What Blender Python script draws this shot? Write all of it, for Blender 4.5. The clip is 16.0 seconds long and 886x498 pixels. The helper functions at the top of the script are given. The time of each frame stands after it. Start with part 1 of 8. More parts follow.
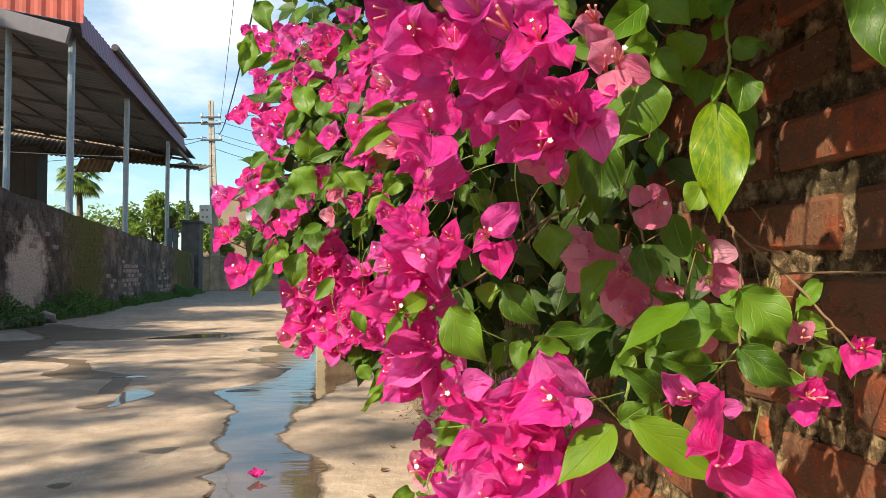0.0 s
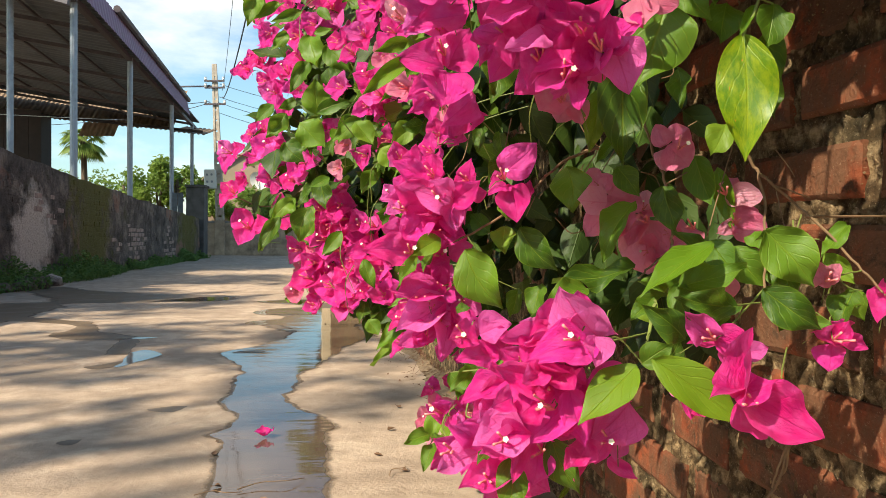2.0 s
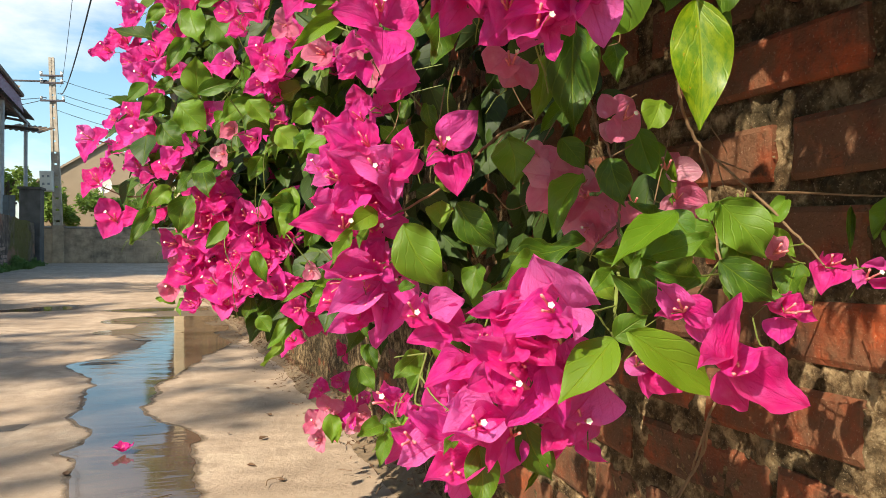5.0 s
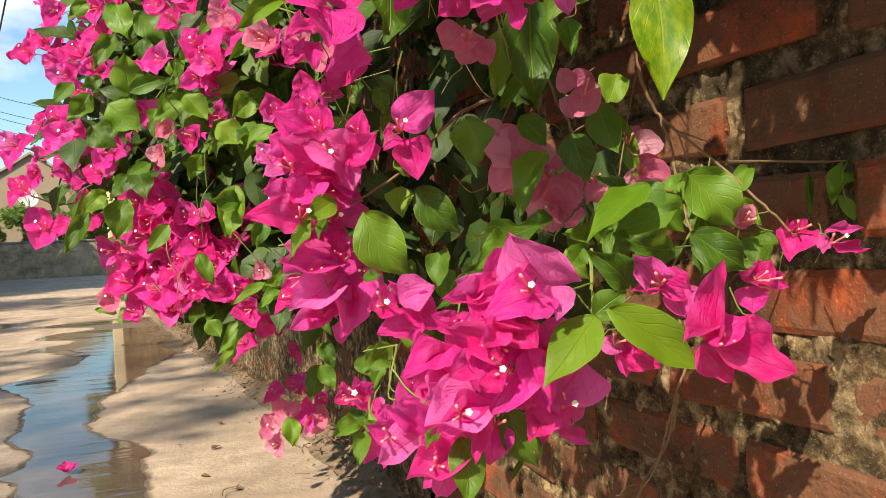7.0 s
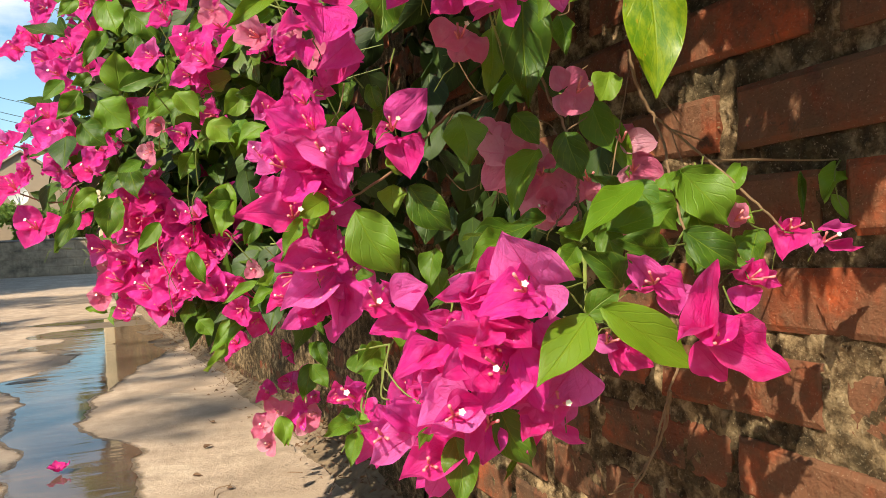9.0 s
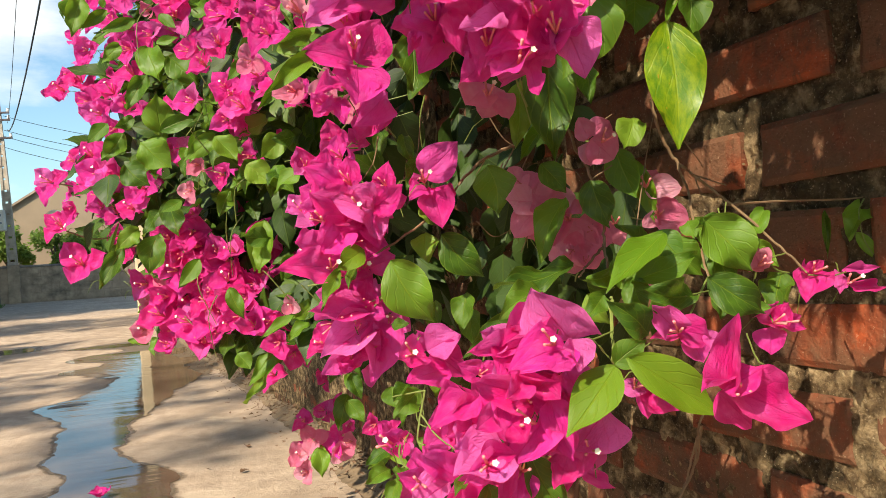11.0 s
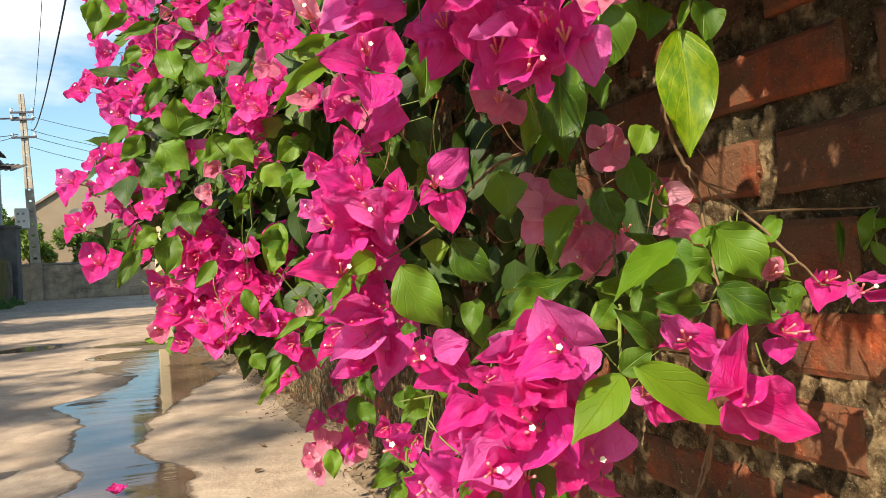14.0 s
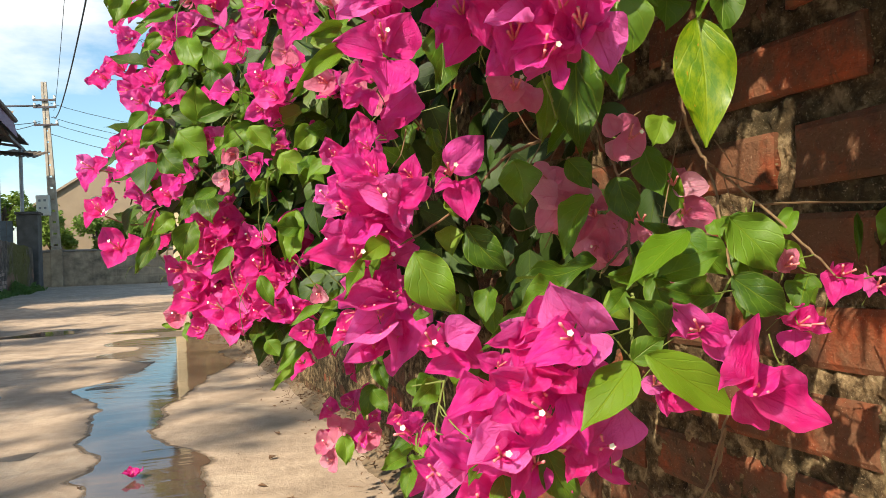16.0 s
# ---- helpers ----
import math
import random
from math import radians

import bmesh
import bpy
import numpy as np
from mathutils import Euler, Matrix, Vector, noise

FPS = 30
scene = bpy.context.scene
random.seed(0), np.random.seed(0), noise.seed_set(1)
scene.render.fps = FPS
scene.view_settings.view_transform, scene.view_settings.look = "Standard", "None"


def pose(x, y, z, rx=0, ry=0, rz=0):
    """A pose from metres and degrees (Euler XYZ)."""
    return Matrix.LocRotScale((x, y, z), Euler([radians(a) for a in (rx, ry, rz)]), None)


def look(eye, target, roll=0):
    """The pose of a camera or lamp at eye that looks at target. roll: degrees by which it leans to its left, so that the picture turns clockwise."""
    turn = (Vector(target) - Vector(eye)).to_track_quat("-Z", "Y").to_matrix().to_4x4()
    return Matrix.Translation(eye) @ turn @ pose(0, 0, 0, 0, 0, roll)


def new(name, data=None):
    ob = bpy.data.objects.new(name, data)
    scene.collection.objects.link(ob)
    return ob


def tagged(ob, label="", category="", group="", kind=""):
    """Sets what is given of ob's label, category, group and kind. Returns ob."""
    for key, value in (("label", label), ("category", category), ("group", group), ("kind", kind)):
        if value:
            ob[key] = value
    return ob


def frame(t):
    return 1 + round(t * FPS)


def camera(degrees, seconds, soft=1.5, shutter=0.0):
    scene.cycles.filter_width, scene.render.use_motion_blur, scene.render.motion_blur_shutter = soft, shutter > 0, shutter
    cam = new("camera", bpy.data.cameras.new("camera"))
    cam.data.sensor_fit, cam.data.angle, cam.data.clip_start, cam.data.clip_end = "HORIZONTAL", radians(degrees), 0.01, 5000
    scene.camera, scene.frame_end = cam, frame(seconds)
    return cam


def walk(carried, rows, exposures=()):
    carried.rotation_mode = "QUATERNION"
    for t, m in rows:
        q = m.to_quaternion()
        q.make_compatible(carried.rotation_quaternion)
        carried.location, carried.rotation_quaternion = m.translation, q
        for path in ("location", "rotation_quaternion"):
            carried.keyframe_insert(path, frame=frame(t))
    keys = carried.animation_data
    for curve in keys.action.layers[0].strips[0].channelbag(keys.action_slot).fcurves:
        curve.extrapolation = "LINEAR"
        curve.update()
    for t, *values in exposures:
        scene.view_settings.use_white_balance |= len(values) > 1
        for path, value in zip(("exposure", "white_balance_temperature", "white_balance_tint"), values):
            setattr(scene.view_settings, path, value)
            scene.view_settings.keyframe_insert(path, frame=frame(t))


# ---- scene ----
cam = camera(59.6, 16.0, soft=0.7)
PATH = [
    (0, (0.144, 0.272, 0.607), (0.407, 2.254, 0.659), 0.3),
    (0.5, (0.143, 0.277, 0.602), (0.406, 2.26, 0.636), 0.2),
    (1, (0.14, 0.282, 0.596), (0.397, 2.266, 0.6), 0.2),
    (1.5, (0.139, 0.283, 0.592), (0.391, 2.267, 0.57), 0.3),
    (2, (0.139, 0.288, 0.59), (0.391, 2.272, 0.554), 0.5),
    (2.5, (0.132, 0.294, 0.587), (0.395, 2.276, 0.54), 0.4),
    (3, (0.13, 0.298, 0.588), (0.405, 2.278, 0.536), -0.4),
    (3.5, (0.121, 0.305, 0.584), (0.437, 2.28, 0.535), 0.0),
    (4, (0.112, 0.315, 0.581), (0.509, 2.274, 0.543), 0.8),
    (4.5, (0.102, 0.336, 0.571), (0.637, 2.263, 0.544), 1.1),
    (4.7, (0.099, 0.34, 0.569), (0.672, 2.256, 0.549), 1.1),
    (6.8, (0.089, 0.365, 0.565), (0.832, 2.222, 0.538), -2.8),
    (7, (0.089, 0.368, 0.562), (0.836, 2.223, 0.531), -2.6),
    (7.5, (0.088, 0.37, 0.56), (0.844, 2.221, 0.522), -2.5),
    (8, (0.089, 0.371, 0.559), (0.852, 2.219, 0.519), -2.5),
    (10.3, (0.09, 0.362, 0.573), (0.843, 2.215, 0.566), -3.2),
    (10.5, (0.088, 0.358, 0.575), (0.825, 2.217, 0.577), -3.3),
    (11, (0.082, 0.351, 0.582), (0.777, 2.227, 0.595), -3.4),
    (11.5, (0.082, 0.347, 0.588), (0.747, 2.233, 0.611), -3.5),
    (12, (0.085, 0.345, 0.59), (0.738, 2.235, 0.624), -3.6),
    (12.5, (0.086, 0.345, 0.59), (0.74, 2.234, 0.62), -3.5),
    (13, (0.088, 0.346, 0.587), (0.749, 2.234, 0.61), -3.2),
    (13.5, (0.086, 0.347, 0.586), (0.748, 2.234, 0.605), -3.0),
    (14, (0.086, 0.347, 0.584), (0.738, 2.238, 0.605), -2.8),
    (14.5, (0.085, 0.346, 0.584), (0.732, 2.239, 0.607), -2.6),
    (15, (0.087, 0.348, 0.582), (0.732, 2.241, 0.601), -2.5),
    (15.5, (0.086, 0.348, 0.579), (0.721, 2.244, 0.588), -2.2),
    (16, (0.087, 0.345, 0.58), (0.698, 2.249, 0.584), -1.9),
]
EXPOSURES = [(0.0, 0.60, 6850, 10), (16.0, 0.60, 6850, 10)]
walk(cam, [(t, look(eye, target, roll)) for t, eye, target, roll in PATH], EXPOSURES)

# ---- world, sun ----
SUN_ELEVATION, SUN_AZIMUTH = 42.0, 232.0   # azimuth clockwise from +y: light comes from behind the left shoulder
world = bpy.data.worlds.new("sky")
scene.world = world
world.use_nodes = True
wn, wl = world.node_tree.nodes, world.node_tree.links
wn.clear()
sky = wn.new("ShaderNodeTexSky")
sky.sky_type, sky.sun_disc = "NISHITA", False
sky.sun_elevation, sky.sun_rotation = radians(SUN_ELEVATION), radians(SUN_AZIMUTH)
sky.air_density, sky.dust_density, sky.ozone_density = 1.0, 1.3, 1.2
coord = wn.new("ShaderNodeTexCoord")
stretch = wn.new("ShaderNodeMapping")
stretch.inputs["Scale"].default_value = (1.6, 1.6, 4.2)
stretch.inputs["Location"].default_value = (0.35, 0.1, 0.62)
puff = wn.new("ShaderNodeTexNoise")
puff.inputs["Scale"].default_value, puff.inputs["Detail"].default_value, puff.inputs["Roughness"].default_value = 1.9, 9.0, 0.58
cover = wn.new("ShaderNodeValToRGB")
cover.color_ramp.elements[0].position, cover.color_ramp.elements[1].position = 0.42, 0.70
# one bright bank of cloud stands over the far end of the lane
bank = wn.new("ShaderNodeVectorMath")
bank.operation = "DISTANCE"
bank.inputs[1].default_value = (-0.189, 0.929, 0.317)
nearer = wn.new("ShaderNodeMapRange")
nearer.inputs["From Min"].default_value, nearer.inputs["From Max"].default_value = 0.21, 0.04
nearer.inputs["To Min"].default_value, nearer.inputs["To Max"].default_value = -0.14, 0.125
swell = wn.new("ShaderNodeMath")
cloud = wn.new("ShaderNodeMix")
cloud.data_type = "RGBA"
cloud.inputs["B"].default_value = (9.2, 9.35, 9.4, 1)
back = wn.new("ShaderNodeBackground")
back.inputs["Strength"].default_value = 0.099
wout = wn.new("ShaderNodeOutputWorld")
wl.new(coord.outputs["Generated"], stretch.inputs["Vector"])
wl.new(stretch.outputs["Vector"], puff.inputs["Vector"])
wl.new(coord.outputs["Generated"], bank.inputs[0])
wl.new(bank.outputs["Value"], nearer.inputs["Value"])
wl.new(puff.outputs["Fac"], swell.inputs[0])
wl.new(nearer.outputs["Result"], swell.inputs[1])
wl.new(swell.outputs[0], cover.inputs["Fac"])
wl.new(cover.outputs["Color"], cloud.inputs["Factor"])
tint = wn.new("ShaderNodeMix")
tint.data_type, tint.blend_type = "RGBA", "MULTIPLY"
tint.inputs["Factor"].default_value = 1.0
tint.inputs["B"].default_value = (1.16, 1.44, 1.47, 1)
wl.new(sky.outputs["Color"], tint.inputs["A"])
wl.new(tint.outputs["Result"], cloud.inputs["A"])
wl.new(cloud.outputs["Result"], back.inputs["Color"])
wl.new(back.outputs["Background"], wout.inputs["Surface"])

sun = new("sun", bpy.data.lights.new("sun", "SUN"))
sun.data.energy, sun.data.angle, sun.data.color = 5.4, radians(0.53), (1.0, 0.905, 0.735)
_e, _a = radians(SUN_ELEVATION), radians(SUN_AZIMUTH)
sun.matrix_world = look((math.sin(_a) * math.cos(_e) * 30, math.cos(_a) * math.cos(_e) * 30, math.sin(_e) * 30), (0, 0, 0))

# ---- materials ----
class Nodes:
    """A small builder of node materials."""

    def __init__(self, name):
        self.m = bpy.data.materials.new(name)
        self.m.use_nodes = True
        self.t = self.m.node_tree
        self.t.nodes.clear()
        self.out = self.t.nodes.new("ShaderNodeOutputMaterial")

    def add(self, kind, **values):
        n = self.t.nodes.new("ShaderNode" + kind)
        for key, v in values.items():
            socket = n.inputs[key.replace("_", " ")] if key.replace("_", " ") in n.inputs else None
            if isinstance(v, bpy.types.NodeSocket):
                self.t.links.new(v, socket)
            else:
                socket.default_value = v
        return n

    def coord(self, which="Object"):
        return self.t.nodes.new("ShaderNodeTexCoord").outputs[which]

    def place(self):
        return self.t.nodes.new("ShaderNodeNewGeometry").outputs["Position"]

    def noise(self, vector, scale, detail=5.0, rough=0.55, warp=0.0):
        return self.add("TexNoise", Vector=vector, Scale=scale, Detail=detail, Roughness=rough, Distortion=warp).outputs["Fac"]

    def ramp(self, fac, *stops):
        n = self.add("ValToRGB", Fac=fac)
        e = n.color_ramp.elements
        while len(e) < len(stops):
            e.new(0.5)
        for el, (p, c) in zip(e, stops):
            el.position = p
            el.color = (c, c, c, 1) if isinstance(c, (int, float)) else (*c, 1)
        return n.outputs["Color"]

    def mix(self, fac, a, b, blend="MIX"):
        n = self.t.nodes.new("ShaderNodeMix")
        n.data_type, n.blend_type = "RGBA", blend
        for name, v in (("Factor", fac), ("A", a), ("B", b)):
            s = next(x for x in n.inputs if x.name == name and x.type == ("VALUE" if name == "Factor" else "RGBA"))
            if isinstance(v, bpy.types.NodeSocket):
                self.t.links.new(v, s)
            else:
                s.default_value = v if name == "Factor" else (*v, 1)
        return next(x for x in n.outputs if x.type == "RGBA")

    def math(self, op, a, b=0.0, c=0.0):
        n = self.t.nodes.new("ShaderNodeMath")
        n.operation = op
        for s, v in zip(n.inputs, (a, b, c)):
            if isinstance(v, bpy.types.NodeSocket):
                self.t.links.new(v, s)
            else:
                s.default_value = v
        return n.outputs[0]

    def bump(self, height, strength=0.5, distance=0.01, normal=None):
        n = self.add("Bump", Height=height, Strength=strength, Distance=distance)
        if normal is not None:
            self.t.links.new(normal, n.inputs["Normal"])
        return n.outputs["Normal"]

    def surface(self, color, rough=0.7, metal=0.0, normal=None, specular=0.5, **more):
        n = self.add("BsdfPrincipled", Metallic=metal, Roughness=rough)
        for name, v in (("Base Color", color), ("Normal", normal), ("Specular IOR Level", specular), *more.items()):
            if v is None:
                continue
            if isinstance(v, bpy.types.NodeSocket):
                self.t.links.new(v, n.inputs[name])
            else:
                n.inputs[name].default_value = (*v, 1) if name == "Base Color" else v
        return n.outputs["BSDF"]

    def done(self, shader):
        self.t.links.new(shader, self.out.inputs["Surface"])
        return self.m


def leafy(name, dark, light, young, gloss, thin, island=False, bract=False, blotched=False):
    """A thin leaf or bract: midrib and side veins along its own UV, colour that differs from piece to piece."""
    k = Nodes(name)
    uv = k.coord("UV")
    sep = k.add("SeparateXYZ", Vector=uv)
    u = k.math("ABSOLUTE", k.math("SUBTRACT", sep.outputs["X"], 0.5))
    v = sep.outputs["Y"]
    if island:
        rnd = k.t.nodes.new("ShaderNodeNewGeometry").outputs["Random Per Island"]
    else:
        rnd = k.t.nodes.new("ShaderNodeObjectInfo").outputs["Random"]
    rib = k.math("SMOOTH_MIN", k.math("DIVIDE", u, 0.025), 1.0, 0.3)
    wobble = k.math("MULTIPLY", k.noise(uv, 7.0, 2.0), 0.10)
    side = k.math("SINE", k.math("MULTIPLY", k.math("ADD", k.math("SUBTRACT", v, k.math("MULTIPLY", u, 0.9)), wobble), 31.0 if not bract else 34.0))
    side = k.ramp(side, (0.0, 0.0), (0.86, 0.0), (0.99, 1.0))
    net = k.add("TexVoronoi", Vector=uv, Scale=26.0)
    net.feature = "DISTANCE_TO_EDGE"
    cells = k.ramp(net.outputs["Distance"], (0.0, 0.0), (0.09, 1.0))
    blotch = k.noise(uv, 3.2, 4.0)
    col = k.mix(k.ramp(rnd, (0.12, 0.0), (0.75, 1.0)), dark, light)
    col = k.mix(k.ramp(rnd, (0.80, 0.0), (0.97, 1.0 if bract else 0.35)), col, young)
    col = k.mix(k.math("MULTIPLY", k.ramp(blotch, (0.42, 0.0), (0.68, 1.0)), 0.45), col, light if not bract else young)
    if blotched:
        patch = k.ramp(k.noise(uv, 6.5, 7.0, 0.72), (0.42, 0.1), (0.60, 0.75))
        col = k.mix(patch, k.mix(blotch, dark, light), young)
        spot = k.ramp(k.noise(uv, 15.0, 2.0, 0.5), (0.70, 0.0), (0.74, 0.8))
        col = k.mix(spot, col, (0.50, 0.24, 0.02))
    vein = k.math("MAXIMUM", k.math("MULTIPLY", side, 0.28), k.math("MULTIPLY", k.math("SUBTRACT", 1.0, rib), 0.85))
    col = k.mix(k.math("MULTIPLY", vein, 0.6 if not bract else 0.7), col, young if not bract else dark)
    if not bract:
        col = k.mix(k.ramp(u, (0.465, 0.0), (0.498, 0.3)), col, young)
    h = k.math("ADD", k.math("MULTIPLY", cells, 0.22 if bract else 0.06), k.math("MULTIPLY", k.noise(uv, 9.0, 4.0), 0.5 if bract else 0.3))
    h = k.math("SUBTRACT", h, k.math("MULTIPLY", vein, 0.8))
    if bract:
        long = k.add("Mapping", Vector=uv)
        long.inputs["Scale"].default_value = (9.0, 2.6, 1.0)
        crease = k.noise(long.outputs["Vector"], 1.6, 4.0, 0.6, 0.9)
        h = k.math("ADD", h, k.math("MULTIPLY", crease, 1.8))
        col = k.mix(k.ramp(cells, (0.0, 0.16), (0.4, 0.0)), col, dark)
        # hollows of the creases get the dark pink, fold shade put into colour
        col = k.mix(k.ramp(crease, (0.28, 0.40), (0.42, 0.0)), col, dark)
    nrm = k.bump(h, (0.3 if blotched else 0.55) if not bract else 0.70, 0.0016 if not bract else 0.0022)
    front = k.surface(col, gloss, normal=nrm, specular=0.42 if not bract else 0.2)
    bright = k.mix(0.55 if bract else 0.38, col, young)
    through_light = k.add("BsdfTranslucent", Color=bright, Normal=nrm).outputs["BSDF"]
    return k.done(mixed(k, thin, front, through_light))


def mixed(k, fac, a, b):
    n = k.t.nodes.new("ShaderNodeMixShader")
    n.inputs[0].default_value = fac
    k.t.links.new(a, n.inputs[1])
    k.t.links.new(b, n.inputs[2])
    return n.outputs[0]


GREEN = ((0.038, 0.100, 0.009), (0.120, 0.245, 0.018), (0.30, 0.42, 0.04))
M_LEAF = leafy("leaf_green", *GREEN, 0.44, 0.42)
# inner leaves: the same leaf in near-black green, shade put into the colour
M_LEAF_SHADED = leafy("leaf_green_shaded", (0.012, 0.030, 0.005), (0.030, 0.064, 0.007), (0.08, 0.13, 0.014), 0.6, 0.10, island=True)
# body leaves: a darker copy as well, part of their shade in the colour
M_LEAF_HALF_SHADED = leafy("leaf_green_half_shaded", (0.021, 0.055, 0.006), (0.052, 0.112, 0.010), (0.15, 0.22, 0.018), 0.5, 0.25, island=True)
M_LEAF_YELLOW = leafy("leaf_yellowing", (0.065, 0.165, 0.010), (0.11, 0.225, 0.012), (0.25, 0.35, 0.020), 0.42, 0.36)
PINK = ((0.86, 0.012, 0.245), (0.98, 0.045, 0.455), (0.98, 0.21, 0.66))
M_BRACT = leafy("bract_magenta", *PINK, 0.6, 0.50, bract=True)
M_BRACT_STUFF = leafy("bract_magenta_far", *PINK, 0.55, 0.34, island=True, bract=True)
M_BRACT_PALE = leafy("bract_fading_pink", (0.88, 0.17, 0.36), (0.94, 0.30, 0.48), (0.97, 0.48, 0.62), 0.55, 0.5, bract=True)


def plain(name, color, rough=0.7, metal=0.0, scale=20.0, vary=0.35, bumpy=0.25, depth=0.004, second=None, specular=0.5):
    """Colour broken up by two sizes of noise."""
    k = Nodes(name)
    p = k.place()
    a, b = k.noise(p, scale, 6.0), k.noise(p, scale * 0.13 + 0.3, 4.0)
    lo = tuple(c * (1 - vary) for c in color)
    hi = second or tuple(min(1, c * (1 + vary * 0.6)) for c in color)
    col = k.mix(k.ramp(a, (0.3, 0.0), (0.7, 1.0)), lo, hi)
    col = k.mix(k.math("MULTIPLY", k.ramp(b, (0.4, 0.0), (0.65, 1.0)), 0.5), col, color)
    r = k.math("ADD", k.math("MULTIPLY", a, 0.2), rough - 0.1)
    return k.done(k.surface(col, r, metal, k.bump(a, bumpy, depth), specular))


M_STEM = plain("stem_bark", (0.20, 0.12, 0.06), 0.8, scale=120, depth=0.001)
M_STEM_GREEN = plain("stem_green", (0.16, 0.20, 0.04), 0.6, scale=120, depth=0.001)
M_TUBE = plain("flower_tube", (0.78, 0.24, 0.24), 0.6, scale=200, depth=0.0005)
M_STAR = plain("flower_star", (0.80, 0.76, 0.58), 0.6, scale=200, vary=0.1, depth=0.0005)


def brick_material():
    k = Nodes("old_red_brick")
    p = k.place()
    rnd = k.t.nodes.new("ShaderNodeObjectInfo").outputs["Random"]
    fine, mid, big = k.noise(p, 190, 6, 0.65), k.noise(p, 34, 6, 0.6), k.noise(p, 7, 4)
    col = k.ramp(rnd, (0.0, (0.15, 0.042, 0.018)), (0.4, (0.24, 0.056, 0.021)), (0.8, (0.34, 0.070, 0.023)), (1.0, (0.48, 0.100, 0.030)))
    fresh = k.ramp(k.noise(p, 16, 5, 0.6, 0.5), (0.56, 0.0), (0.62, 1.0))
    col = k.mix(k.math("MULTIPLY", fresh, 0.55), col, (0.46, 0.085, 0.022))
    col = k.mix(k.ramp(mid, (0.42, 0.0), (0.66, 0.7)), col, (0.12, 0.042, 0.022))
    col = k.mix(k.math("MULTIPLY", k.ramp(fine, (0.55, 0.0), (0.74, 1.0)), 0.5), col, (0.30, 0.14, 0.075))
    soot = k.ramp(big, (0.45, 0.0), (0.62, 1.0))
    col = k.mix(k.math("MULTIPLY", soot, k.ramp(mid, (0.36, 0.0), (0.56, 0.9))), col, (0.035, 0.024, 0.015))
    low = k.ramp(k.noise(p, 11, 6, 0.65), (0.40, 0.0), (0.54, 1.0))
    col = k.mix(k.math("MULTIPLY", low, 0.8), col, (0.130, 0.068, 0.036))
    stain = k.ramp(k.noise(p, 21, 7, 0.7, 1.2), (0.58, 0.0), (0.66, 0.75))
    col = k.mix(stain, col, (0.040, 0.026, 0.014))
    grit = k.ramp(k.noise(p, 360, 2, 0.6), (0.64, 0.0), (0.69, 1.0))
    col = k.mix(k.math("MULTIPLY", grit, 0.3), col, (0.42, 0.30, 0.20))
    h = k.math("ADD", k.math("MULTIPLY", fine, 0.35), mid)
    return k.done(k.surface(col, 0.86, normal=k.bump(h, 0.9, 0.007), specular=0.3))


def mortar_material():
    k = Nodes("mossy_lime_mortar")
    p = k.place()
    fine, mid, big = k.noise(p, 240, 7, 0.7), k.noise(p, 42, 6, 0.65), k.noise(p, 8, 4)
    col = k.ramp(mid, (0.34, (0.028, 0.017, 0.008)), (0.49, (0.125, 0.080, 0.040)), (0.65, (0.45, 0.32, 0.175)))
    col = k.mix(k.ramp(big, (0.50, 0.0), (0.66, 0.75)), col, (0.045, 0.036, 0.018))
    col = k.mix(k.math("MULTIPLY", k.ramp(fine, (0.56, 0.0), (0.72, 1.0)), 0.5), col, (0.36, 0.30, 0.20))
    grit = k.ramp(k.noise(p, 300, 2, 0.6), (0.64, 0.0), (0.70, 1.0))
    col = k.mix(k.math("MULTIPLY", grit, 0.5), col, (0.46, 0.35, 0.22))
    h = k.math("ADD", k.math("MULTIPLY", fine, 0.5), mid)
    return k.done(k.surface(col, 0.95, normal=k.bump(h, 0.85, 0.012), specular=0.2))


M_BRICK, M_MORTAR = brick_material(), mortar_material()


def concrete_road_material():
    k = Nodes("worn_concrete_lane")
    p = k.place()
    fine, mid, big = k.noise(p, 70, 7, 0.65), k.noise(p, 9, 6, 0.6), k.noise(p, 1.1, 5, 0.55, 0.6)
    col = k.ramp(big, (0.30, (0.32, 0.240, 0.175)), (0.55, (0.45, 0.340, 0.250)), (0.75, (0.54, 0.415, 0.31)))
    col = k.mix(k.ramp(mid, (0.40, 0.0), (0.62, 0.75)), col, (0.27, 0.200, 0.145))
    col = k.mix(k.ramp(k.noise(p, 3.4, 6, 0.65, 0.8), (0.54, 0.0), (0.66, 0.6)), col, (0.55, 0.435, 0.325))
    col = k.mix(k.math("MULTIPLY", k.ramp(fine, (0.55, 0.0), (0.78, 1.0)), 0.4), col, (0.20, 0.165, 0.12))
    pits = k.ramp(k.noise(p, 210, 3, 0.6), (0.66, 0.0), (0.74, 1.0))
    col = k.mix(k.math("MULTIPLY", pits, 0.5), col, (0.12, 0.10, 0.07))
    h = k.math("ADD", k.math("MULTIPLY", fine, 0.6), mid)
    return k.done(k.surface(col, 0.82, normal=k.bump(h, 0.7, 0.010), specular=0.35))


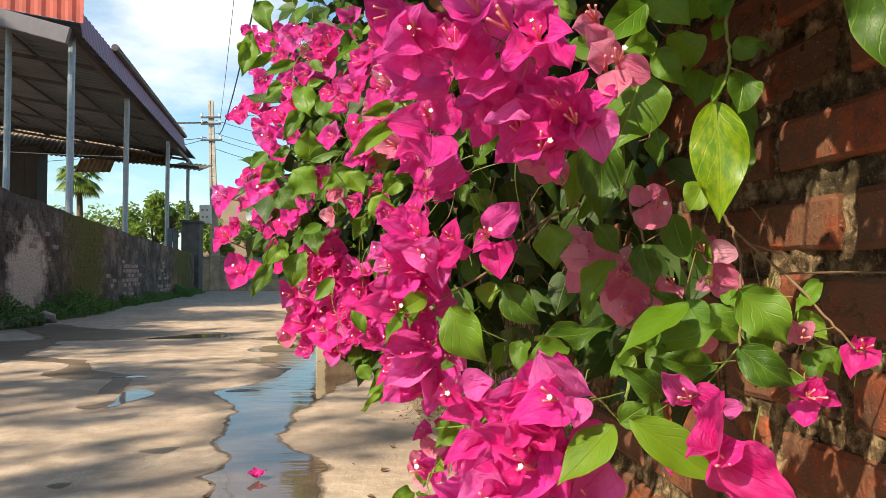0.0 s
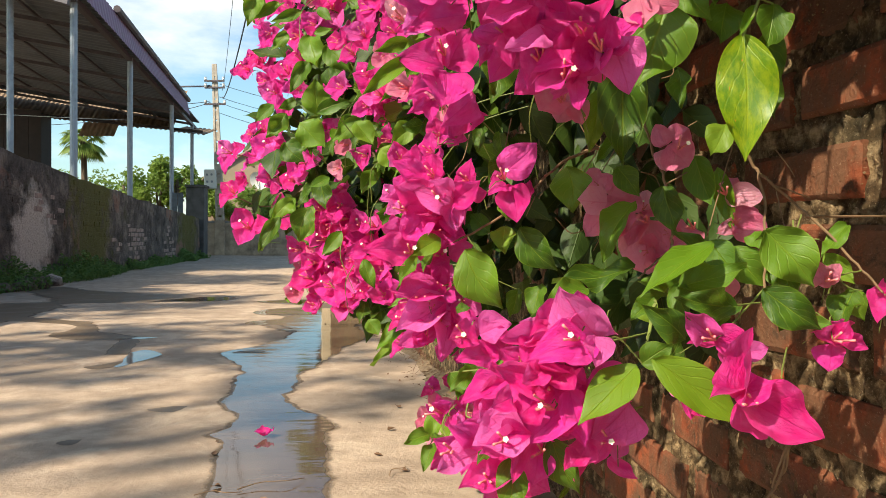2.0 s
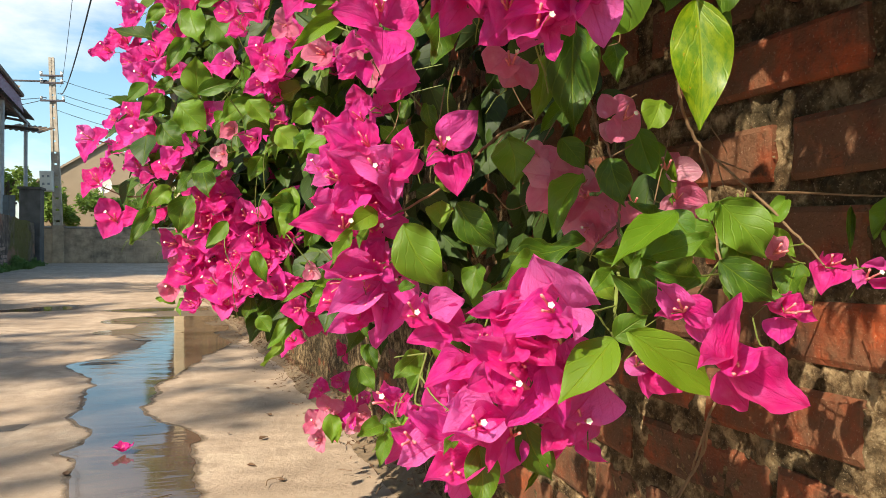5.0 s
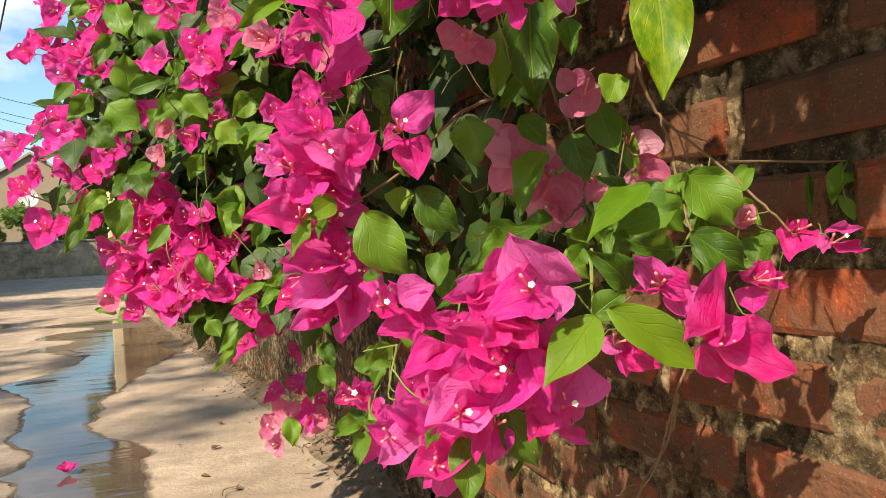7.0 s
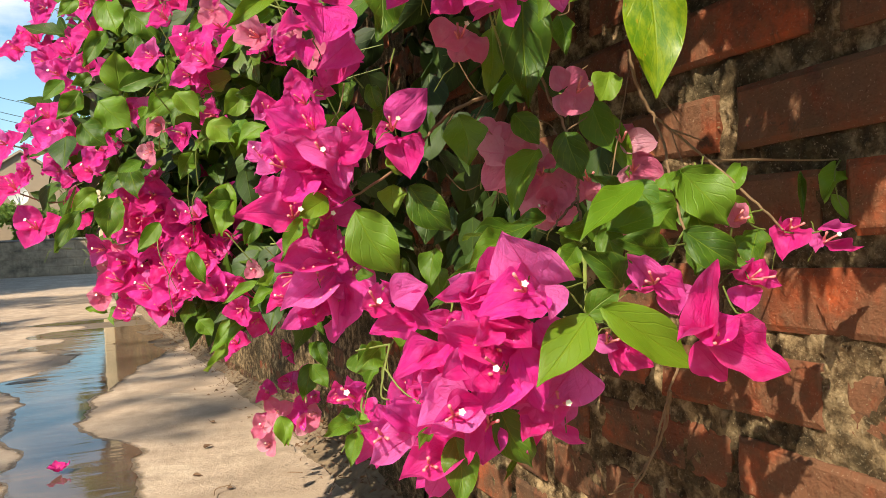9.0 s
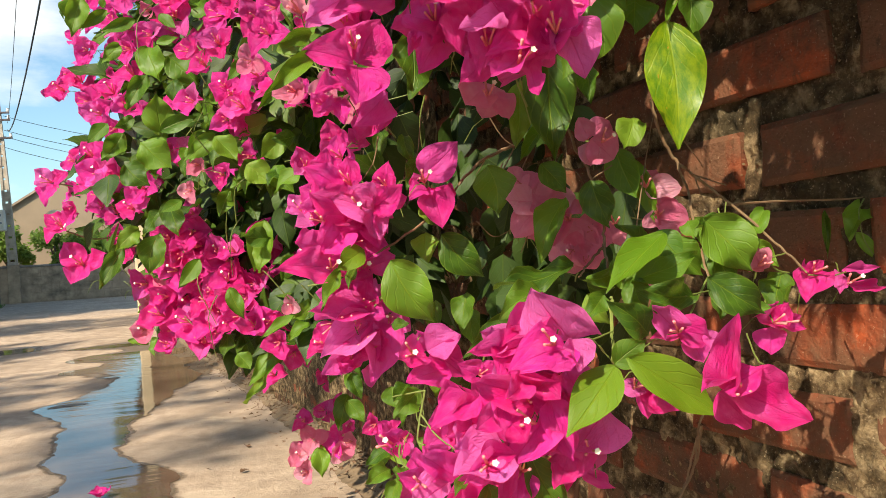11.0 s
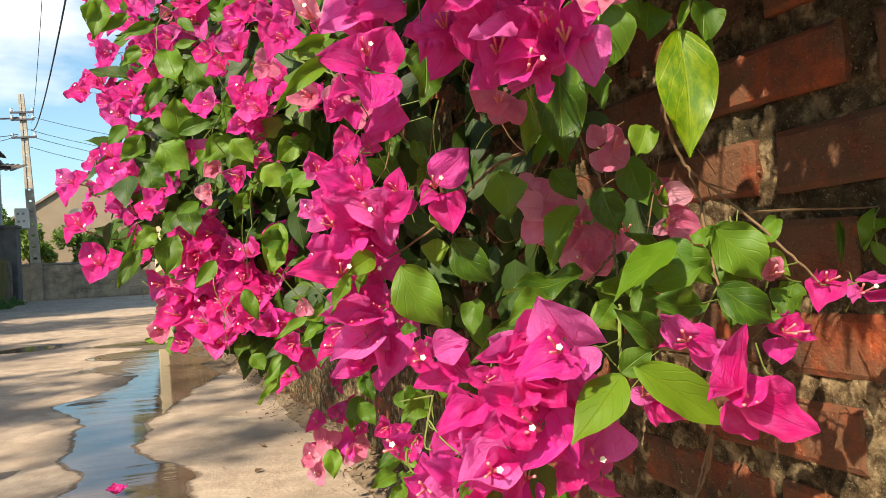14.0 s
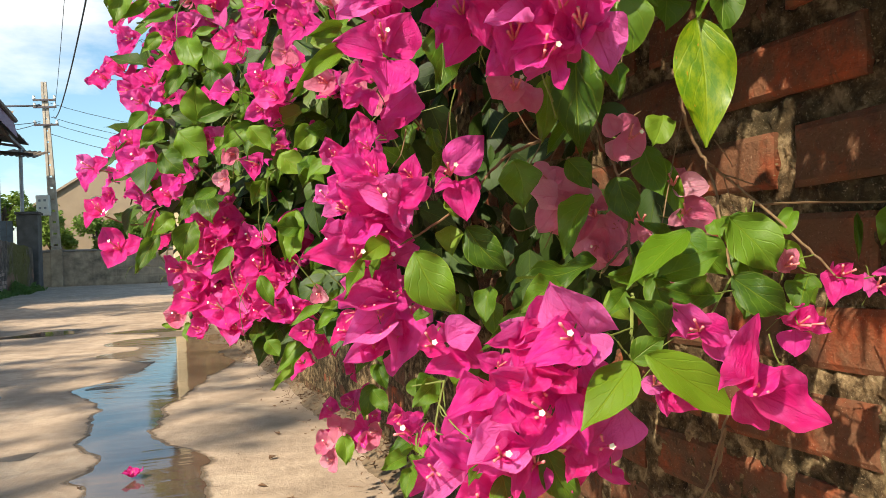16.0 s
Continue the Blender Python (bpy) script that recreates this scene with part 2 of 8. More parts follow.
def water_material():
    k = Nodes("puddle_water")
    p = k.place()
    ripple = k.add("Mapping", Vector=p)
    ripple.inputs["Scale"].default_value = (0.6, 2.4, 1.0)
    col = k.ramp(k.noise(p, 5, 5), (0.35, (0.075, 0.050, 0.036)), (0.7, (0.125, 0.085, 0.058)))
    return k.done(k.surface(col, 0.055, normal=k.bump(k.math("ADD", k.noise(ripple.outputs["Vector"], 5, 3), k.math("MULTIPLY", k.noise(p, 2.5, 2), 2.0)), 0.17, 0.006), specular=0.5, IOR=1.33))


M_ROAD, M_WATER = concrete_road_material(), water_material()


def wet_material():
    """Damp concrete that dries out unevenly towards its edges."""
    k = Nodes("wet_concrete")
    p = k.place()
    a, b = k.noise(p, 40, 6), k.noise(p, 5, 5, 0.6, 0.5)
    col = k.mix(k.ramp(a, (0.3, 0.0), (0.7, 1.0)), (0.105, 0.076, 0.050), (0.165, 0.120, 0.078))
    col = k.mix(k.ramp(b, (0.50, 0.0), (0.72, 0.7)), col, (0.22, 0.162, 0.110))
    u = k.add("SeparateXYZ", Vector=k.coord("UV")).outputs["X"]
    edge = k.math("SUBTRACT", 0.5, k.math("ABSOLUTE", k.math("SUBTRACT", u, 0.5)))
    edge = k.math("ADD", edge, k.math("MULTIPLY", k.math("SUBTRACT", k.noise(p, 16, 6, 0.65), 0.5), 0.16))
    keep = k.ramp(edge, (0.0, 0.0), (0.075, 1.0))
    damp = k.surface(col, k.math("ADD", k.math("MULTIPLY", b, 0.5), 0.25), normal=k.bump(a, 0.15, 0.003), specular=0.25)
    clear = k.add("BsdfTransparent").outputs["BSDF"]
    n = k.t.nodes.new("ShaderNodeMixShader")
    k.t.links.new(keep, n.inputs[0])
    k.t.links.new(clear, n.inputs[1])
    k.t.links.new(damp, n.inputs[2])
    return k.done(n.outputs[0])


M_WET = wet_material()
M_SOIL = plain("dry_soil", (0.20, 0.14, 0.085), 0.95, scale=30, bumpy=0.7, depth=0.02)


def old_wall_material():
    k = Nodes("weathered_old_wall")
    p = k.place()
    fine, mid, big = k.noise(p, 36, 7, 0.65), k.noise(p, 5, 6, 0.6), k.noise(p, 0.9, 5, 0.6)
    wide = k.noise(p, 1.6, 7, 0.62, 0.6)
    col = k.ramp(mid, (0.3, (0.038, 0.030, 0.025)), (0.5, (0.115, 0.090, 0.076)), (0.72, (0.27, 0.21, 0.172)))
    col = k.mix(k.ramp(wide, (0.58, 0.0), (0.66, 0.6)), col, (0.055, 0.055, 0.016))
    # two broad runs of moss
    along = k.add("SeparateXYZ", Vector=p).outputs["Y"]
    for centre, half in ((11.4, 0.95), (17.9, 1.1)):
        far = k.math("DIVIDE", k.math("ABSOLUTE", k.math("SUBTRACT", along, centre)), half)
        far = k.math("ADD", far, k.math("MULTIPLY", k.math("SUBTRACT", k.noise(p, 2.6, 7, 0.7), 0.5), 2.2))
        col = k.mix(k.ramp(far, (0.55, 0.85), (0.95, 0.0)), col, (0.115, 0.105, 0.020))
    col = k.mix(k.ramp(k.noise(p, 1.15, 6, 0.6, 0.3), (0.60, 0.0), (0.66, 0.8)), col, (0.28, 0.15, 0.11))
    # the bare patch of old lime render
    away = k.add("VectorMath", Vector=p)
    away.operation = "DISTANCE"
    away.inputs[1].default_value = (-3.3, 9.4, 0.50)
    d = k.math("ADD", away.outputs["Value"], k.math("MULTIPLY", k.math("SUBTRACT", k.noise(p, 4.2, 7, 0.7), 0.5), 1.1))
    col = k.mix(k.ramp(d, (0.36, 0.9), (0.62, 0.0)), col, (0.62, 0.52, 0.45))
    col = k.mix(k.math("MULTIPLY", k.ramp(fine, (0.5, 0.0), (0.7, 1.0)), 0.55), col, (0.065, 0.050, 0.042))
    return k.done(k.surface(col, 0.93, normal=k.bump(k.math("ADD", fine, mid), 0.9, 0.03), specular=0.2))


M_OLDWALL = old_wall_material()
M_OLDBRICK = plain("grimy_lane_brick", (0.33, 0.235, 0.20), 0.93, scale=14, vary=0.6, bumpy=0.6, depth=0.01, specular=0.2)
M_FARWALL = plain("grey_block_wall", (0.31, 0.235, 0.165), 0.92, scale=5, vary=0.6, bumpy=0.4, depth=0.02)
M_PILLAR = plain("grey_cement", (0.20, 0.185, 0.17), 0.9, scale=5, vary=0.4, bumpy=0.4, depth=0.01)
# darker copy of the grey cement: the gate pillar's shade painted in
M_PILLAR_SHADED = plain("shaded_grey_cement", (0.085, 0.080, 0.075), 0.92, scale=5, vary=0.5, bumpy=0.4, depth=0.01)
M_POLE = plain("pole_concrete", (0.46, 0.40, 0.33), 0.9, scale=5, vary=0.35)
M_BEAM = plain("grey_purple_paint", (0.15, 0.137, 0.155), 0.6, 0.1, scale=5, vary=0.25, depth=0.001)
M_STEEL = plain("galvanised_steel", (0.27, 0.30, 0.34), 0.5, 0.3, scale=12, vary=0.25, depth=0.001)
M_GATE = plain("blue_grey_gate_paint", (0.085, 0.105, 0.125), 0.6, 0.1, scale=8, depth=0.001)
M_DARKSTEEL = plain("dark_painted_steel", (0.09, 0.075, 0.085), 0.6, 0.2, scale=10, depth=0.001)
M_ROOF_UNDER = plain("roof_sheet_underside", (0.135, 0.155, 0.185), 0.6, 0.2, scale=3, vary=0.3, depth=0.001)
M_ROOF_RED = plain("red_roof_sheet", (0.40, 0.065, 0.040), 0.5, 0.0, scale=3, vary=0.25, depth=0.001)
M_PURPLE = plain("purple_grey_sheet", (0.20, 0.105, 0.165), 0.55, 0.1, scale=4, vary=0.3, depth=0.001)
M_RUST = plain("rusty_fibre_sheet", (0.25, 0.17, 0.105), 0.85, 0.0, scale=4, vary=0.5)
M_DARKWOOD = plain("dark_boards", (0.030, 0.021, 0.019), 0.8, scale=6, vary=0.5)
M_HOUSE = plain("beige_render", (0.30, 0.225, 0.155), 0.9, scale=1.2, vary=0.18, depth=0.01)
M_CRUMB = plain("mortar_grain", (0.21, 0.145, 0.080), 0.95, scale=90, vary=0.6, depth=0.002, specular=0.2)
M_CREAM = plain("cream_limewash", (0.62, 0.50, 0.33), 0.9, scale=3, vary=0.2, depth=0.006)
M_TILE = plain("house_roof_tile", (0.36, 0.27, 0.20), 0.85, scale=3, vary=0.3)
M_WHITE = plain("white_enamel", (0.75, 0.75, 0.72), 0.45, scale=8, vary=0.1)
M_CABLE = plain("black_cable", (0.06, 0.075, 0.10), 0.6, scale=20)
M_BARK = plain("tree_bark", (0.13, 0.095, 0.065), 0.9, scale=12, bumpy=0.7, depth=0.02)
M_TREELEAF = leafy("tree_leaf", (0.09, 0.17, 0.025), (0.18, 0.29, 0.045), (0.32, 0.37, 0.09), 0.55, 0.42, island=True)
M_GRASS = leafy("grass_blade", (0.055, 0.13, 0.03), (0.12, 0.23, 0.05), (0.24, 0.31, 0.08), 0.6, 0.3, island=True)
M_DEBRIS = plain("dry_leaf_litter", (0.16, 0.09, 0.05), 0.9, scale=60, vary=0.5)

# ---- building helpers ----
def mesh(name, verts, faces, material, uvs=None, smooth=False):
    me = bpy.data.meshes.new(name)
    me.from_pydata([tuple(v) for v in verts], [], faces)
    if uvs is not None:
        layer = me.uv_layers.new(name="UVMap")
        loops = np.empty(len(me.loops), dtype=np.int32)
        me.loops.foreach_get("vertex_index", loops)
        layer.data.foreach_set("uv", np.asarray(uvs, dtype=np.float32)[loops].ravel())
    if smooth:
        me.polygons.foreach_set("use_smooth", [True] * len(me.polygons))
    me.materials.append(material)
    me.update()
    return me


def child(name, me, parent=None, m=None, label="", kind=""):
    """One mesh object, under a thing or a part where one is given."""
    ob = new(name, me)
    if parent is not None:
        ob.parent = parent
    if m is not None:
        ob.matrix_basis = m
    return tagged(ob, label=label, kind=kind)


def part(name, bm, material, parent=None, label="", smooth=False, m=None):
    me = bpy.data.meshes.new(name)
    if smooth:
        for f in bm.faces:
            f.smooth = True
    bm.to_mesh(me)
    bm.free()
    me.materials.append(material)
    return child(name, me, parent, m, label)


def box_bm(x0, x1, y0, y1, z0, z1, bevel=0.0, bm=None):
    bm = bm or bmesh.new()
    made = bmesh.ops.create_cube(bm, size=1.0)["verts"]
    for v in made:
        v.co = Vector((x0 + (v.co.x + 0.5) * (x1 - x0), y0 + (v.co.y + 0.5) * (y1 - y0), z0 + (v.co.z + 0.5) * (z1 - z0)))
    if bevel:
        edges = list({e for v in made for e in v.link_edges})
        bmesh.ops.bevel(bm, geom=edges, offset=bevel, segments=1, affect="EDGES")
    return bm


def tube(points, radii, sides=6):
    """Vertices and faces of a tapered tube along points, closed at both ends."""
    verts, faces = [], []
    pts = [Vector(p) for p in points]
    for i, p in enumerate(pts):
        way = (pts[min(i + 1, len(pts) - 1)] - pts[max(i - 1, 0)]).normalized()
        a = way.orthogonal().normalized()
        b = way.cross(a)
        for s in range(sides):
            w = 2 * math.pi * s / sides
            verts.append(p + (a * math.cos(w) + b * math.sin(w)) * radii[i])
    for i in range(len(pts) - 1):
        for s in range(sides):
            t = (s + 1) % sides
            faces.append((i * sides + s, i * sides + t, (i + 1) * sides + t, (i + 1) * sides + s))
    faces.append(tuple(range(sides))[::-1])
    faces.append(tuple(range((len(pts) - 1) * sides, len(pts) * sides)))
    return verts, faces


def curve_points(points, n=10, sag=0.0, jitter=0.0, rnd=random):
    """A smooth line through a few points."""
    p = [Vector(q) for q in points]
    out = []
    for i in range(len(p) - 1):
        a, b, c, d = p[max(i - 1, 0)], p[i], p[i + 1], p[min(i + 2, len(p) - 1)]
        for j in range(n):
            t = j / n
            q = 0.5 * (2 * b + (c - a) * t + (2 * a - 5 * b + 4 * c - d) * t * t + (3 * b - a - 3 * c + d) * t ** 3)
            q.z -= sag * 4 * t * (1 - t)
            out.append(q + Vector([rnd.uniform(-jitter, jitter) for _ in range(3)]))
    out.append(p[-1])
    return out


class Heap:
    """Many small pieces gathered into one mesh."""

    def __init__(self):
        self.v, self.f, self.uv = [], [], []

    def put(self, verts, faces, uvs=None):
        k = len(self.v)
        self.v.extend(verts)
        self.f.extend(tuple(i + k for i in f) for f in faces)
        self.uv.extend(uvs or [(0.5, 0.5)] * len(verts))

    def mesh(self, name, material, smooth=False):
        return mesh(name, self.v, self.f, material, self.uv, smooth)


# ---- ground and lane ----
tagged(child("ground", mesh("ground", [(-400, -400, -0.05), (400, -400, -0.05), (400, 400, -0.05), (-400, 400, -0.05)], [(0, 1, 2, 3)], M_SOIL)),
       "bare brown soil round the lane", "ground", kind="structure")


def slab(name, x0, x1, y0, y1, label, step=0.35):
    nx, ny = max(2, int((x1 - x0) / step)), max(2, int((y1 - y0) / step))
    v, f = [], []
    for j in range(ny + 1):
        for i in range(nx + 1):
            x, y = x0 + (x1 - x0) * i / nx, y0 + (y1 - y0) * j / ny
            v.append((x, y, 0.0003 * noise.noise(Vector((x * 1.3, y * 1.3, 3.0)))))
    for j in range(ny):
        for i in range(nx):
            a = j * (nx + 1) + i
            f.append((a, a + 1, a + nx + 2, a + nx + 1))
    k = len(v)
    v += [(x0, y0, -0.08), (x1, y0, -0.08), (x1, y1, -0.08), (x0, y1, -0.08)]
    c = (0, nx, (ny + 1) * (nx + 1) - 1, ny * (nx + 1))
    for i in range(4):
        f.append((k + i, k + (i + 1) % 4, c[(i + 1) % 4], c[i]))
    return tagged(child(name, mesh(name, v, f, M_ROAD, smooth=True)), label, "road", kind="structure")


slab("road", -3.3, 0.62, -6.0, 17.49, "sun-streaked pale concrete lane with puddles")
slab("road_crossing", -14.0, 14.0, 17.51, 21.45, "concrete lane crossing in front of a low wall")


def pool(name, rows, material, label, z, seed=0, fray=0.02):
    """A thin sheet of water or damp: rows of (y, left x, right x) with a frayed edge."""
    left = curve_points([(b, a, 0) for a, b, c in rows], 14)
    right = curve_points([(c, a, 0) for a, b, c in rows], 14)
    v, n = [], len(left)
    for side, row in ((1, left), (2, right)):
        for p in row:
            q = Vector((p.y * 4.0 + side * 9, p.x, seed))
            d = fray * (noise.noise(q) + 0.6 * noise.noise(q * 3.3) + 0.35 * noise.noise(q * 8))
            v.append((p.x + d, p.y, z))
    f = [(i, n + i, n + i + 1, i + 1) for i in range(n - 1)]
    uvs = [(0.0, p[1]) for p in v[:n]] + [(1.0, p[1]) for p in v[n:]]
    return tagged(child(name, mesh(name, v, f, material, uvs)), label, "puddle", "puddles on the lane", "structure")


WATER = "shallow rain puddle on the concrete lane mirroring the sky"
DAMP = "dark damp stain on the concrete lane"
MAIN = [(1.5, -0.15, 0.10), (2.2, -0.17, 0.09), (2.51, -0.19, 0.09), (2.60, -0.24, 0.11), (2.68, -0.20, 0.12), (2.80, -0.19, 0.05), (2.90, -0.24, -0.02), (3.0, -0.275, -0.05), (3.17, -0.26, -0.06),
        (3.35, -0.28, -0.055), (3.57, -0.28, -0.045), (3.72, -0.29, 0.0), (3.9, -0.34, 0.04), (4.05, -0.42, 0.08), (4.18, -0.455, 0.11), (4.38, -0.33, 0.16), (4.60, -0.24, 0.225), (4.78, -0.18, 0.26), (5.0, -0.15, 0.25), (5.24, -0.22, 0.21), (5.55, -0.30, 0.205), (5.85, -0.26, 0.19), (6.12, -0.15, 0.08)]
pool("damp_stain", [(a, b - 0.022, c + 0.022) for a, b, c in MAIN], M_WET, DAMP, 0.0010, 1, 0.03)
pool("puddle", [(a, b, c) for a, b, c in MAIN], M_WATER, WATER, 0.0018, 1, 0.03)
pool("damp_stain", [(4.17, -0.40, -0.36), (4.20, -0.41, -0.24), (4.25, -0.36, -0.30)], M_WET, DAMP, 0.0028, 20, 0.01)
pool("damp_stain", [(4.75, -0.02, 0.32), (5.1, -0.26, 0.40), (5.35, -0.40, 0.42), (5.55, -0.50, 0.42), (5.85, -0.25, 0.42), (6.1, -0.50, 0.42), (6.4, -0.46, 0.42), (6.7, -0.20, 0.40), (7.1, -0.62, 0.38), (7.4, -0.3, 0.3)], M_WET, DAMP, 0.0007, 11, 0.05)
pool("puddle", [(5.36, -0.40, 0.20), (5.46, -0.50, 0.28), (5.62, -0.43, 0.30), (5.76, -0.1, 0.30)], M_WATER, WATER, 0.0020, 2)
pool("puddle", [(5.06, -0.27, 0.12), (5.14, -0.20, 0.22), (5.24, -0.02, 0.24)], M_WATER, WATER, 0.0020, 3)
pool("puddle", [(6.02, -0.48, 0.2), (6.22, -0.53, 0.25), (6.48, -0.40, 0.25)], M_WATER, WATER, 0.0020, 4)
pool("puddle", [(6.95, -0.3, 0.2), (7.08, -0.62, 0.2), (7.24, -0.4, 0.2)], M_WATER, WATER, 0.0020, 5)
pool("damp_stain", [(5.5, -2.6, -2.07), (5.95, -2.6, -2.0), (6.3, -2.65, -2.05), (6.7, -2.7, -2.02), (6.95, -2.7, -2.1), (7.08, -2.5, -1.5), (7.2, -2.4, -0.85), (7.5, -2.5, -0.80), (7.8, -2.7, -0.92), (8.05, -2.85, -1.75),
                    (8.25, -2.95, -2.05), (8.5, -3.0, -2.4), (8.95, -2.9, -2.75)], M_WET, DAMP, 0.0009, 6, 0.06)
pool("puddle", [(7.14, -1.5, -1.1), (7.3, -1.42, -0.86), (7.5, -1.25, -0.90), (7.62, -1.15, -0.95)], M_WATER, WATER, 0.0022, 7, 0.05)
pool("damp_stain", [(4.70, -1.28, -1.16), (4.77, -1.40, -0.94), (4.90, -1.52, -1.08), (5.0, -1.54, -1.20), (5.12, -1.50, -1.33), (5.4, -1.57, -1.42), (5.6, -1.85, -1.50), (5.68, -2.05, -1.65), (5.78, -2.4, -1.78), (5.92, -2.4, -1.98)], M_WET, DAMP, 0.0011, 8, 0.03)
pool("puddle", [(4.72, -1.12, -1.0), (4.77, -1.06, -0.90), (4.81, -1.0, -0.95)], M_WATER, WATER, 0.0022, 9, 0.01)
pool("damp_stain", [(4.17, -1.0, -0.89), (4.4, -1.05, -0.92), (4.72, -1.08, -0.98)], M_WET, DAMP, 0.0013, 10)
pool("puddle", [(3.80, -0.86, -0.84), (3.92, -0.86, -0.80), (4.0, -0.87, -0.77), (4.14, -0.89, -0.74), (4.25, -0.89, -0.78), (4.31, -0.86, -0.83)], M_WATER, WATER, 0.0020, 12, 0.012)
pool("damp_stain", [(3.76, -0.94, -0.90), (3.82, -0.99, -0.85), (3.88, -0.93, -0.84), (3.96, -0.88, -0.84)], M_WET, DAMP, 0.0018, 13, 0.012)
pool("damp_stain", [(2.91, -0.45, -0.41), (2.955, -0.51, -0.39), (3.0, -0.44, -0.38)], M_WET, DAMP, 0.0009, 14, 0.01)
pool("damp_stain", [(2.525, -0.63, -0.61), (2.555, -0.66, -0.60), (2.585, -0.63, -0.60)], M_WET, DAMP, 0.0009, 15, 0.006)


# ---- brick wall beside the lane ----
WALL_X, COURSE, LENGTH = 0.605, 0.0792, 0.228
BEND_Y, BEND = 2.5, -0.07


def bent(y):
    """How far the wall has swung in towards the lane."""
    return BEND * max(0.0, y - BEND_Y)


bm = box_bm(WALL_X + 0.012, WALL_X + 0.24, -3.0, BEND_Y, -0.05, 2.2)
box_bm(WALL_X + 0.012, WALL_X + 0.24, BEND_Y, 12.0, -0.05, 2.2, bm=bm)
for p in bm.verts:
    p.co.x += bent(p.co.y)
wall = tagged(part("wall_brick", bm, M_PILLAR), "old red brick wall with thick crumbling mortar", "wall", kind="structure")


def mortar_bed(y0, y1, z0, z1, step, proud=0.0):
    ny, nz = int((y1 - y0) / step), int((z1 - z0) / step)
    v, f = [], []
    for j in range(nz + 1):
        for i in range(ny + 1):
            y, z = y0 + (y1 - y0) * i / ny, z0 + (z1 - z0) * j / nz
            low = min(1.0, max(0.0, (0.64 - z) / 0.16))
            d = -0.0012 + 0.0036 * low + (0.0042 + 0.0014 * low) * noise.noise(Vector((y * 24, z * 24, 1))) + 0.0046 * noise.noise(Vector((y * 70, z * 70, 5))) + 0.0036 * noise.noise(Vector((y * 170, z * 170, 8)))
            smear = proud * (1 + 1.2 * noise.noise(Vector((y * 3.1, z * 5, 2))))
            v.append((WALL_X + bent(y) - 0.001 - d - smear, y, z))
    for j in range(nz):
        for i in range(ny):
            a = j * (ny + 1) + i
            f.append((a, a + ny + 1, a + ny + 2, a + 1))
    return mesh("mortar", v, f, M_MORTAR, smooth=True)


child("mortar", mortar_bed(0.45, 1.75, 0.0, 1.15, 0.0042), wall, label="crumbling grey-brown lime mortar")
child("mortar", mortar_bed(1.75, 12.0, 0.0, 1.3, 0.02, 0.005), wall, label="crumbling grey-brown lime mortar")


def brick_mesh(seed, ly=0.205, lz=0.050, depth=0.03, material=None):
    """A worn brick: a flat-faced block with chipped, uneven edges; its front looks to -x."""
    bm = bmesh.new()
    bmesh.ops.create_cube(bm, size=1.0)
    bmesh.ops.subdivide_edges(bm, edges=bm.edges[:], cuts=3, use_grid_fill=True)
    bmesh.ops.delete(bm, geom=[f for f in bm.faces if f.calc_center_median().x > 0.49], context="FACES")
    for v in bm.verts:
        x, y, z = v.co
        y = math.copysign(0.475, y) if 0.2 < abs(y) < 0.3 else y
        z = math.copysign(0.40, z) if 0.2 < abs(z) < 0.3 else z
        n1 = noise.noise(Vector((y * 3 + seed * 9, z * 2, seed)))
        n2 = noise.noise(Vector((y * 7, z * 3 + seed * 5, seed + 3)))
        edge = x < -0.4 and (abs(y) > 0.49 or abs(z) > 0.49)
        back = (0.0028 + 0.003 * max(0.0, n2) + 0.004 * max(0.0, n1)) if edge else 0.0
        v.co = Vector(((x + 0.5) * depth + 0.0014 * n1 + back, y * ly + 0.003 * n2, z * lz + 0.0026 * n1 + 0.0012 * n2))
    me = bpy.data.meshes.new("brick")
    bm.to_mesh(me)
    bm.free()
    me.materials.append(material or M_BRICK)
    return me


BRICKS = [brick_mesh(i, 0.200 + 0.004 * (i % 4), 0.052 + 0.002 * (i % 3)) for i in range(8)]
rb = random.Random(4)
rest = Heap()
for k in range(-4, 23):
    zc = 0.365 + COURSE * k - 0.027
    for n in range(-16, 50):
        yc = 0.913 - LENGTH / 2 - (LENGTH / 2 if k % 2 else 0) + n * LENGTH + 0.012
        if not (-2.8 < yc < 11.8) or zc < 0.02 or zc > 2.1:
            continue
        proud = rb.uniform(-0.004, 0.004)
        m = pose(WALL_X + bent(yc) - 0.006 + proud, yc + rb.uniform(-0.004, 0.004), zc + rb.uniform(-0.003, 0.003), rb.uniform(-1.2, 1.2), rb.uniform(-1, 1), rb.uniform(-1, 1) + (4.0 if yc > BEND_Y else 0.0))
        me = rb.choice(BRICKS)
        if 0.45 < yc < 3.6 and zc < 1.35:
            child("brick", me, wall, m)
        else:
            rest.put([m @ v.co for v in me.vertices], [tuple(p.vertices) for p in me.polygons])
child("brickwork", rest.mesh("brickwork", M_BRICK), wall, kind="stuff")


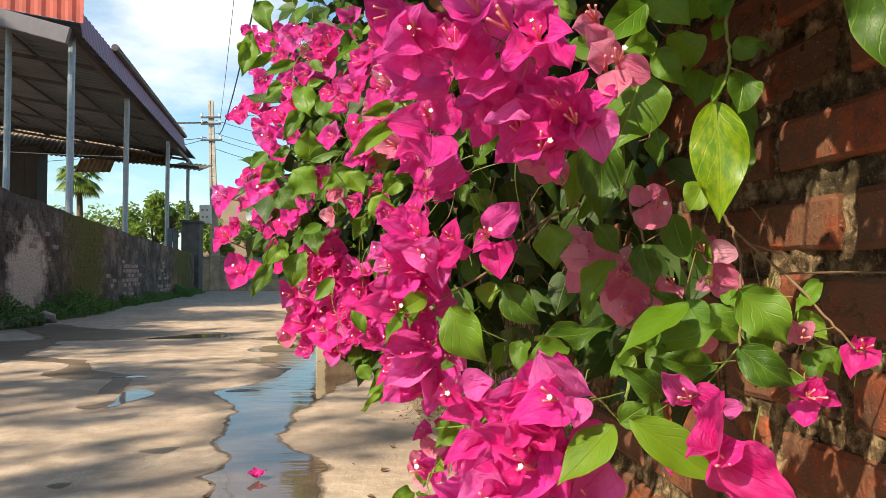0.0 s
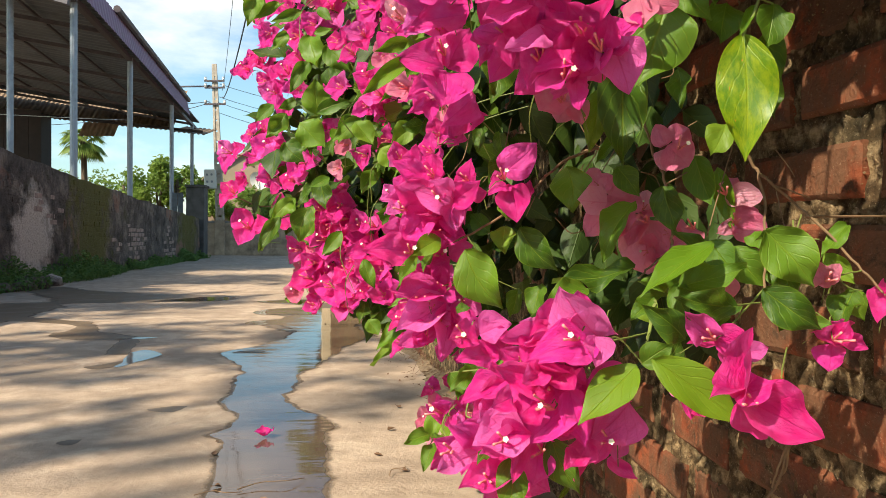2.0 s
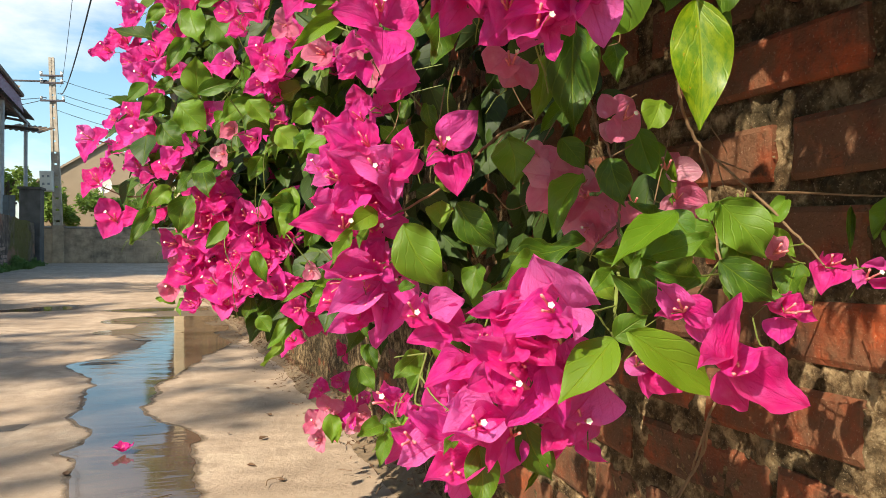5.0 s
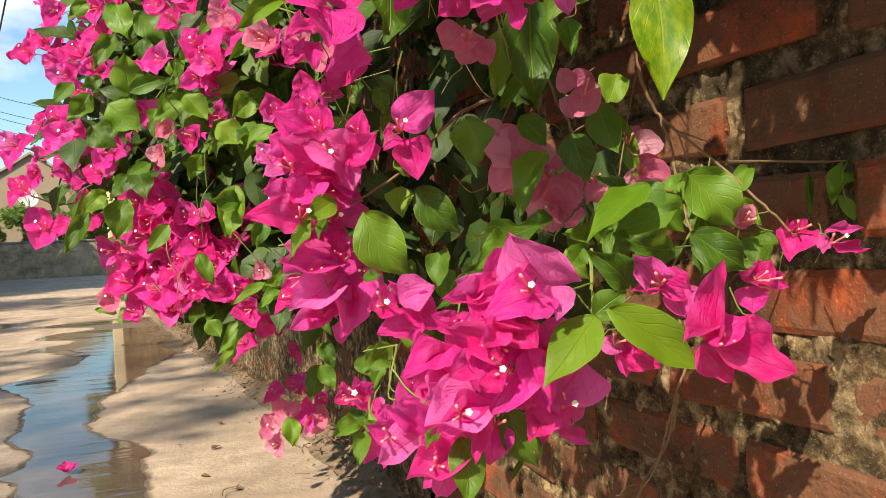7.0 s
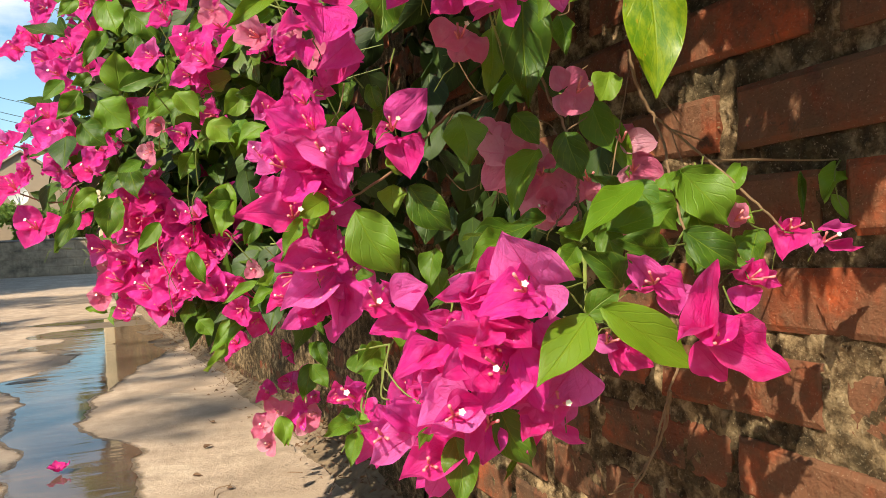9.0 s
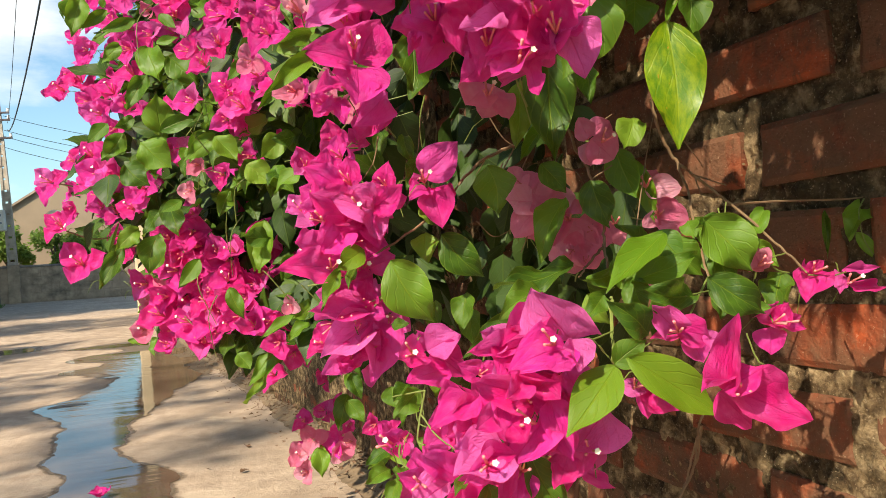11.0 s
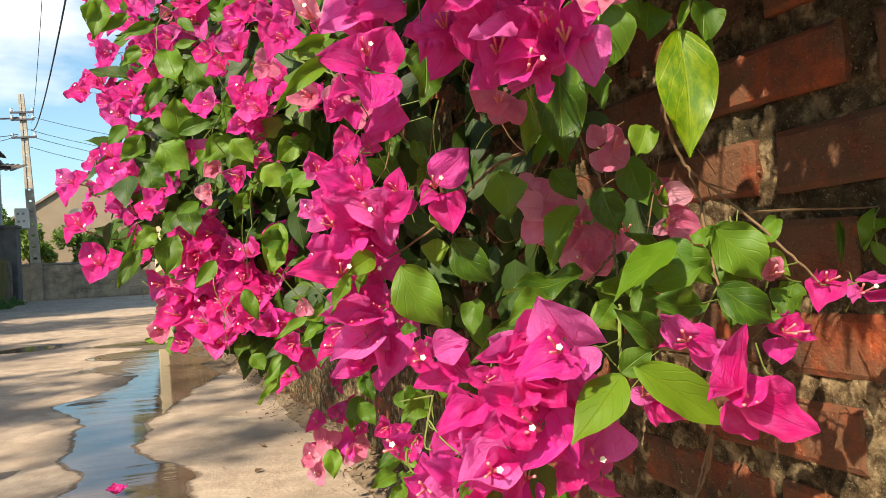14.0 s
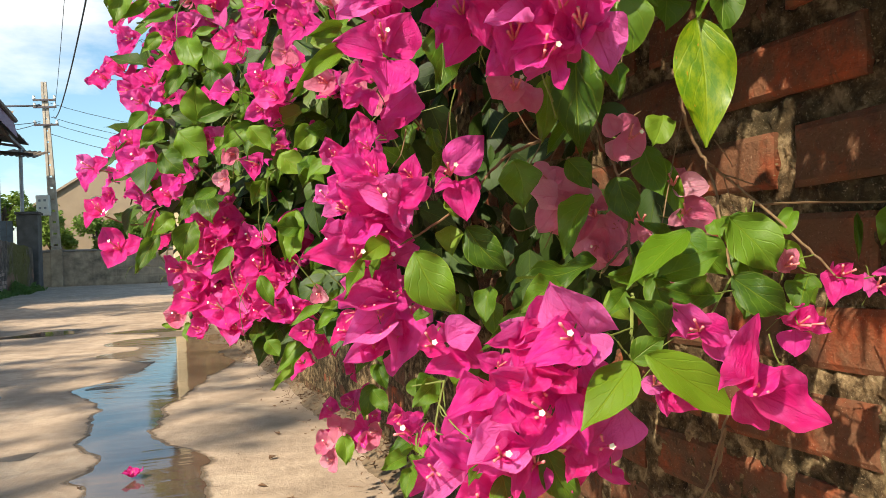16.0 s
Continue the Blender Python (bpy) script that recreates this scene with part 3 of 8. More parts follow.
def crumbs():
    """Grains and lumps of mortar standing out of the joints."""
    r = random.Random(61)
    heap = Heap()
    for i in range(5200):
        y, z = r.uniform(0.55, 1.7), r.uniform(0.05, 1.05)
        if noise.noise(Vector((y * 9, z * 9, 4))) < -0.15:
            continue
        phase = ((z - 0.365 + 0.027) / COURSE) % 1.0
        if 0.28 < phase < 0.72 and r.random() < 0.9:
            z += (0.5 - phase) * COURSE + 0.5 * COURSE + r.uniform(-0.012, 0.012)
        s = r.uniform(0.0007, 0.0015)
        m = Matrix.Translation((WALL_X - 0.0030 - s * 0.4, y, z)) @ Euler((r.uniform(0, 6), r.uniform(0, 6), r.uniform(0, 6))).to_matrix().to_4x4()
        a, b, c = s * r.uniform(0.7, 1.3), s * r.uniform(0.7, 1.3), s * r.uniform(0.7, 1.3)
        heap.put([m @ Vector(q) for q in ((a, 0, 0), (-a, 0, 0), (0, b, 0), (0, -b, 0), (0, 0, c), (0, 0, -c))],
                 [(0, 2, 4), (2, 1, 4), (1, 3, 4), (3, 0, 4), (2, 0, 5), (1, 2, 5), (3, 1, 5), (0, 3, 5)])
    return heap.mesh("crumbs", M_CRUMB)


child("crumbs", crumbs(), wall, label="pale grains of crumbled mortar", kind="stuff")

pier = tagged(new("wall_pier"), "cream-painted pier closing the end of the brick wall", "pillar", kind="structure")
part("shaft", box_bm(-0.20, 0.24, 12.01, 12.40, -0.05, 2.22, 0.012), M_CREAM, pier)
part("cap", box_bm(-0.23, 0.27, 11.98, 12.43, 2.22, 2.30, 0.010), M_PILLAR, pier)


# ---- dirt, litter and rubble along the foot of the brick wall ----
def dirt_bank():
    v, f = [], []
    n, m = 480, 9
    for i in range(n + 1):
        y = 0.3 + 11.5 * i / n
        reach = (0.115 if y < 2.5 else 0.09) + 0.05 * noise.noise(Vector((y * 1.4, 3, 0))) + 0.02 * noise.noise(Vector((y * 7, 1, 0)))
        for j in range(m + 1):
            t = j / m
            x = WALL_X + bent(y) + 0.01 - reach * t
            z = -0.004 + 0.055 * (1 - t) ** 1.6 * (1 + 0.6 * noise.noise(Vector((y * 5, x * 9, 2)))) + 0.007 * noise.noise(Vector((y * 26, x * 26, 4))) * (1 - t * 0.7)
            v.append((x, y, z))
    for i in range(n):
        for j in range(m):
            a = i * (m + 1) + j
            f.append((a, a + 1, a + m + 2, a + m + 1))
    return mesh("dirt_bank", v, f, M_SOIL, smooth=True)


tagged(child("dirt_bank", dirt_bank()), "bank of dry brown dirt along the wall", "dirt", kind="structure")


def litter():
    r = random.Random(17)
    heap = Heap()
    for i in range(1500):
        y = r.uniform(0.6, 6.5)
        x = WALL_X + bent(y) - abs(r.gauss(0.02, 0.055))
        s = r.uniform(0.003, 0.011)
        z = 0.010 + 0.05 * max(0, 1 - (WALL_X + bent(y) - x) / 0.15)
        m = Matrix.Translation((x, y, z)) @ Euler((r.uniform(-0.6, 0.6), r.uniform(-0.6, 0.6), r.uniform(0, 6.28))).to_matrix().to_4x4()
        c = r.uniform(-0.5, 0.6) * s
        heap.put([m @ Vector(q) for q in ((0, -s, 0), (s * 0.5, 0, c), (0, s, 0), (-s * 0.5, 0, c))], [(0, 1, 2), (0, 2, 3)])
    for i in range(240):
        y = r.uniform(0.8, 6.5)
        x = WALL_X + bent(y) - abs(r.gauss(0.03, 0.08))
        w, L = r.uniform(0, 3.14), r.uniform(0.02, 0.09)
        a = Vector((x, y, 0.02 + 0.04 * max(0, 1 - (WALL_X + bent(y) - x) / 0.15)))
        heap.put(*tube([a, a + Vector((math.cos(w) * L * 0.4, math.sin(w) * L, r.uniform(-0.005, 0.012)))], [0.0012, 0.0008], 4))
    return heap.mesh("leaf_litter", M_DEBRIS)


tagged(child("leaf_litter", litter()), "dry leaves and twigs littered along the wall", "litter", kind="stuff")

# ---- the old wall across the lane ----
def sloping(y):
    """Height of the lane wall's uneven top."""
    a = 1.52 if y < 7 else 1.52 - 0.062 * (y - 7) + 0.0012 * (y - 7) ** 2
    return max(0.9, a) + 0.03 * noise.noise(Vector((y * 1.7, 0, 0))) + 0.015 * noise.noise(Vector((y * 7, 2, 0)))


def lane_wall():
    v, f = [], []
    n, rows = 190, 10
    y0, y1 = -6.0, 19.3
    for i in range(n + 1):
        y = y0 + (y1 - y0) * i / n
        t = sloping(y)
        for j in range(rows + 1):
            z = -0.05 + (t + 0.05) * j / rows
            v.append((-3.30 + 0.012 * noise.noise(Vector((y * 2.2, z * 2.5, 4))), y, z))
        v.append((-3.52, y, t - 0.01))
        v.append((-3.54, y, -0.05))
    c = rows + 3
    for i in range(n):
        for j in range(c):
            f.append((i * c + j, (i + 1) * c + j, (i + 1) * c + (j + 1) % c, i * c + (j + 1) % c))
    f.append(tuple(range(c)))
    f.append(tuple(range(n * c, n * c + c))[::-1])
    return mesh("lane_wall", v, f, M_OLDWALL, smooth=False)


lane = tagged(child("wall_lane", lane_wall()), "weathered mossy brick wall with peeling render", "wall", kind="structure")
OLD_BRICKS, DARK_BRICKS = [], []
for i in range(8):
    me = brick_mesh(40 + i, 0.205, 0.058, 0.04, M_OLDBRICK if i < 4 else M_OLDWALL)
    me.transform(Matrix.Rotation(math.pi, 4, "Z"))
    (OLD_BRICKS if i < 4 else DARK_BRICKS).append(me)
rl = random.Random(9)
far_bricks, dark_bricks, count = Heap(), Heap(), 0
for n in range(0, 50):
    for k in range(0, 20):
        y, z = 7.7 + 0.23 * n + (0.115 if k % 2 else 0), 0.10 + 0.075 * k
        if z + 0.04 > sloping(y) - 0.02 or y > 19.2:
            continue
        bare = min(math.hypot((y - 13.5) / 0.95, (z - 0.40) / 0.30), math.hypot((y - 16.1) / 0.65, (z - 0.38) / 0.32), math.hypot((y - 9.9) / 0.5, (z - 0.85) / 0.22))
        bare += 0.5 * noise.noise(Vector((y * 2, z * 3, 1)))
        render = math.hypot((y - 9.4) / 0.55, (z - 0.5) / 0.33) + 0.35 * noise.noise(Vector((y * 3, z * 4, 6))) < 0.9
        if render or (bare > 1 and rl.random() < 0.22):
            continue
        m = pose(-3.299 + rl.uniform(-0.006, 0.007), y + rl.uniform(-0.012, 0.012), z + rl.uniform(-0.005, 0.005), rl.uniform(-1, 1), 0, rl.uniform(-2, 2))
        me = rl.choice(OLD_BRICKS if bare < 1 else DARK_BRICKS)
        count += 1
        if count <= 300:
            child("brick", me, lane, m)
        else:
            (far_bricks if bare < 1 else dark_bricks).put([m @ p.co for p in me.vertices], [tuple(p.vertices) for p in me.polygons])
child("brickwork", dark_bricks.mesh("brickwork", M_OLDWALL), lane, kind="stuff")
child("brickwork", far_bricks.mesh("brickwork", M_OLDBRICK), lane, kind="stuff")

pillar = tagged(new("gate_pillar"), "grey cement gate pillar, coloured as in shade, at the end of the lane wall", "pillar", kind="structure")
part("shaft", box_bm(-3.62, -3.2, 19.35, 19.85, -0.05, 1.68, 0.015), M_PILLAR_SHADED, pillar)
part("cap", box_bm(-3.65, -3.17, 19.32, 19.88, 1.68, 1.74, 0.01), M_PILLAR_SHADED, pillar)
gate = tagged(new("metal_gate"), "blue-grey painted metal gate leaf beside the pillar", "gate")
for i in range(2):
    part("board", box_bm(-3.72 - 0.13 * (i + 1) + 0.01, -3.72 - 0.13 * i, 19.5, 19.53, 0.05, 1.55, 0.004), M_GATE, gate)
for z in (0.3, 1.35):
    part("rail", box_bm(-3.98, -3.7, 19.53, 19.57, z, z + 0.05, 0.004), M_DARKSTEEL, gate)


# ---- low wall across the far end ----
farwall = tagged(part("wall_far", box_bm(-14, 14, 21.5, 21.68, -0.05, 0.86, 0.01), M_FARWALL), "low grey block wall at the end of the lane", "wall", kind="structure")
part("coping", box_bm(-14, 14, 21.47, 21.71, 0.86, 0.91, 0.01), M_PILLAR, farwall)
part("pier", box_bm(-3.30, -3.03, 21.44, 21.5, -0.05, 0.93, 0.01), M_FARWALL, farwall)
blocks = [brick_mesh(60 + i, 0.385, 0.185, 0.03, M_FARWALL) for i in range(3)]
for me in blocks:
    me.transform(Matrix.Rotation(math.pi / 2, 4, "Z"))
rf = random.Random(2)
for k in range(4):
    for n in range(26):
        x = -5.0 + 0.40 * n + (0.2 if k % 2 else 0)
        if -3.55 < x < -2.8:
            continue
        child("block", rf.choice(blocks), farwall, pose(x, 21.488 + rf.uniform(-0.004, 0.004), 0.115 + 0.2 * k, 0, rf.uniform(-0.5, 0.5), 0))


# ---- open shed with a sheet roof ----
def corrugated(name, a, b, c, pitch, amp, material, parent, thick=0.004, label=""):
    """A ribbed sheet: ribs run from a to c, side by side along a to b."""
    a, b, c = Vector(a), Vector(b), Vector(c)
    u, w = b - a, c - a
    nrm = u.cross(w).normalized()
    n = max(4, int(u.length / pitch) * 4)
    v, f = [], []
    for s in (0, 1):
        for i in range(n + 1):
            ph = (0.0, 1.0, 1.0, 0.0)[i % 4]
            off = nrm * (amp * ph + thick * s)
            v += [a + u * (i / n) + off, a + u * (i / n) + w + off]
    k = 2 * (n + 1)
    for i in range(n):
        f += [(2 * i, 2 * i + 1, 2 * i + 3, 2 * i + 2), (k + 2 * i, k + 2 * i + 2, k + 2 * i + 3, k + 2 * i + 1),
              (2 * i, 2 * i + 2, k + 2 * i + 2, k + 2 * i), (2 * i + 1, k + 2 * i + 1, k + 2 * i + 3, 2 * i + 3)]
    return child(name, mesh(name, v, f, material), parent, label=label)


shed = tagged(new("open_shed"), "open shed with red and grey sheet roof on steel posts", "shed")


def eave_x(y):
    return -3.60 - 0.063 * (y - 11)


def rod(name, a, b, r, material, parent=None, sides=8, label=""):
    v, f = tube([a, b], [r, r], sides)
    return child(name, mesh(name, v, f, material), parent, label=label)


for y in (11.74, 15.5, 20.5, 24.4):
    rod("post", (eave_x(y), y, 0.0), (eave_x(y), y, 3.86), 0.05, M_STEEL, shed, 10)
for y in (11.74, 15.5, 20.5, 24.4):
    rod("post", (eave_x(y) - 0.9 - 5.2, y, 0.0), (eave_x(y) - 6.1, y, 4.85), 0.05, M_STEEL, shed, 10)
rod("post", (-4.55, 11.9, 0.0), (-4.55, 11.9, 4.1), 0.045, M_STEEL, shed, 10)
# roof sheets rise to the left of the lane
Y0, Y1, RISE = 11.5, 25.0, 0.15
corrugated("roof_sheet", (eave_x(Y0) + 0.15, Y0, 3.98), (eave_x(Y1) + 0.15, Y1, 3.98), (eave_x(Y0) - 9.4, Y0, 3.98 + 9.55 * RISE), 0.25, 0.03, M_ROOF_UNDER, shed)
for i in range(10):
    d = 0.1 + 1.0 * i
    rod("purlin", (eave_x(Y0) - d, Y0 + 0.05, 3.92 + RISE * (d + 0.15)), (eave_x(Y1) - d, Y1 - 0.05, 3.92 + RISE * (d + 0.15)), 0.03, M_DARKSTEEL, shed, 4)
for y in (11.74, 13.6, 15.5, 18.0, 20.5, 22.5, 24.4):
    rod("rafter", (eave_x(y), y, 3.86), (eave_x(y) - 9.3, y, 3.86 + 9.3 * RISE), 0.045, M_DARKSTEEL, shed, 4)
# hanging apron along the lane side, with its rolled upper edge
corrugated("apron", (eave_x(Y0) + 0.2, Y0, 3.80), (eave_x(Y1 - 2.6) + 0.2, Y1 - 2.6, 3.80), (eave_x(Y0) + 0.12, Y0, 4.22), 0.2, 0.011, M_PURPLE, shed, label="purple-grey sheet apron")
rod("edge_roll", (eave_x(13.3) + 0.16, 13.6, 4.25), (eave_x(Y1 - 2.6) + 0.16, Y1 - 2.6, 4.25), 0.06, M_DARKSTEEL, shed, 8)
rod("eave_beam", (eave_x(Y0), Y0, 3.84), (eave_x(Y1), Y1, 3.84), 0.06, M_DARKSTEEL, shed, 4)
# red front panel and its pale beam
corrugated("front_panel", (eave_x(11.45) + 0.22, 11.45, 3.98), (-10.0, 11.45, 4.95), (eave_x(11.45) + 0.22, 11.45, 4.9), 0.2, 0.02, M_ROOF_RED, shed, label="red corrugated front panel")
bm = box_bm(0, 6.6, -0.04, 0.04, -0.12, 0.12, 0.01)
part("front_beam", bm, M_BEAM, shed, m=Matrix.Translation((eave_x(11.5) + 0.05, 11.42, 3.78)) @ Matrix.Rotation(math.pi, 4, "Z") @ Matrix.Rotation(-0.24, 4, "Y"))
# lower rusty roof behind
for i in range(9):
    x = -4.05 - 0.95 * i
    z = 3.56 + 0.083 * i * 0.95 + 0.02 * (i % 2)
    corrugated("lower_sheet", (x, 24.3, z), (x - 0.98, 24.3, z + 0.08), (x, 26.6, z + (0.45 if i == 0 else 1.6)), 0.14, 0.03, M_RUST, shed)
rod("lower_beam", (-4.1, 24.25, 3.62), (-12.5, 24.25, 4.3), 0.05, M_DARKWOOD, shed, 4)
corrugated("loose_sheet", (-6.6, 24.1, 3.42), (-7.6, 24.1, 3.40), (-6.5, 24.3, 3.85), 0.14, 0.03, M_RUST, shed, label="bent hanging corner of rusty sheet")
store = tagged(new("lean_to_store"), "dark timber lean-to store under the shed roof", "shed")
for i in range(12):
    part("board", box_bm(-8.38 - 0.33 * (i + 1) + 0.004, -8.38 - 0.33 * i, 23.4, 23.44, 0.0, 4.02, 0.006), M_DARKWOOD, store)
part("side_board", box_bm(-8.42, -8.38, 23.44, 24.2, 0.0, 3.95, 0.006), M_DARKWOOD, store)

clothes = tagged(new("washing_wire"), "thin wire strung between the shed posts", "wire")
v, f = tube(curve_points([(-9.5, 14.5, 2.75), (eave_x(15.5) + 0.06, 15.5, 2.70)], 12, 0.03), [0.006] * 13, 4)
child("wire", mesh("wire", v, f, M_WHITE), clothes)


# ---- power pole and its cables ----
pole = tagged(new("power_pole"), "leaning concrete power pole with steel brackets and insulators", "pole")
pole_m = Matrix.Translation((-4.13, 28, 0)) @ Matrix.Rotation(radians(-2.3), 4, "Y")
bm = bmesh.new()
for s in (-1, 1):
    made = bmesh.ops.create_cube(bm, size=1.0)["verts"]
    for p in made:
        top = p.co.z > 0
        half = 0.075 if top else 0.15
        p.co = Vector((s * (half - 0.03) + p.co.x * 0.07, p.co.y * (0.14 if top else 0.22), 6.45 if top else -0.2))
part("shaft", bm, M_POLE, pole, m=pole_m)
for i in range(17):
    z = 0.25 + 0.37 * i
    half = 0.15 - 0.075 * z / 6.45
    part("web", box_bm(-half + 0.03, half - 0.03, -0.06, 0.06, z - 0.15, z + 0.15), M_POLE, pole, m=pole_m)
for z, w in ((5.85, 0.34), (5.62, 0.34), (5.05, 0.36)):
    part("bracket", box_bm(-w, w, -0.13, -0.08, z - 0.03, z + 0.03, 0.005), M_DARKSTEEL, pole, m=pole_m)
    for s in (-1, 1):
        v, f = tube([(s * (w - 0.04), -0.1, z + 0.02), (s * (w - 0.04), -0.1, z + 0.06), (s * (w - 0.04), -0.1, z + 0.10), (s * (w - 0.04), -0.1, z + 0.14)], [0.03, 0.05, 0.035, 0.045], 8)
        child("insulator", mesh("insulator", v, f, M_WHITE), pole, pole_m)
part("side_arm", box_bm(-1.25, -0.1, -0.03, 0.03, 5.66, 5.71, 0.004), M_DARKSTEEL, pole, m=pole_m)
meter = part("meter_box", box_bm(-0.42, -0.04, -0.42, -0.16, 2.12, 2.78, 0.02), M_WHITE, pole, "white enamel meter box", m=pole_m)
part("meter_lid", box_bm(-0.40, -0.06, -0.445, -0.42, 2.14, 2.76, 0.008), M_WHITE, meter)
for x, z in ((-0.31, 2.6), (-0.16, 2.6), (-0.31, 2.36), (-0.16, 2.36)):
    part("dial", box_bm(x - 0.035, x + 0.035, -0.455, -0.446, z - 0.035, z + 0.035, 0.006), M_STEEL, meter)


def cable(a, b, sag, r, label="black power cable hung from the pole"):
    pts = curve_points([a, b], 22, sag)
    v, f = tube(pts, [r] * len(pts), 5)
    return tagged(child("power_cable", mesh("power_cable", v, f, M_CABLE)), label, "cable", "cables on the pole")


TOP = (-4.1, 27.85, 5.3)
cable(TOP, (1.2, 1.0, 7.6), 1.2, 0.017)
cable((-4.1, 27.85, 5.5), (0.6, 1.0, 8.1), 0.9, 0.007)
for i, (z, zz) in enumerate(((5.75, 5.2), (5.3, 4.6), (5.1, 4.1), (4.75, 3.6))):
    cable((-4.2, 27.9, z), (14.0, 40.0 + i, zz), 0.5, 0.009)
for i, (z, zz) in enumerate(((5.7, 5.9), (5.15, 5.6), (5.1, 4.2))):
    cable((-4.5, 27.9, z), (-16.0, 22.0 + 3 * i, zz), 0.5, 0.012)


# ---- house and dish ----
house = tagged(new("house"), "beige rendered house with a plain gable, half hidden by bushes", "house")
hx, hy = -3.55, 36.0
v = [(hx - 3.0, hy, 0), (hx + 3.0, hy, 0), (hx + 3.0, hy, 2.75), (hx, hy, 4.72), (hx - 3.0, hy, 2.75)]
v += [(x, hy + 8, z) for x, _, z in v]
child("wall", mesh("wall", v, [(0, 1, 2, 3, 4), (9, 8, 7, 6, 5), (1, 6, 7, 2), (0, 4, 9, 5)], M_HOUSE), house)
for s in (-1, 1):
    a = Vector((hx, hy - 0.12, 4.80))
    e = Vector((hx + s * 3.25, hy - 0.12, 2.67))
    dn = Vector((0, 0, -0.10))
    q = [a, e, e + dn, a + dn]
    q += [p + Vector((0, 8.3, 0)) for p in q]
    child("roof", mesh("roof", q, [(0, 1, 2, 3), (7, 6, 5, 4), (0, 4, 5, 1), (1, 5, 6, 2), (2, 6, 7, 3)], M_TILE), house)
dish = tagged(new("satellite_dish"), "white satellite dish on a short mast", "dish")
v, f = [(0, 0, 0)], []
for r in range(1, 5):
    for s in range(20):
        w = 2 * math.pi * s / 20
        v.append((0.42 * r / 4 * math.cos(w), -0.09 * (r / 4) ** 2, 0.42 * r / 4 * math.sin(w)))
for s in range(20):
    f.append((0, 1 + s, 1 + (s + 1) % 20))
    for r in range(3):
        a, b = 1 + r * 20 + s, 1 + r * 20 + (s + 1) % 20
        f.append((a, a + 20, b + 20, b))
bowl = child("bowl", mesh("bowl", v, f, M_WHITE, smooth=True), dish, pose(-3.62, 35.3, 2.95, 22, 0, -18))
rod("mast", (-3.62, 35.36, 0), (-3.62, 35.36, 2.95), 0.03, M_STEEL, dish)
rod("feed_arm", (-3.62, 35.2, 2.62), (-3.75, 34.8, 3.05), 0.012, M_STEEL, dish)


# ---- trees and shrubs beyond the low wall ----
def tree(x, y, h, crown, n, seed, name="tree", label="leafy green tree behind the low wall", squash=0.8, leaf=1.0, stout=1.0):
    """A trunk with limbs, and a crown of many small leaves gathered in uneven clumps."""
    r = random.Random(seed)
    t = tagged(new(name), label, "tree" if name == "tree" else "shrub")
    t.location = (x, y, 0)
    v, f = [], []
    trunk = Heap()
    fork = h - crown * 1.1
    trunk.put(*tube(curve_points([(0, 0, -0.05), (0.05 * h, 0, fork * 0.6), (0, 0.03 * h, h * 0.8)], 5), [0.045 * h * stout * (1 - 0.07 * i) for i in range(11)], 7))
    lumps = []
    for i in range(9):
        w, rr = r.uniform(0, 6.28), crown * r.uniform(0.35, 0.85)
        tip = Vector((rr * math.cos(w), rr * math.sin(w), h - crown * squash + crown * squash * r.uniform(-0.6, 0.75)))
        trunk.put(*tube([(0, 0, max(0.1, fork * 0.7)), tip * 0.5 + Vector((0, 0, fork * 0.5)), tip], [0.02 * h * stout, 0.012 * h * stout, 0.004 * h * stout], 5))
        lumps.append((tip, crown * r.uniform(0.3, 0.55)))
    child("trunk", trunk.mesh("trunk", M_BARK), t)
    leaves = Heap()
    for i in range(n):
        c, rad = r.choice(lumps)
        d = Vector((r.gauss(0, 1), r.gauss(0, 1), r.gauss(0, 0.8))).normalized() * rad * r.random() ** 0.4
        s = r.uniform(0.05, 0.10) * leaf
        m = Matrix.Translation(c + d) @ Euler((r.uniform(-1.2, 1.2), r.uniform(-1.2, 1.2), r.uniform(0, 6.28))).to_matrix().to_4x4()
        q = [m @ Vector(p) for p in ((0, -s, 0), (s * 0.45, 0, 0.2 * s), (0, s, 0), (-s * 0.45, 0, 0.2 * s))]
        leaves.put(q, [(0, 1, 2), (0, 2, 3)], [(0.5, 0), (1, 0.5), (0.5, 1), (0, 0.5)])
    child("crown", leaves.mesh("crown", M_TREELEAF), t, kind="stuff")
    return t


for i, (x, y, h, c) in enumerate(((-10.4, 34.0, 2.9, 1.2), (-8.9, 33.4, 3.2, 1.2), (-7.7, 34.4, 3.2, 1.1), (-6.7, 33.0, 3.55, 1.0), (-12.0, 35.0, 2.8, 1.2), (-5.9, 34.5, 2.9, 1.0),
                                  (-3.0, 29.5, 2.15, 0.8), (-2.0, 28.6, 2.1, 0.85), (-1.0, 29.5, 2.25, 0.9), (-4.9, 32.0, 2.3, 0.8), (0.2, 30.0, 3.6, 1.2), (1.4, 29.0, 4.2, 1.4), (3.2, 29.0, 4.4, 1.5), (-0.45, 25.5, 4.6, 0.9), (-0.35, 24.5, 7.0, 1.1))):
    tree(x, y, h, c, 1700, 30 + i, leaf=1.35)


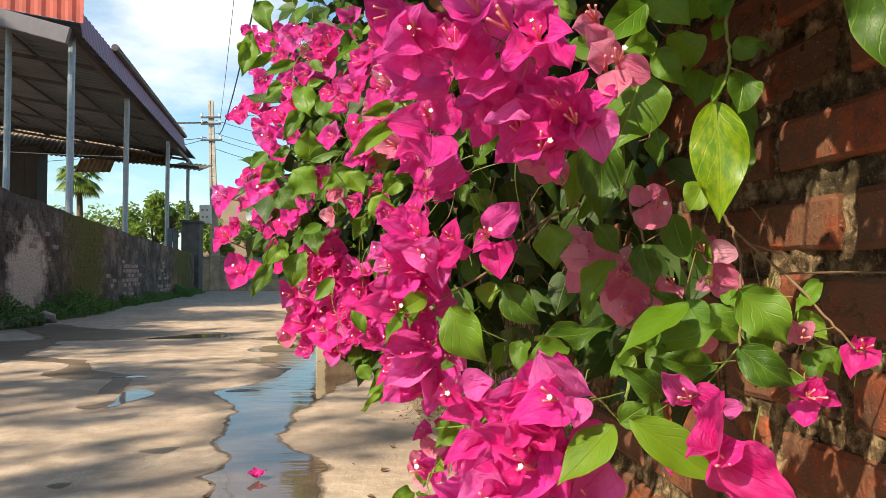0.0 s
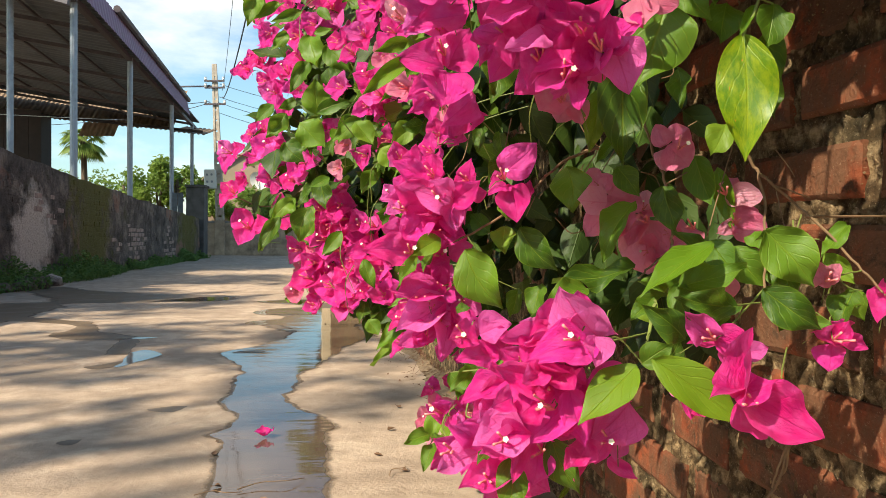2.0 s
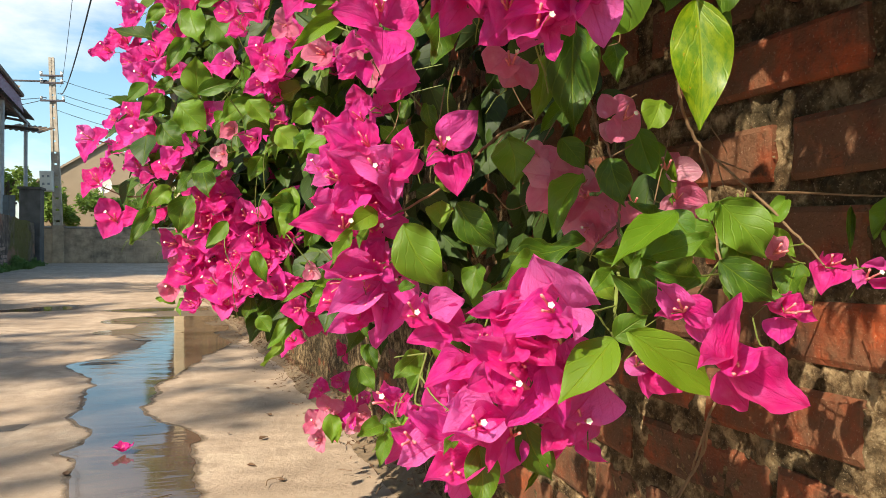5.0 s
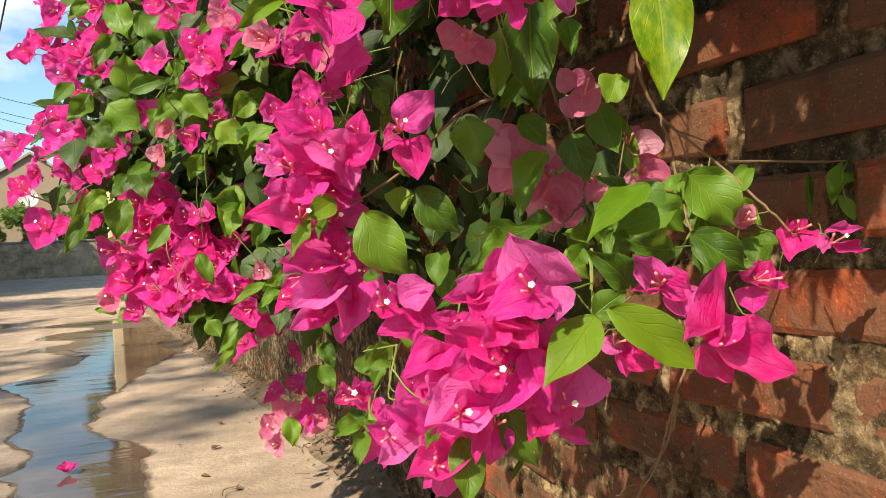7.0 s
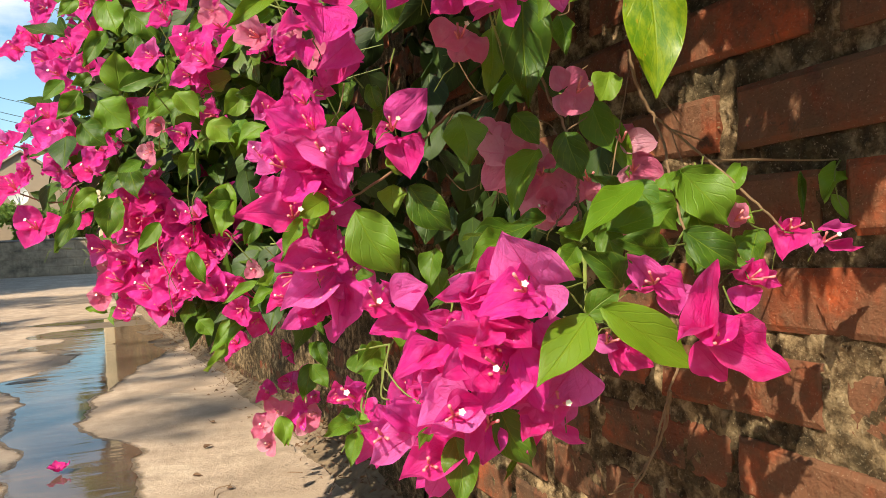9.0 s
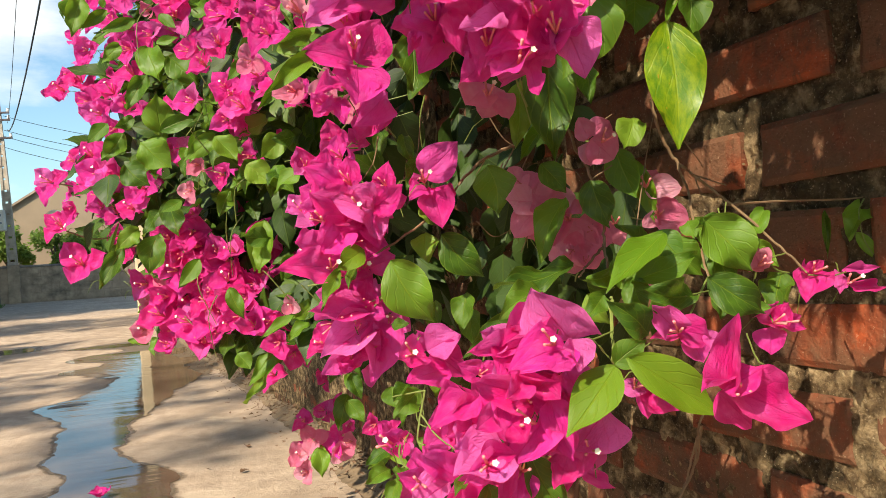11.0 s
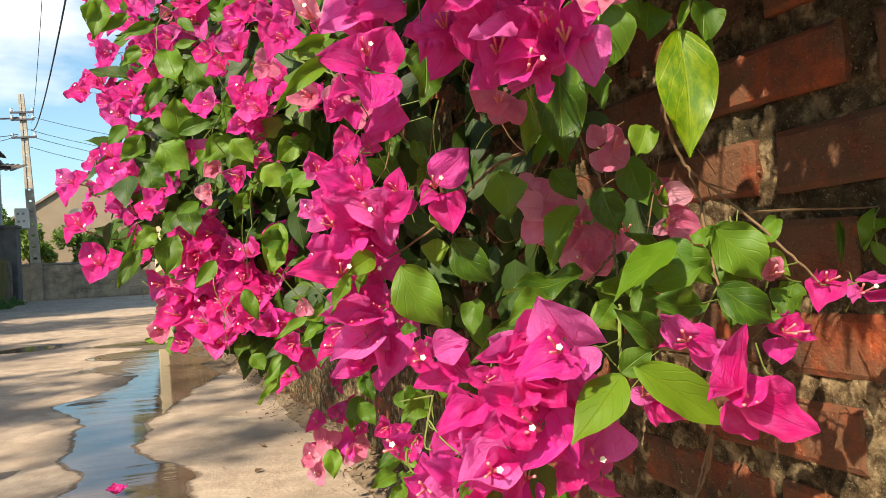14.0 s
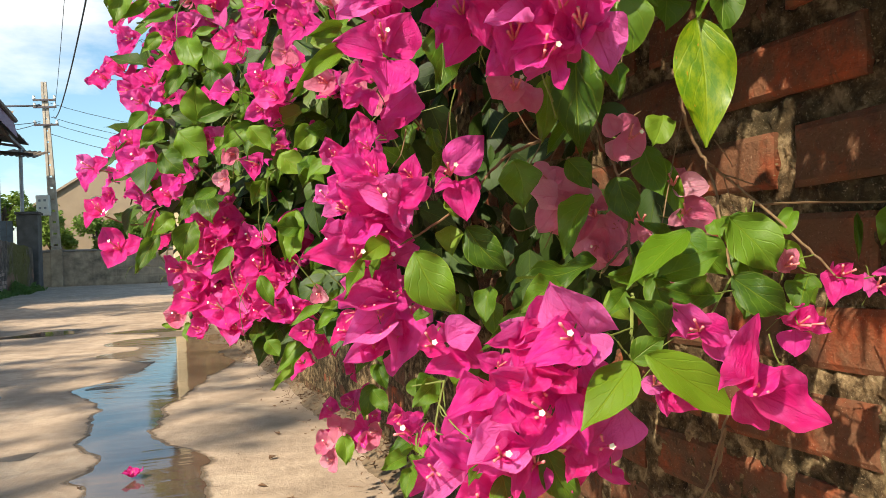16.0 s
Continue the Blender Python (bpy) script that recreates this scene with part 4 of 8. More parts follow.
def palm(x, y, h):
    r = random.Random(5)
    t = tagged(new("palm_tree"), "small green fan-leaved palm beyond the shed", "tree")
    t.location = (x, y, 0)
    v, f = tube(curve_points([(0, 0, -0.05), (0.05, 0, h * 0.5), (0, 0, h)], 6), [0.14 - 0.004 * i for i in range(13)], 9)
    child("trunk", mesh("trunk", v, f, M_BARK), t)
    for i in range(30):
        w, up = i * 2.4, r.uniform(-0.8, 1.0)
        heap = Heap()
        d = Vector((math.cos(w), math.sin(w), up)).normalized()
        tip = Vector((0, 0, h)) + d * 0.42
        heap.put(*tube([(0, 0, h), tip], [0.018, 0.01], 4))
        side = d.cross(Vector((0, 0, 1))).normalized()
        for j in range(17):
            a = (j - 8) * 0.17
            e = tip + (d * math.cos(a) + side * math.sin(a)) * 0.52 + Vector((0, 0, -0.26 - 0.10 * abs(a)))
            q = side * 0.045
            heap.put([tip - q * 0.4, tip + q * 0.4, (tip + e) / 2 + q + Vector((0, 0, 0.08)), e, (tip + e) / 2 - q + Vector((0, 0, 0.08))], [(0, 1, 2, 4), (4, 2, 3)], [(0.5, 0), (0.5, 0), (0.7, 0.5), (0.5, 1), (0.3, 0.5)])
        child("frond", heap.mesh("frond", M_TREELEAF), t)


palm(-9.35, 30.0, 3.95)


# ---- weeds along the foot of the lane wall ----
def weeds():
    """Low leafy weeds in uneven clumps, with a few grass blades among them."""
    r = random.Random(12)
    heap = Heap()
    for i in range(16000):
        y = 7.2 + 12.0 * r.random() ** 0.9
        lush = max(0.0, 0.42 + 0.6 * math.exp(-((y - 10.6) / 0.8) ** 2) + 0.7 * math.exp(-((y - 8.6) / 0.3) ** 2) + 0.7 * noise.noise(Vector((y * 0.9, 5, 1))) + 0.5 * noise.noise(Vector((y * 3.1, 2, 1))))
        if r.random() > lush + 0.12:
            continue
        reach = 0.10 + 0.28 * lush
        x = -3.27 + reach * r.random() ** 1.5
        h = r.random() * 0.30 * lush * (1.1 - 0.8 * (x + 3.27) / reach)
        s, w = r.uniform(0.012, 0.032), r.uniform(0, 6.28)
        m = Matrix.Translation((x, y, h + 0.005)) @ Euler((r.uniform(-0.9, 0.9), r.uniform(-0.9, 0.9), w)).to_matrix().to_4x4()
        heap.put([m @ Vector(q) for q in ((0, -s, 0), (s * 0.55, 0, 0.3 * s), (0, s, 0), (-s * 0.55, 0, 0.3 * s))], [(0, 1, 2), (0, 2, 3)], [(0.5, 0), (1, 0.5), (0.5, 1), (0, 0.5)])
        if i % 6 == 0:
            b, g = Vector((x, y, -0.01)), Vector((math.cos(w), math.sin(w), 0)) * 0.006
            heap.put([b - g, b + g, b + Vector((0.05 * math.sin(w), 0.05, h + 0.08))], [(0, 1, 2)], [(0.5, 0), (0.6, 0), (0.5, 1)])
    return heap.mesh("weeds", M_GRASS)


tagged(child("weeds", weeds()), "low green weeds along the foot of the wall", "weeds", kind="stuff")


def rubble():
    r = random.Random(3)
    for i in range(16):
        bm = bmesh.new()
        bmesh.ops.create_icosphere(bm, subdivisions=2, radius=1.0)
        for v in bm.verts:
            v.co *= 1 + 0.35 * noise.noise(v.co * 1.3 + Vector((i * 3, 0, 0)))
        s = r.uniform(0.05, 0.13)
        ob = part("rubble_stone", bm, M_OLDWALL, None, m=Matrix.Translation((-3.2 + r.uniform(0, 0.16), 7.6 + r.random() * 1.8, s * 0.35)) @ Euler((0, 0, r.uniform(0, 6))).to_matrix().to_4x4() @ Matrix.Diagonal((s, s * 1.2, s * 0.7, 1)))
        tagged(ob, "rough fallen wall stone at the foot of the wall", "stone", "stones at the wall foot")


rubble()

# ---- unseen trees added outside the lane to cast its dappled shade ----
for i, (x, y, h) in enumerate(((-12.4, -6.7, 11.0), (-12.2, -1.7, 11.9), (-12.5, 1.9, 12.0), (-12.3, 5.4, 11.7))):
    tree(x, y, h, 2.9, 1300 + 250 * i, 70 + i, label="leafy tree out of view, added to shade the lane", leaf=2.6)
# also unseen: shades the lane's right side, trunk thinned to cast little
tree(-7.72, -3.0, 10.0, 0.80, 85, 91, label="slender sparse tree out of view, added to shade the lane", leaf=2.0, stout=0.12)

# ---- bougainvillea ----
def blade(name, material, rows, cols, width, cup, curl, ripple, seed, fold=0.0, base=0.58, tip=0.70, drawn=0.55, sway=0.0):
    """A leaf or bract one unit long along +y, its face to +z; half width by how round its base and how drawn-out its tip is."""
    v, f, uv = [], [], []
    most = max((t / 40) ** base * (1 - t / 40) ** (tip + drawn * t / 40) for t in range(41))
    for j in range(rows + 1):
        t = (j / rows) ** 1.15
        w = width * t ** base * (1 - t) ** (tip + drawn * t) / most if 0 < t < 1 else 0.006
        for i in range(cols + 1):
            s = 2 * i / cols - 1
            x = s * w
            z = cup * (x * x) * 2.2 + curl * (t - 0.35) ** 2 + fold * abs(x)
            z += ripple * noise.noise(Vector((x * 3 + seed * 3, t * 2.6, seed))) * (0.3 + abs(s))
            z += ripple * 0.55 * abs(s) ** 1.6 * math.sin(t * 9.5 + seed * 2 + (1.4 if s > 0 else 0)) + ripple * 0.16 * abs(s) ** 2 * math.sin(t * 21 + seed * 5 + s * 2)
            v.append((x + sway * math.sin(t * 3.1) * 0.5, t, z))
            uv.append((0.5 + 0.5 * s, t))
    for j in range(rows):
        for i in range(cols):
            a = j * (cols + 1) + i
            f.append((a, a + 1, a + cols + 2, a + cols + 1))
    return mesh(name, v, f, material, uv, smooth=True)


LEAVES = [blade("leaf", M_LEAF, 16, 10, 0.29, 0.10 + 0.1 * (i % 3), -0.30 + 0.16 * (i % 4), 0.15, i, 0.22 + 0.06 * (i % 3), 0.66 + 0.07 * (i % 3), 0.70, 0.48, 0.12 - 0.08 * (i % 4)) for i in range(11)]
BRACTS = [blade("bract", M_BRACT, 16, 12, 0.47, 0.20 + 0.22 * (i % 3), 0.34 - 0.22 * (i % 4), 0.17, 20 + i, 0.14, 0.48 + 0.06 * (i % 3), 0.55, 0.42, 0.08 - 0.08 * (i % 3)) for i in range(12)]
PALES = [blade("bract", M_BRACT_PALE, 12, 10, 0.48, 0.3, 0.25 - 0.16 * i, 0.13, 40 + i, 0.10, 0.5, 0.48, 0.15) for i in range(3)]
M_LEAF_BLOTCHED = leafy("leaf_green_and_yellow", (0.050, 0.165, 0.004), (0.10, 0.245, 0.006), (0.30, 0.39, 0.010), 0.38, 0.38, blotched=True)
M_LEAF_BROWN = leafy("leaf_rust_brown", (0.10, 0.040, 0.008), (0.20, 0.075, 0.012), (0.32, 0.16, 0.03), 0.6, 0.3)
LEAF_YELLOW = blade("leaf", M_LEAF_BLOTCHED, 24, 14, 0.26, 0.18, -0.08, 0.05, 3, 0.14, 0.70, 0.64, 0.50, -0.06)
LEAF_BROWN = blade("leaf", M_LEAF_BROWN, 10, 6, 0.29, 0.5, 0.3, 0.08, 5, 0.2)


def tubes_mesh(seed, n=3, stars_n=1):
    """The slender true flowers in the middle, each with a small pale star."""
    r = random.Random(seed)
    tubes, stars = Heap(), Heap()
    for i in range(n):
        w = 2.1 * i + r.uniform(-0.3, 0.3)
        d = Vector((math.cos(w) * 0.24, math.sin(w) * 0.24, 1)).normalized()
        L = r.uniform(0.50, 0.80)
        tubes.put(*tube([(0, 0, 0), d * L * 0.4, d * L * 0.7, d * L], [0.022, 0.034, 0.022, 0.034], 6))
        if i < stars_n:
            a = d.orthogonal().normalized()
            b = d.cross(a)
            ring = [d * L + d * 0.02]
            for s in range(10):
                q = 2 * math.pi * s / 10
                rad = 0.070 if s % 2 else 0.052
                ring.append(d * (L + 0.03 + (0.02 if s % 2 else 0)) + (a * math.cos(q) + b * math.sin(q)) * rad)
            stars.put(ring, [(0, 1 + s, 1 + (s + 1) % 10) for s in range(10)])
    me = mesh("flower", tubes.v + stars.v, tubes.f + [tuple(i + len(tubes.v) for i in f) for f in stars.f], M_TUBE, smooth=True)
    me.materials.append(M_STAR)
    for p in me.polygons[len(tubes.f):]:
        p.material_index = 1
    return me


TUBES = [tubes_mesh(i, 3, (1, 0, 0, 1, 0)[i]) for i in range(5)]

plant = tagged(new("bougainvillea"), "magenta bougainvillea in full bloom spilling over a brick wall", "shrub")
rp = random.Random(21)


def frame_of(way, face):
    """Axes with +y along way and +z as near to face as can be."""
    y = Vector(way).normalized()
    x = y.cross(Vector(face))
    x = x.normalized() if x.length > 1e-5 else y.orthogonal().normalized()
    z = x.cross(y)
    return Matrix((x, y, z)).transposed().to_4x4()


def blade_at(name, me, base, tip, face, wide, parent):
    """One leaf or bract from its base to its tip, its face turned to face."""
    way = Vector(tip) - Vector(base)
    L = way.length
    m = Matrix.Translation(base) @ frame_of(way, face) @ Matrix.Diagonal((L * wide, L, L, 1))
    return child(name, me, parent, m)


def leaf(base, tip, face=(-0.5, -0.8, 0.45), wide=1.0, me=None):
    return blade_at("leaf", me or rp.choice(LEAVES), base, tip, face, wide, plant)


def flower(p, axis, size=0.034, open_=1.0, turn=None, pale=False, wide=1.0):
    """Three bracts round their small tube flowers; axis points out of the flower."""
    p, axis = Vector(p), Vector(axis).normalized()
    turn = rp.uniform(0, 2.1) if turn is None else turn
    a = axis.orthogonal().normalized()
    b = axis.cross(a)
    m = Matrix.Translation(p) @ frame_of(a, axis) @ Matrix.Diagonal((size, size, size, 1))
    fl = child("flower", rp.choice(TUBES), plant, m)
    inv = m.inverted()
    for i in range(3):
        w = turn + i * 2.094 + rp.uniform(-0.22, 0.22)
        out = a * math.cos(w) + b * math.sin(w)
        lift = (1.15 - 0.75 * open_) + rp.uniform(-0.22, 0.22)
        way = (out * math.cos(lift) + axis * math.sin(lift)).normalized()
        face = (axis * math.cos(lift) - out * math.sin(lift)).normalized()
        L = size * rp.uniform(0.9, 1.12)
        bm_ = Matrix.Translation(p + out * size * 0.04) @ frame_of(way, face) @ Matrix.Diagonal((L * wide * rp.uniform(0.92, 1.1), L, L, 1))
        child("bract", rp.choice(PALES if pale else BRACTS), fl, inv @ bm_)
    return fl


def twig(points, r0, r1, material=None, name="twig"):
    pts = curve_points(points, 6, 0, 0.0007 if r0 > 0.0009 else 0.0002, rp)
    n = len(pts)
    v, f = tube(pts, [r0 + (r1 - r0) * i / (n - 1) for i in range(n)], 6)
    return child(name, mesh(name, v, f, material or M_STEM), plant)


def outer(y, z):
    """How far the bush stands out from the wall towards the lane."""
    t = [(0.6, 0.34), (0.85, 0.215), (1.0, 0.19), (1.3, 0.15), (1.6, 0.04), (2.0, -0.02), (2.3, 0.05), (2.6, 0.25), (2.9, 0.5)]
    x = t[-1][1]
    for (a, p), (b, q) in zip(t, t[1:]):
        if a <= y <= b:
            x = p + (q - p) * (y - a) / (b - a)
            break
    return x + 0.05 * noise.noise(Vector((y * 5, z * 5, 2)))


def under(y):
    """Height of the bush's lower edge."""
    return 0.50 if y < 1.1 else 0.50 - 0.10 * min(1, (y - 1.1) / 0.4) + 0.10 * max(0, y - 1.7)


def open_view(x, y):
    """Keeps the camera's view of the bare part of the wall clear."""
    return y < 0.42 + (x - 0.086) * 1.55


def toward_view(p):
    """A face turned to the camera's view and somewhat upward, a little different each time."""
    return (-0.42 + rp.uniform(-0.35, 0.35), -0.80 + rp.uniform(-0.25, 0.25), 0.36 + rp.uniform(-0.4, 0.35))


def spread(a, b):
    return (-0.55 + a, -0.75, 0.20 + b)


def bloom(p, pale=False):
    """The small tube flowers of one blossom; its bracts are added singly."""
    m = Matrix.Translation(p) @ frame_of(Vector((0.3, 0.2, 1)), toward_view(p)) @ Matrix.Diagonal((0.026, 0.026, 0.026, 1))
    fl = child("flower", rp.choice(TUBES), plant, m)
    fl["pale"] = 1 if pale else 0
    return fl


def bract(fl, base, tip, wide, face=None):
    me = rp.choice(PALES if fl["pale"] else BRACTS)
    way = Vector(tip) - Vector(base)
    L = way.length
    m = Matrix.Translation(base) @ frame_of(way, face or toward_view(base)) @ Matrix.Diagonal((L * wide, L, L, 1))
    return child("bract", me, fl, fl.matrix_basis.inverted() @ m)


YOUNG = [blade("leaf", M_LEAF_YELLOW, 14, 8, 0.29, 0.25, -0.15 + 0.1 * i, 0.06, 60 + i, 0.16, 0.72, 0.70, 0.48, 0.05 * i - 0.05) for i in range(3)]

# blossoms, leaves and twigs on the near sprays, placed and turned to fit the camera's view
f = bloom((0.2642, 0.6920, 0.5339))
bract(f, (0.2720, 0.6920, 0.5318), (0.2364, 0.6816, 0.5276), 0.76, (-0.61, -0.74, 0.29))
bract(f, (0.2793, 0.7002, 0.5325), (0.2522, 0.6896, 0.5594), 1.12, (-0.46, -0.77, -0.44))
bract(f, (0.2725, 0.6904, 0.5361), (0.2711, 0.6819, 0.5208), 1.07, (0.01, -0.97, -0.26))
bract(f, (0.2672, 0.7066, 0.5480), (0.2386, 0.6976, 0.5361), 0.60, (-0.57, -0.70, 0.43))
bract(f, (0.2530, 0.7088, 0.5366), (0.2220, 0.7046, 0.5324), 0.48, (-0.43, -0.88, 0.21))
bract(f, (0.2532, 0.7070, 0.5340), (0.2350, 0.6965, 0.5193), 0.80, (-0.71, -0.65, 0.28))
f = bloom((0.2440, 0.6980, 0.5099))
bract(f, (0.2687, 0.6980, 0.5082), (0.2369, 0.6925, 0.5237), 0.66, (-0.52, -0.79, -0.32))
bract(f, (0.2571, 0.7022, 0.5077), (0.2158, 0.6920, 0.5223), 0.47, (-0.44, -0.89, 0.11))
bract(f, (0.2515, 0.7064, 0.5051), (0.2742, 0.7009, 0.5102), 1.14, (-0.32, -0.91, -0.28))
bract(f, (0.2361, 0.7046, 0.5132), (0.2358, 0.6961, 0.4893), 1.11, (-0.53, -0.71, 0.45))
bract(f, (0.2289, 0.7108, 0.5078), (0.2026, 0.7062, 0.5006), 0.73, (-0.53, -0.70, 0.48))
bract(f, (0.2313, 0.7150, 0.5024), (0.2102, 0.7051, 0.4945), 0.86, (-0.26, -0.87, 0.42))
f = bloom((0.2514, 0.6920, 0.4967))
bract(f, (0.2594, 0.6920, 0.5084), (0.2679, 0.6872, 0.4770), 0.55, (-0.11, -0.98, -0.14))
bract(f, (0.2616, 0.6982, 0.4988), (0.2362, 0.6879, 0.4819), 0.88, (-0.52, -0.81, 0.28))
bract(f, (0.2618, 0.7004, 0.4958), (0.2666, 0.6928, 0.4793), 0.98, (-0.33, -0.88, 0.33))
bract(f, (0.2755, 0.7046, 0.5063), (0.2612, 0.6996, 0.4918), 1.00, (-0.31, -0.95, 0.09))
bract(f, (0.2430, 0.6880, 0.5176), (0.2287, 0.6773, 0.5131), 0.84, (-0.23, -0.91, 0.36))
bract(f, (0.2552, 0.6902, 0.5164), (0.2574, 0.6786, 0.5103), 1.19, (-0.45, -0.88, 0.15))
f = bloom((0.2255, 0.6940, 0.4797))
bract(f, (0.2370, 0.6980, 0.4841), (0.2066, 0.6902, 0.4791), 1.04, (-0.40, -0.70, 0.60))
bract(f, (0.2223, 0.6962, 0.4820), (0.2386, 0.6891, 0.4844), 0.87, (-0.00, -0.93, 0.36))
bract(f, (0.2352, 0.6964, 0.4804), (0.2094, 0.6884, 0.4735), 0.52, (-0.56, -0.77, 0.29))
bract(f, (0.2370, 0.6986, 0.4792), (0.2274, 0.6867, 0.4582), 0.41, (-0.09, -0.92, 0.39))
bract(f, (0.2262, 0.7108, 0.4940), (0.2096, 0.6996, 0.4897), 0.99, (-0.29, -0.95, 0.13))
bract(f, (0.2282, 0.6880, 0.5048), (0.2160, 0.6802, 0.5016), 1.03, (-0.32, -0.94, 0.13))
bract(f, (0.2374, 0.6902, 0.4984), (0.2417, 0.6838, 0.4902), 1.38, (-0.52, -0.74, 0.43))
f = bloom((0.2015, 0.7260, 0.4664))
bract(f, (0.2176, 0.7260, 0.4653), (0.1907, 0.7147, 0.4579), 0.69, (-0.28, -0.74, 0.62))
bract(f, (0.2205, 0.7282, 0.4661), (0.1972, 0.7196, 0.4845), 0.61, (-0.40, -0.82, 0.41))
bract(f, (0.2089, 0.7344, 0.4635), (0.1911, 0.7243, 0.4730), 0.75, (-0.20, -0.96, 0.19))
bract(f, (0.2055, 0.7366, 0.4629), (0.1888, 0.7325, 0.4556), 0.90, (-0.65, -0.65, 0.38))
bract(f, (0.2222, 0.7448, 0.4735), (0.2089, 0.7399, 0.4806), 0.64, (-0.36, -0.87, 0.34))
f = bloom((0.2205, 0.7160, 0.4523))
bract(f, (0.2312, 0.7160, 0.4551), (0.2024, 0.7049, 0.4529), 0.82, (-0.53, -0.69, 0.49))
bract(f, (0.2292, 0.7222, 0.4455), (0.2176, 0.7120, 0.4370), 0.87, (-0.54, -0.84, -0.06))
bract(f, (0.2338, 0.7264, 0.4539), (0.2283, 0.7222, 0.4403), 1.16, (-0.17, -0.94, 0.29))
f = bloom((0.2497, 0.7090, 0.4692))
bract(f, (0.2469, 0.7090, 0.4705), (0.2422, 0.7010, 0.4528), 1.10, (-0.28, -0.93, 0.24))
bract(f, (0.2556, 0.7152, 0.4661), (0.2502, 0.7055, 0.4538), 0.97, (-0.37, -0.85, 0.37))
f = bloom((0.2866, 0.7040, 0.4757))
bract(f, (0.2982, 0.7040, 0.4972), (0.2741, 0.6979, 0.4786), 1.06, (-0.11, -0.99, 0.08))
bract(f, (0.2894, 0.7062, 0.4798), (0.2751, 0.6972, 0.4667), 0.93, (-0.75, -0.60, 0.26))
bract(f, (0.2746, 0.7044, 0.4748), (0.2632, 0.6968, 0.4570), 1.11, (-0.70, -0.64, 0.32))
bract(f, (0.3006, 0.7186, 0.4758), (0.2947, 0.7140, 0.4606), 0.96, (-0.67, -0.72, 0.18))
bract(f, (0.2921, 0.7228, 0.4603), (0.3087, 0.7181, 0.4492), 0.51, (-0.32, -0.87, 0.38))
bract(f, (0.2565, 0.6940, 0.4878), (0.2577, 0.6846, 0.4830), 1.25, (-0.34, -0.92, 0.20))
bract(f, (0.2675, 0.6962, 0.4699), (0.2557, 0.6846, 0.4664), 0.88, (-0.49, -0.80, 0.35))
f = bloom((0.2154, 0.7690, 0.5257))
bract(f, (0.2225, 0.7690, 0.5258), (0.2025, 0.7611, 0.5244), 0.96, (-0.46, -0.77, 0.45))
bract(f, (0.2249, 0.7732, 0.5266), (0.2442, 0.7676, 0.5343), 1.12, (-0.16, -0.86, 0.48))
bract(f, (0.2353, 0.7694, 0.5155), (0.2079, 0.7634, 0.5119), 0.69, (-0.17, -0.89, 0.42))
bract(f, (0.2287, 0.7776, 0.5248), (0.2447, 0.7667, 0.5112), 0.93, (-0.11, -0.96, 0.25))
bract(f, (0.2269, 0.7838, 0.5261), (0.2188, 0.7736, 0.5394), 0.94, (-0.11, -0.94, 0.31))
f = bloom((0.3464, 0.6560, 0.5051))
bract(f, (0.3410, 0.6600, 0.5084), (0.3762, 0.6480, 0.4892), 0.80, (-0.51, -0.70, 0.49))
bract(f, (0.3403, 0.6562, 0.5078), (0.3365, 0.6460, 0.5451), 0.48, (-0.85, -0.50, 0.20))
bract(f, (0.3352, 0.6564, 0.5082), (0.3531, 0.6492, 0.5179), 0.94, (-0.42, -0.69, 0.59))
bract(f, (0.3488, 0.6646, 0.5143), (0.3211, 0.6546, 0.5104), 0.55, (-0.86, -0.44, 0.24))
bract(f, (0.3458, 0.6728, 0.5034), (0.3594, 0.6663, 0.4856), 0.80, (-0.85, -0.52, 0.10))
f = bloom((0.3509, 0.7090, 0.5308))
bract(f, (0.3495, 0.7090, 0.5318), (0.3285, 0.7038, 0.5497), 0.65, (-0.71, -0.57, 0.41))
bract(f, (0.3513, 0.7112, 0.5328), (0.3734, 0.7068, 0.5273), 0.95, (-0.15, -0.91, 0.38))
bract(f, (0.3633, 0.7154, 0.5270), (0.3645, 0.7069, 0.5123), 1.00, (-0.37, -0.90, -0.22))
bract(f, (0.3561, 0.7196, 0.5304), (0.3373, 0.7154, 0.5284), 0.56, (-0.51, -0.82, 0.25))
bract(f, (0.3813, 0.7298, 0.5200), (0.3912, 0.7207, 0.5246), 0.97, (-0.51, -0.85, 0.14))
f = bloom((0.4408, 0.7340, 0.5266))
bract(f, (0.4450, 0.7340, 0.5291), (0.4610, 0.7287, 0.5221), 0.66, (-0.53, -0.83, 0.18))
bract(f, (0.4438, 0.7362, 0.5250), (0.4489, 0.7281, 0.5393), 0.95, (-0.61, -0.69, 0.40))
bract(f, (0.4461, 0.7424, 0.5232), (0.4408, 0.7377, 0.5063), 1.20, (-0.76, -0.65, -0.11))
bract(f, (0.4538, 0.7446, 0.5248), (0.4271, 0.7370, 0.5308), 0.53, (-0.62, -0.70, 0.36))
bract(f, (0.4620, 0.7488, 0.5313), (0.4465, 0.7444, 0.5376), 0.78, (-0.62, -0.78, 0.05))
f = bloom((0.4448, 0.7490, 0.5623), pale=True)
bract(f, (0.4478, 0.7490, 0.5599), (0.4337, 0.7418, 0.5782), 0.63, (-0.72, -0.65, 0.24))
bract(f, (0.4500, 0.7532, 0.5607), (0.4545, 0.7486, 0.5739), 0.79, (-0.81, -0.59, -0.05))
bract(f, (0.4468, 0.7554, 0.5663), (0.4459, 0.7452, 0.5588), 0.85, (-0.78, -0.58, 0.24))
f = bloom((0.4932, 0.7510, 0.5547))
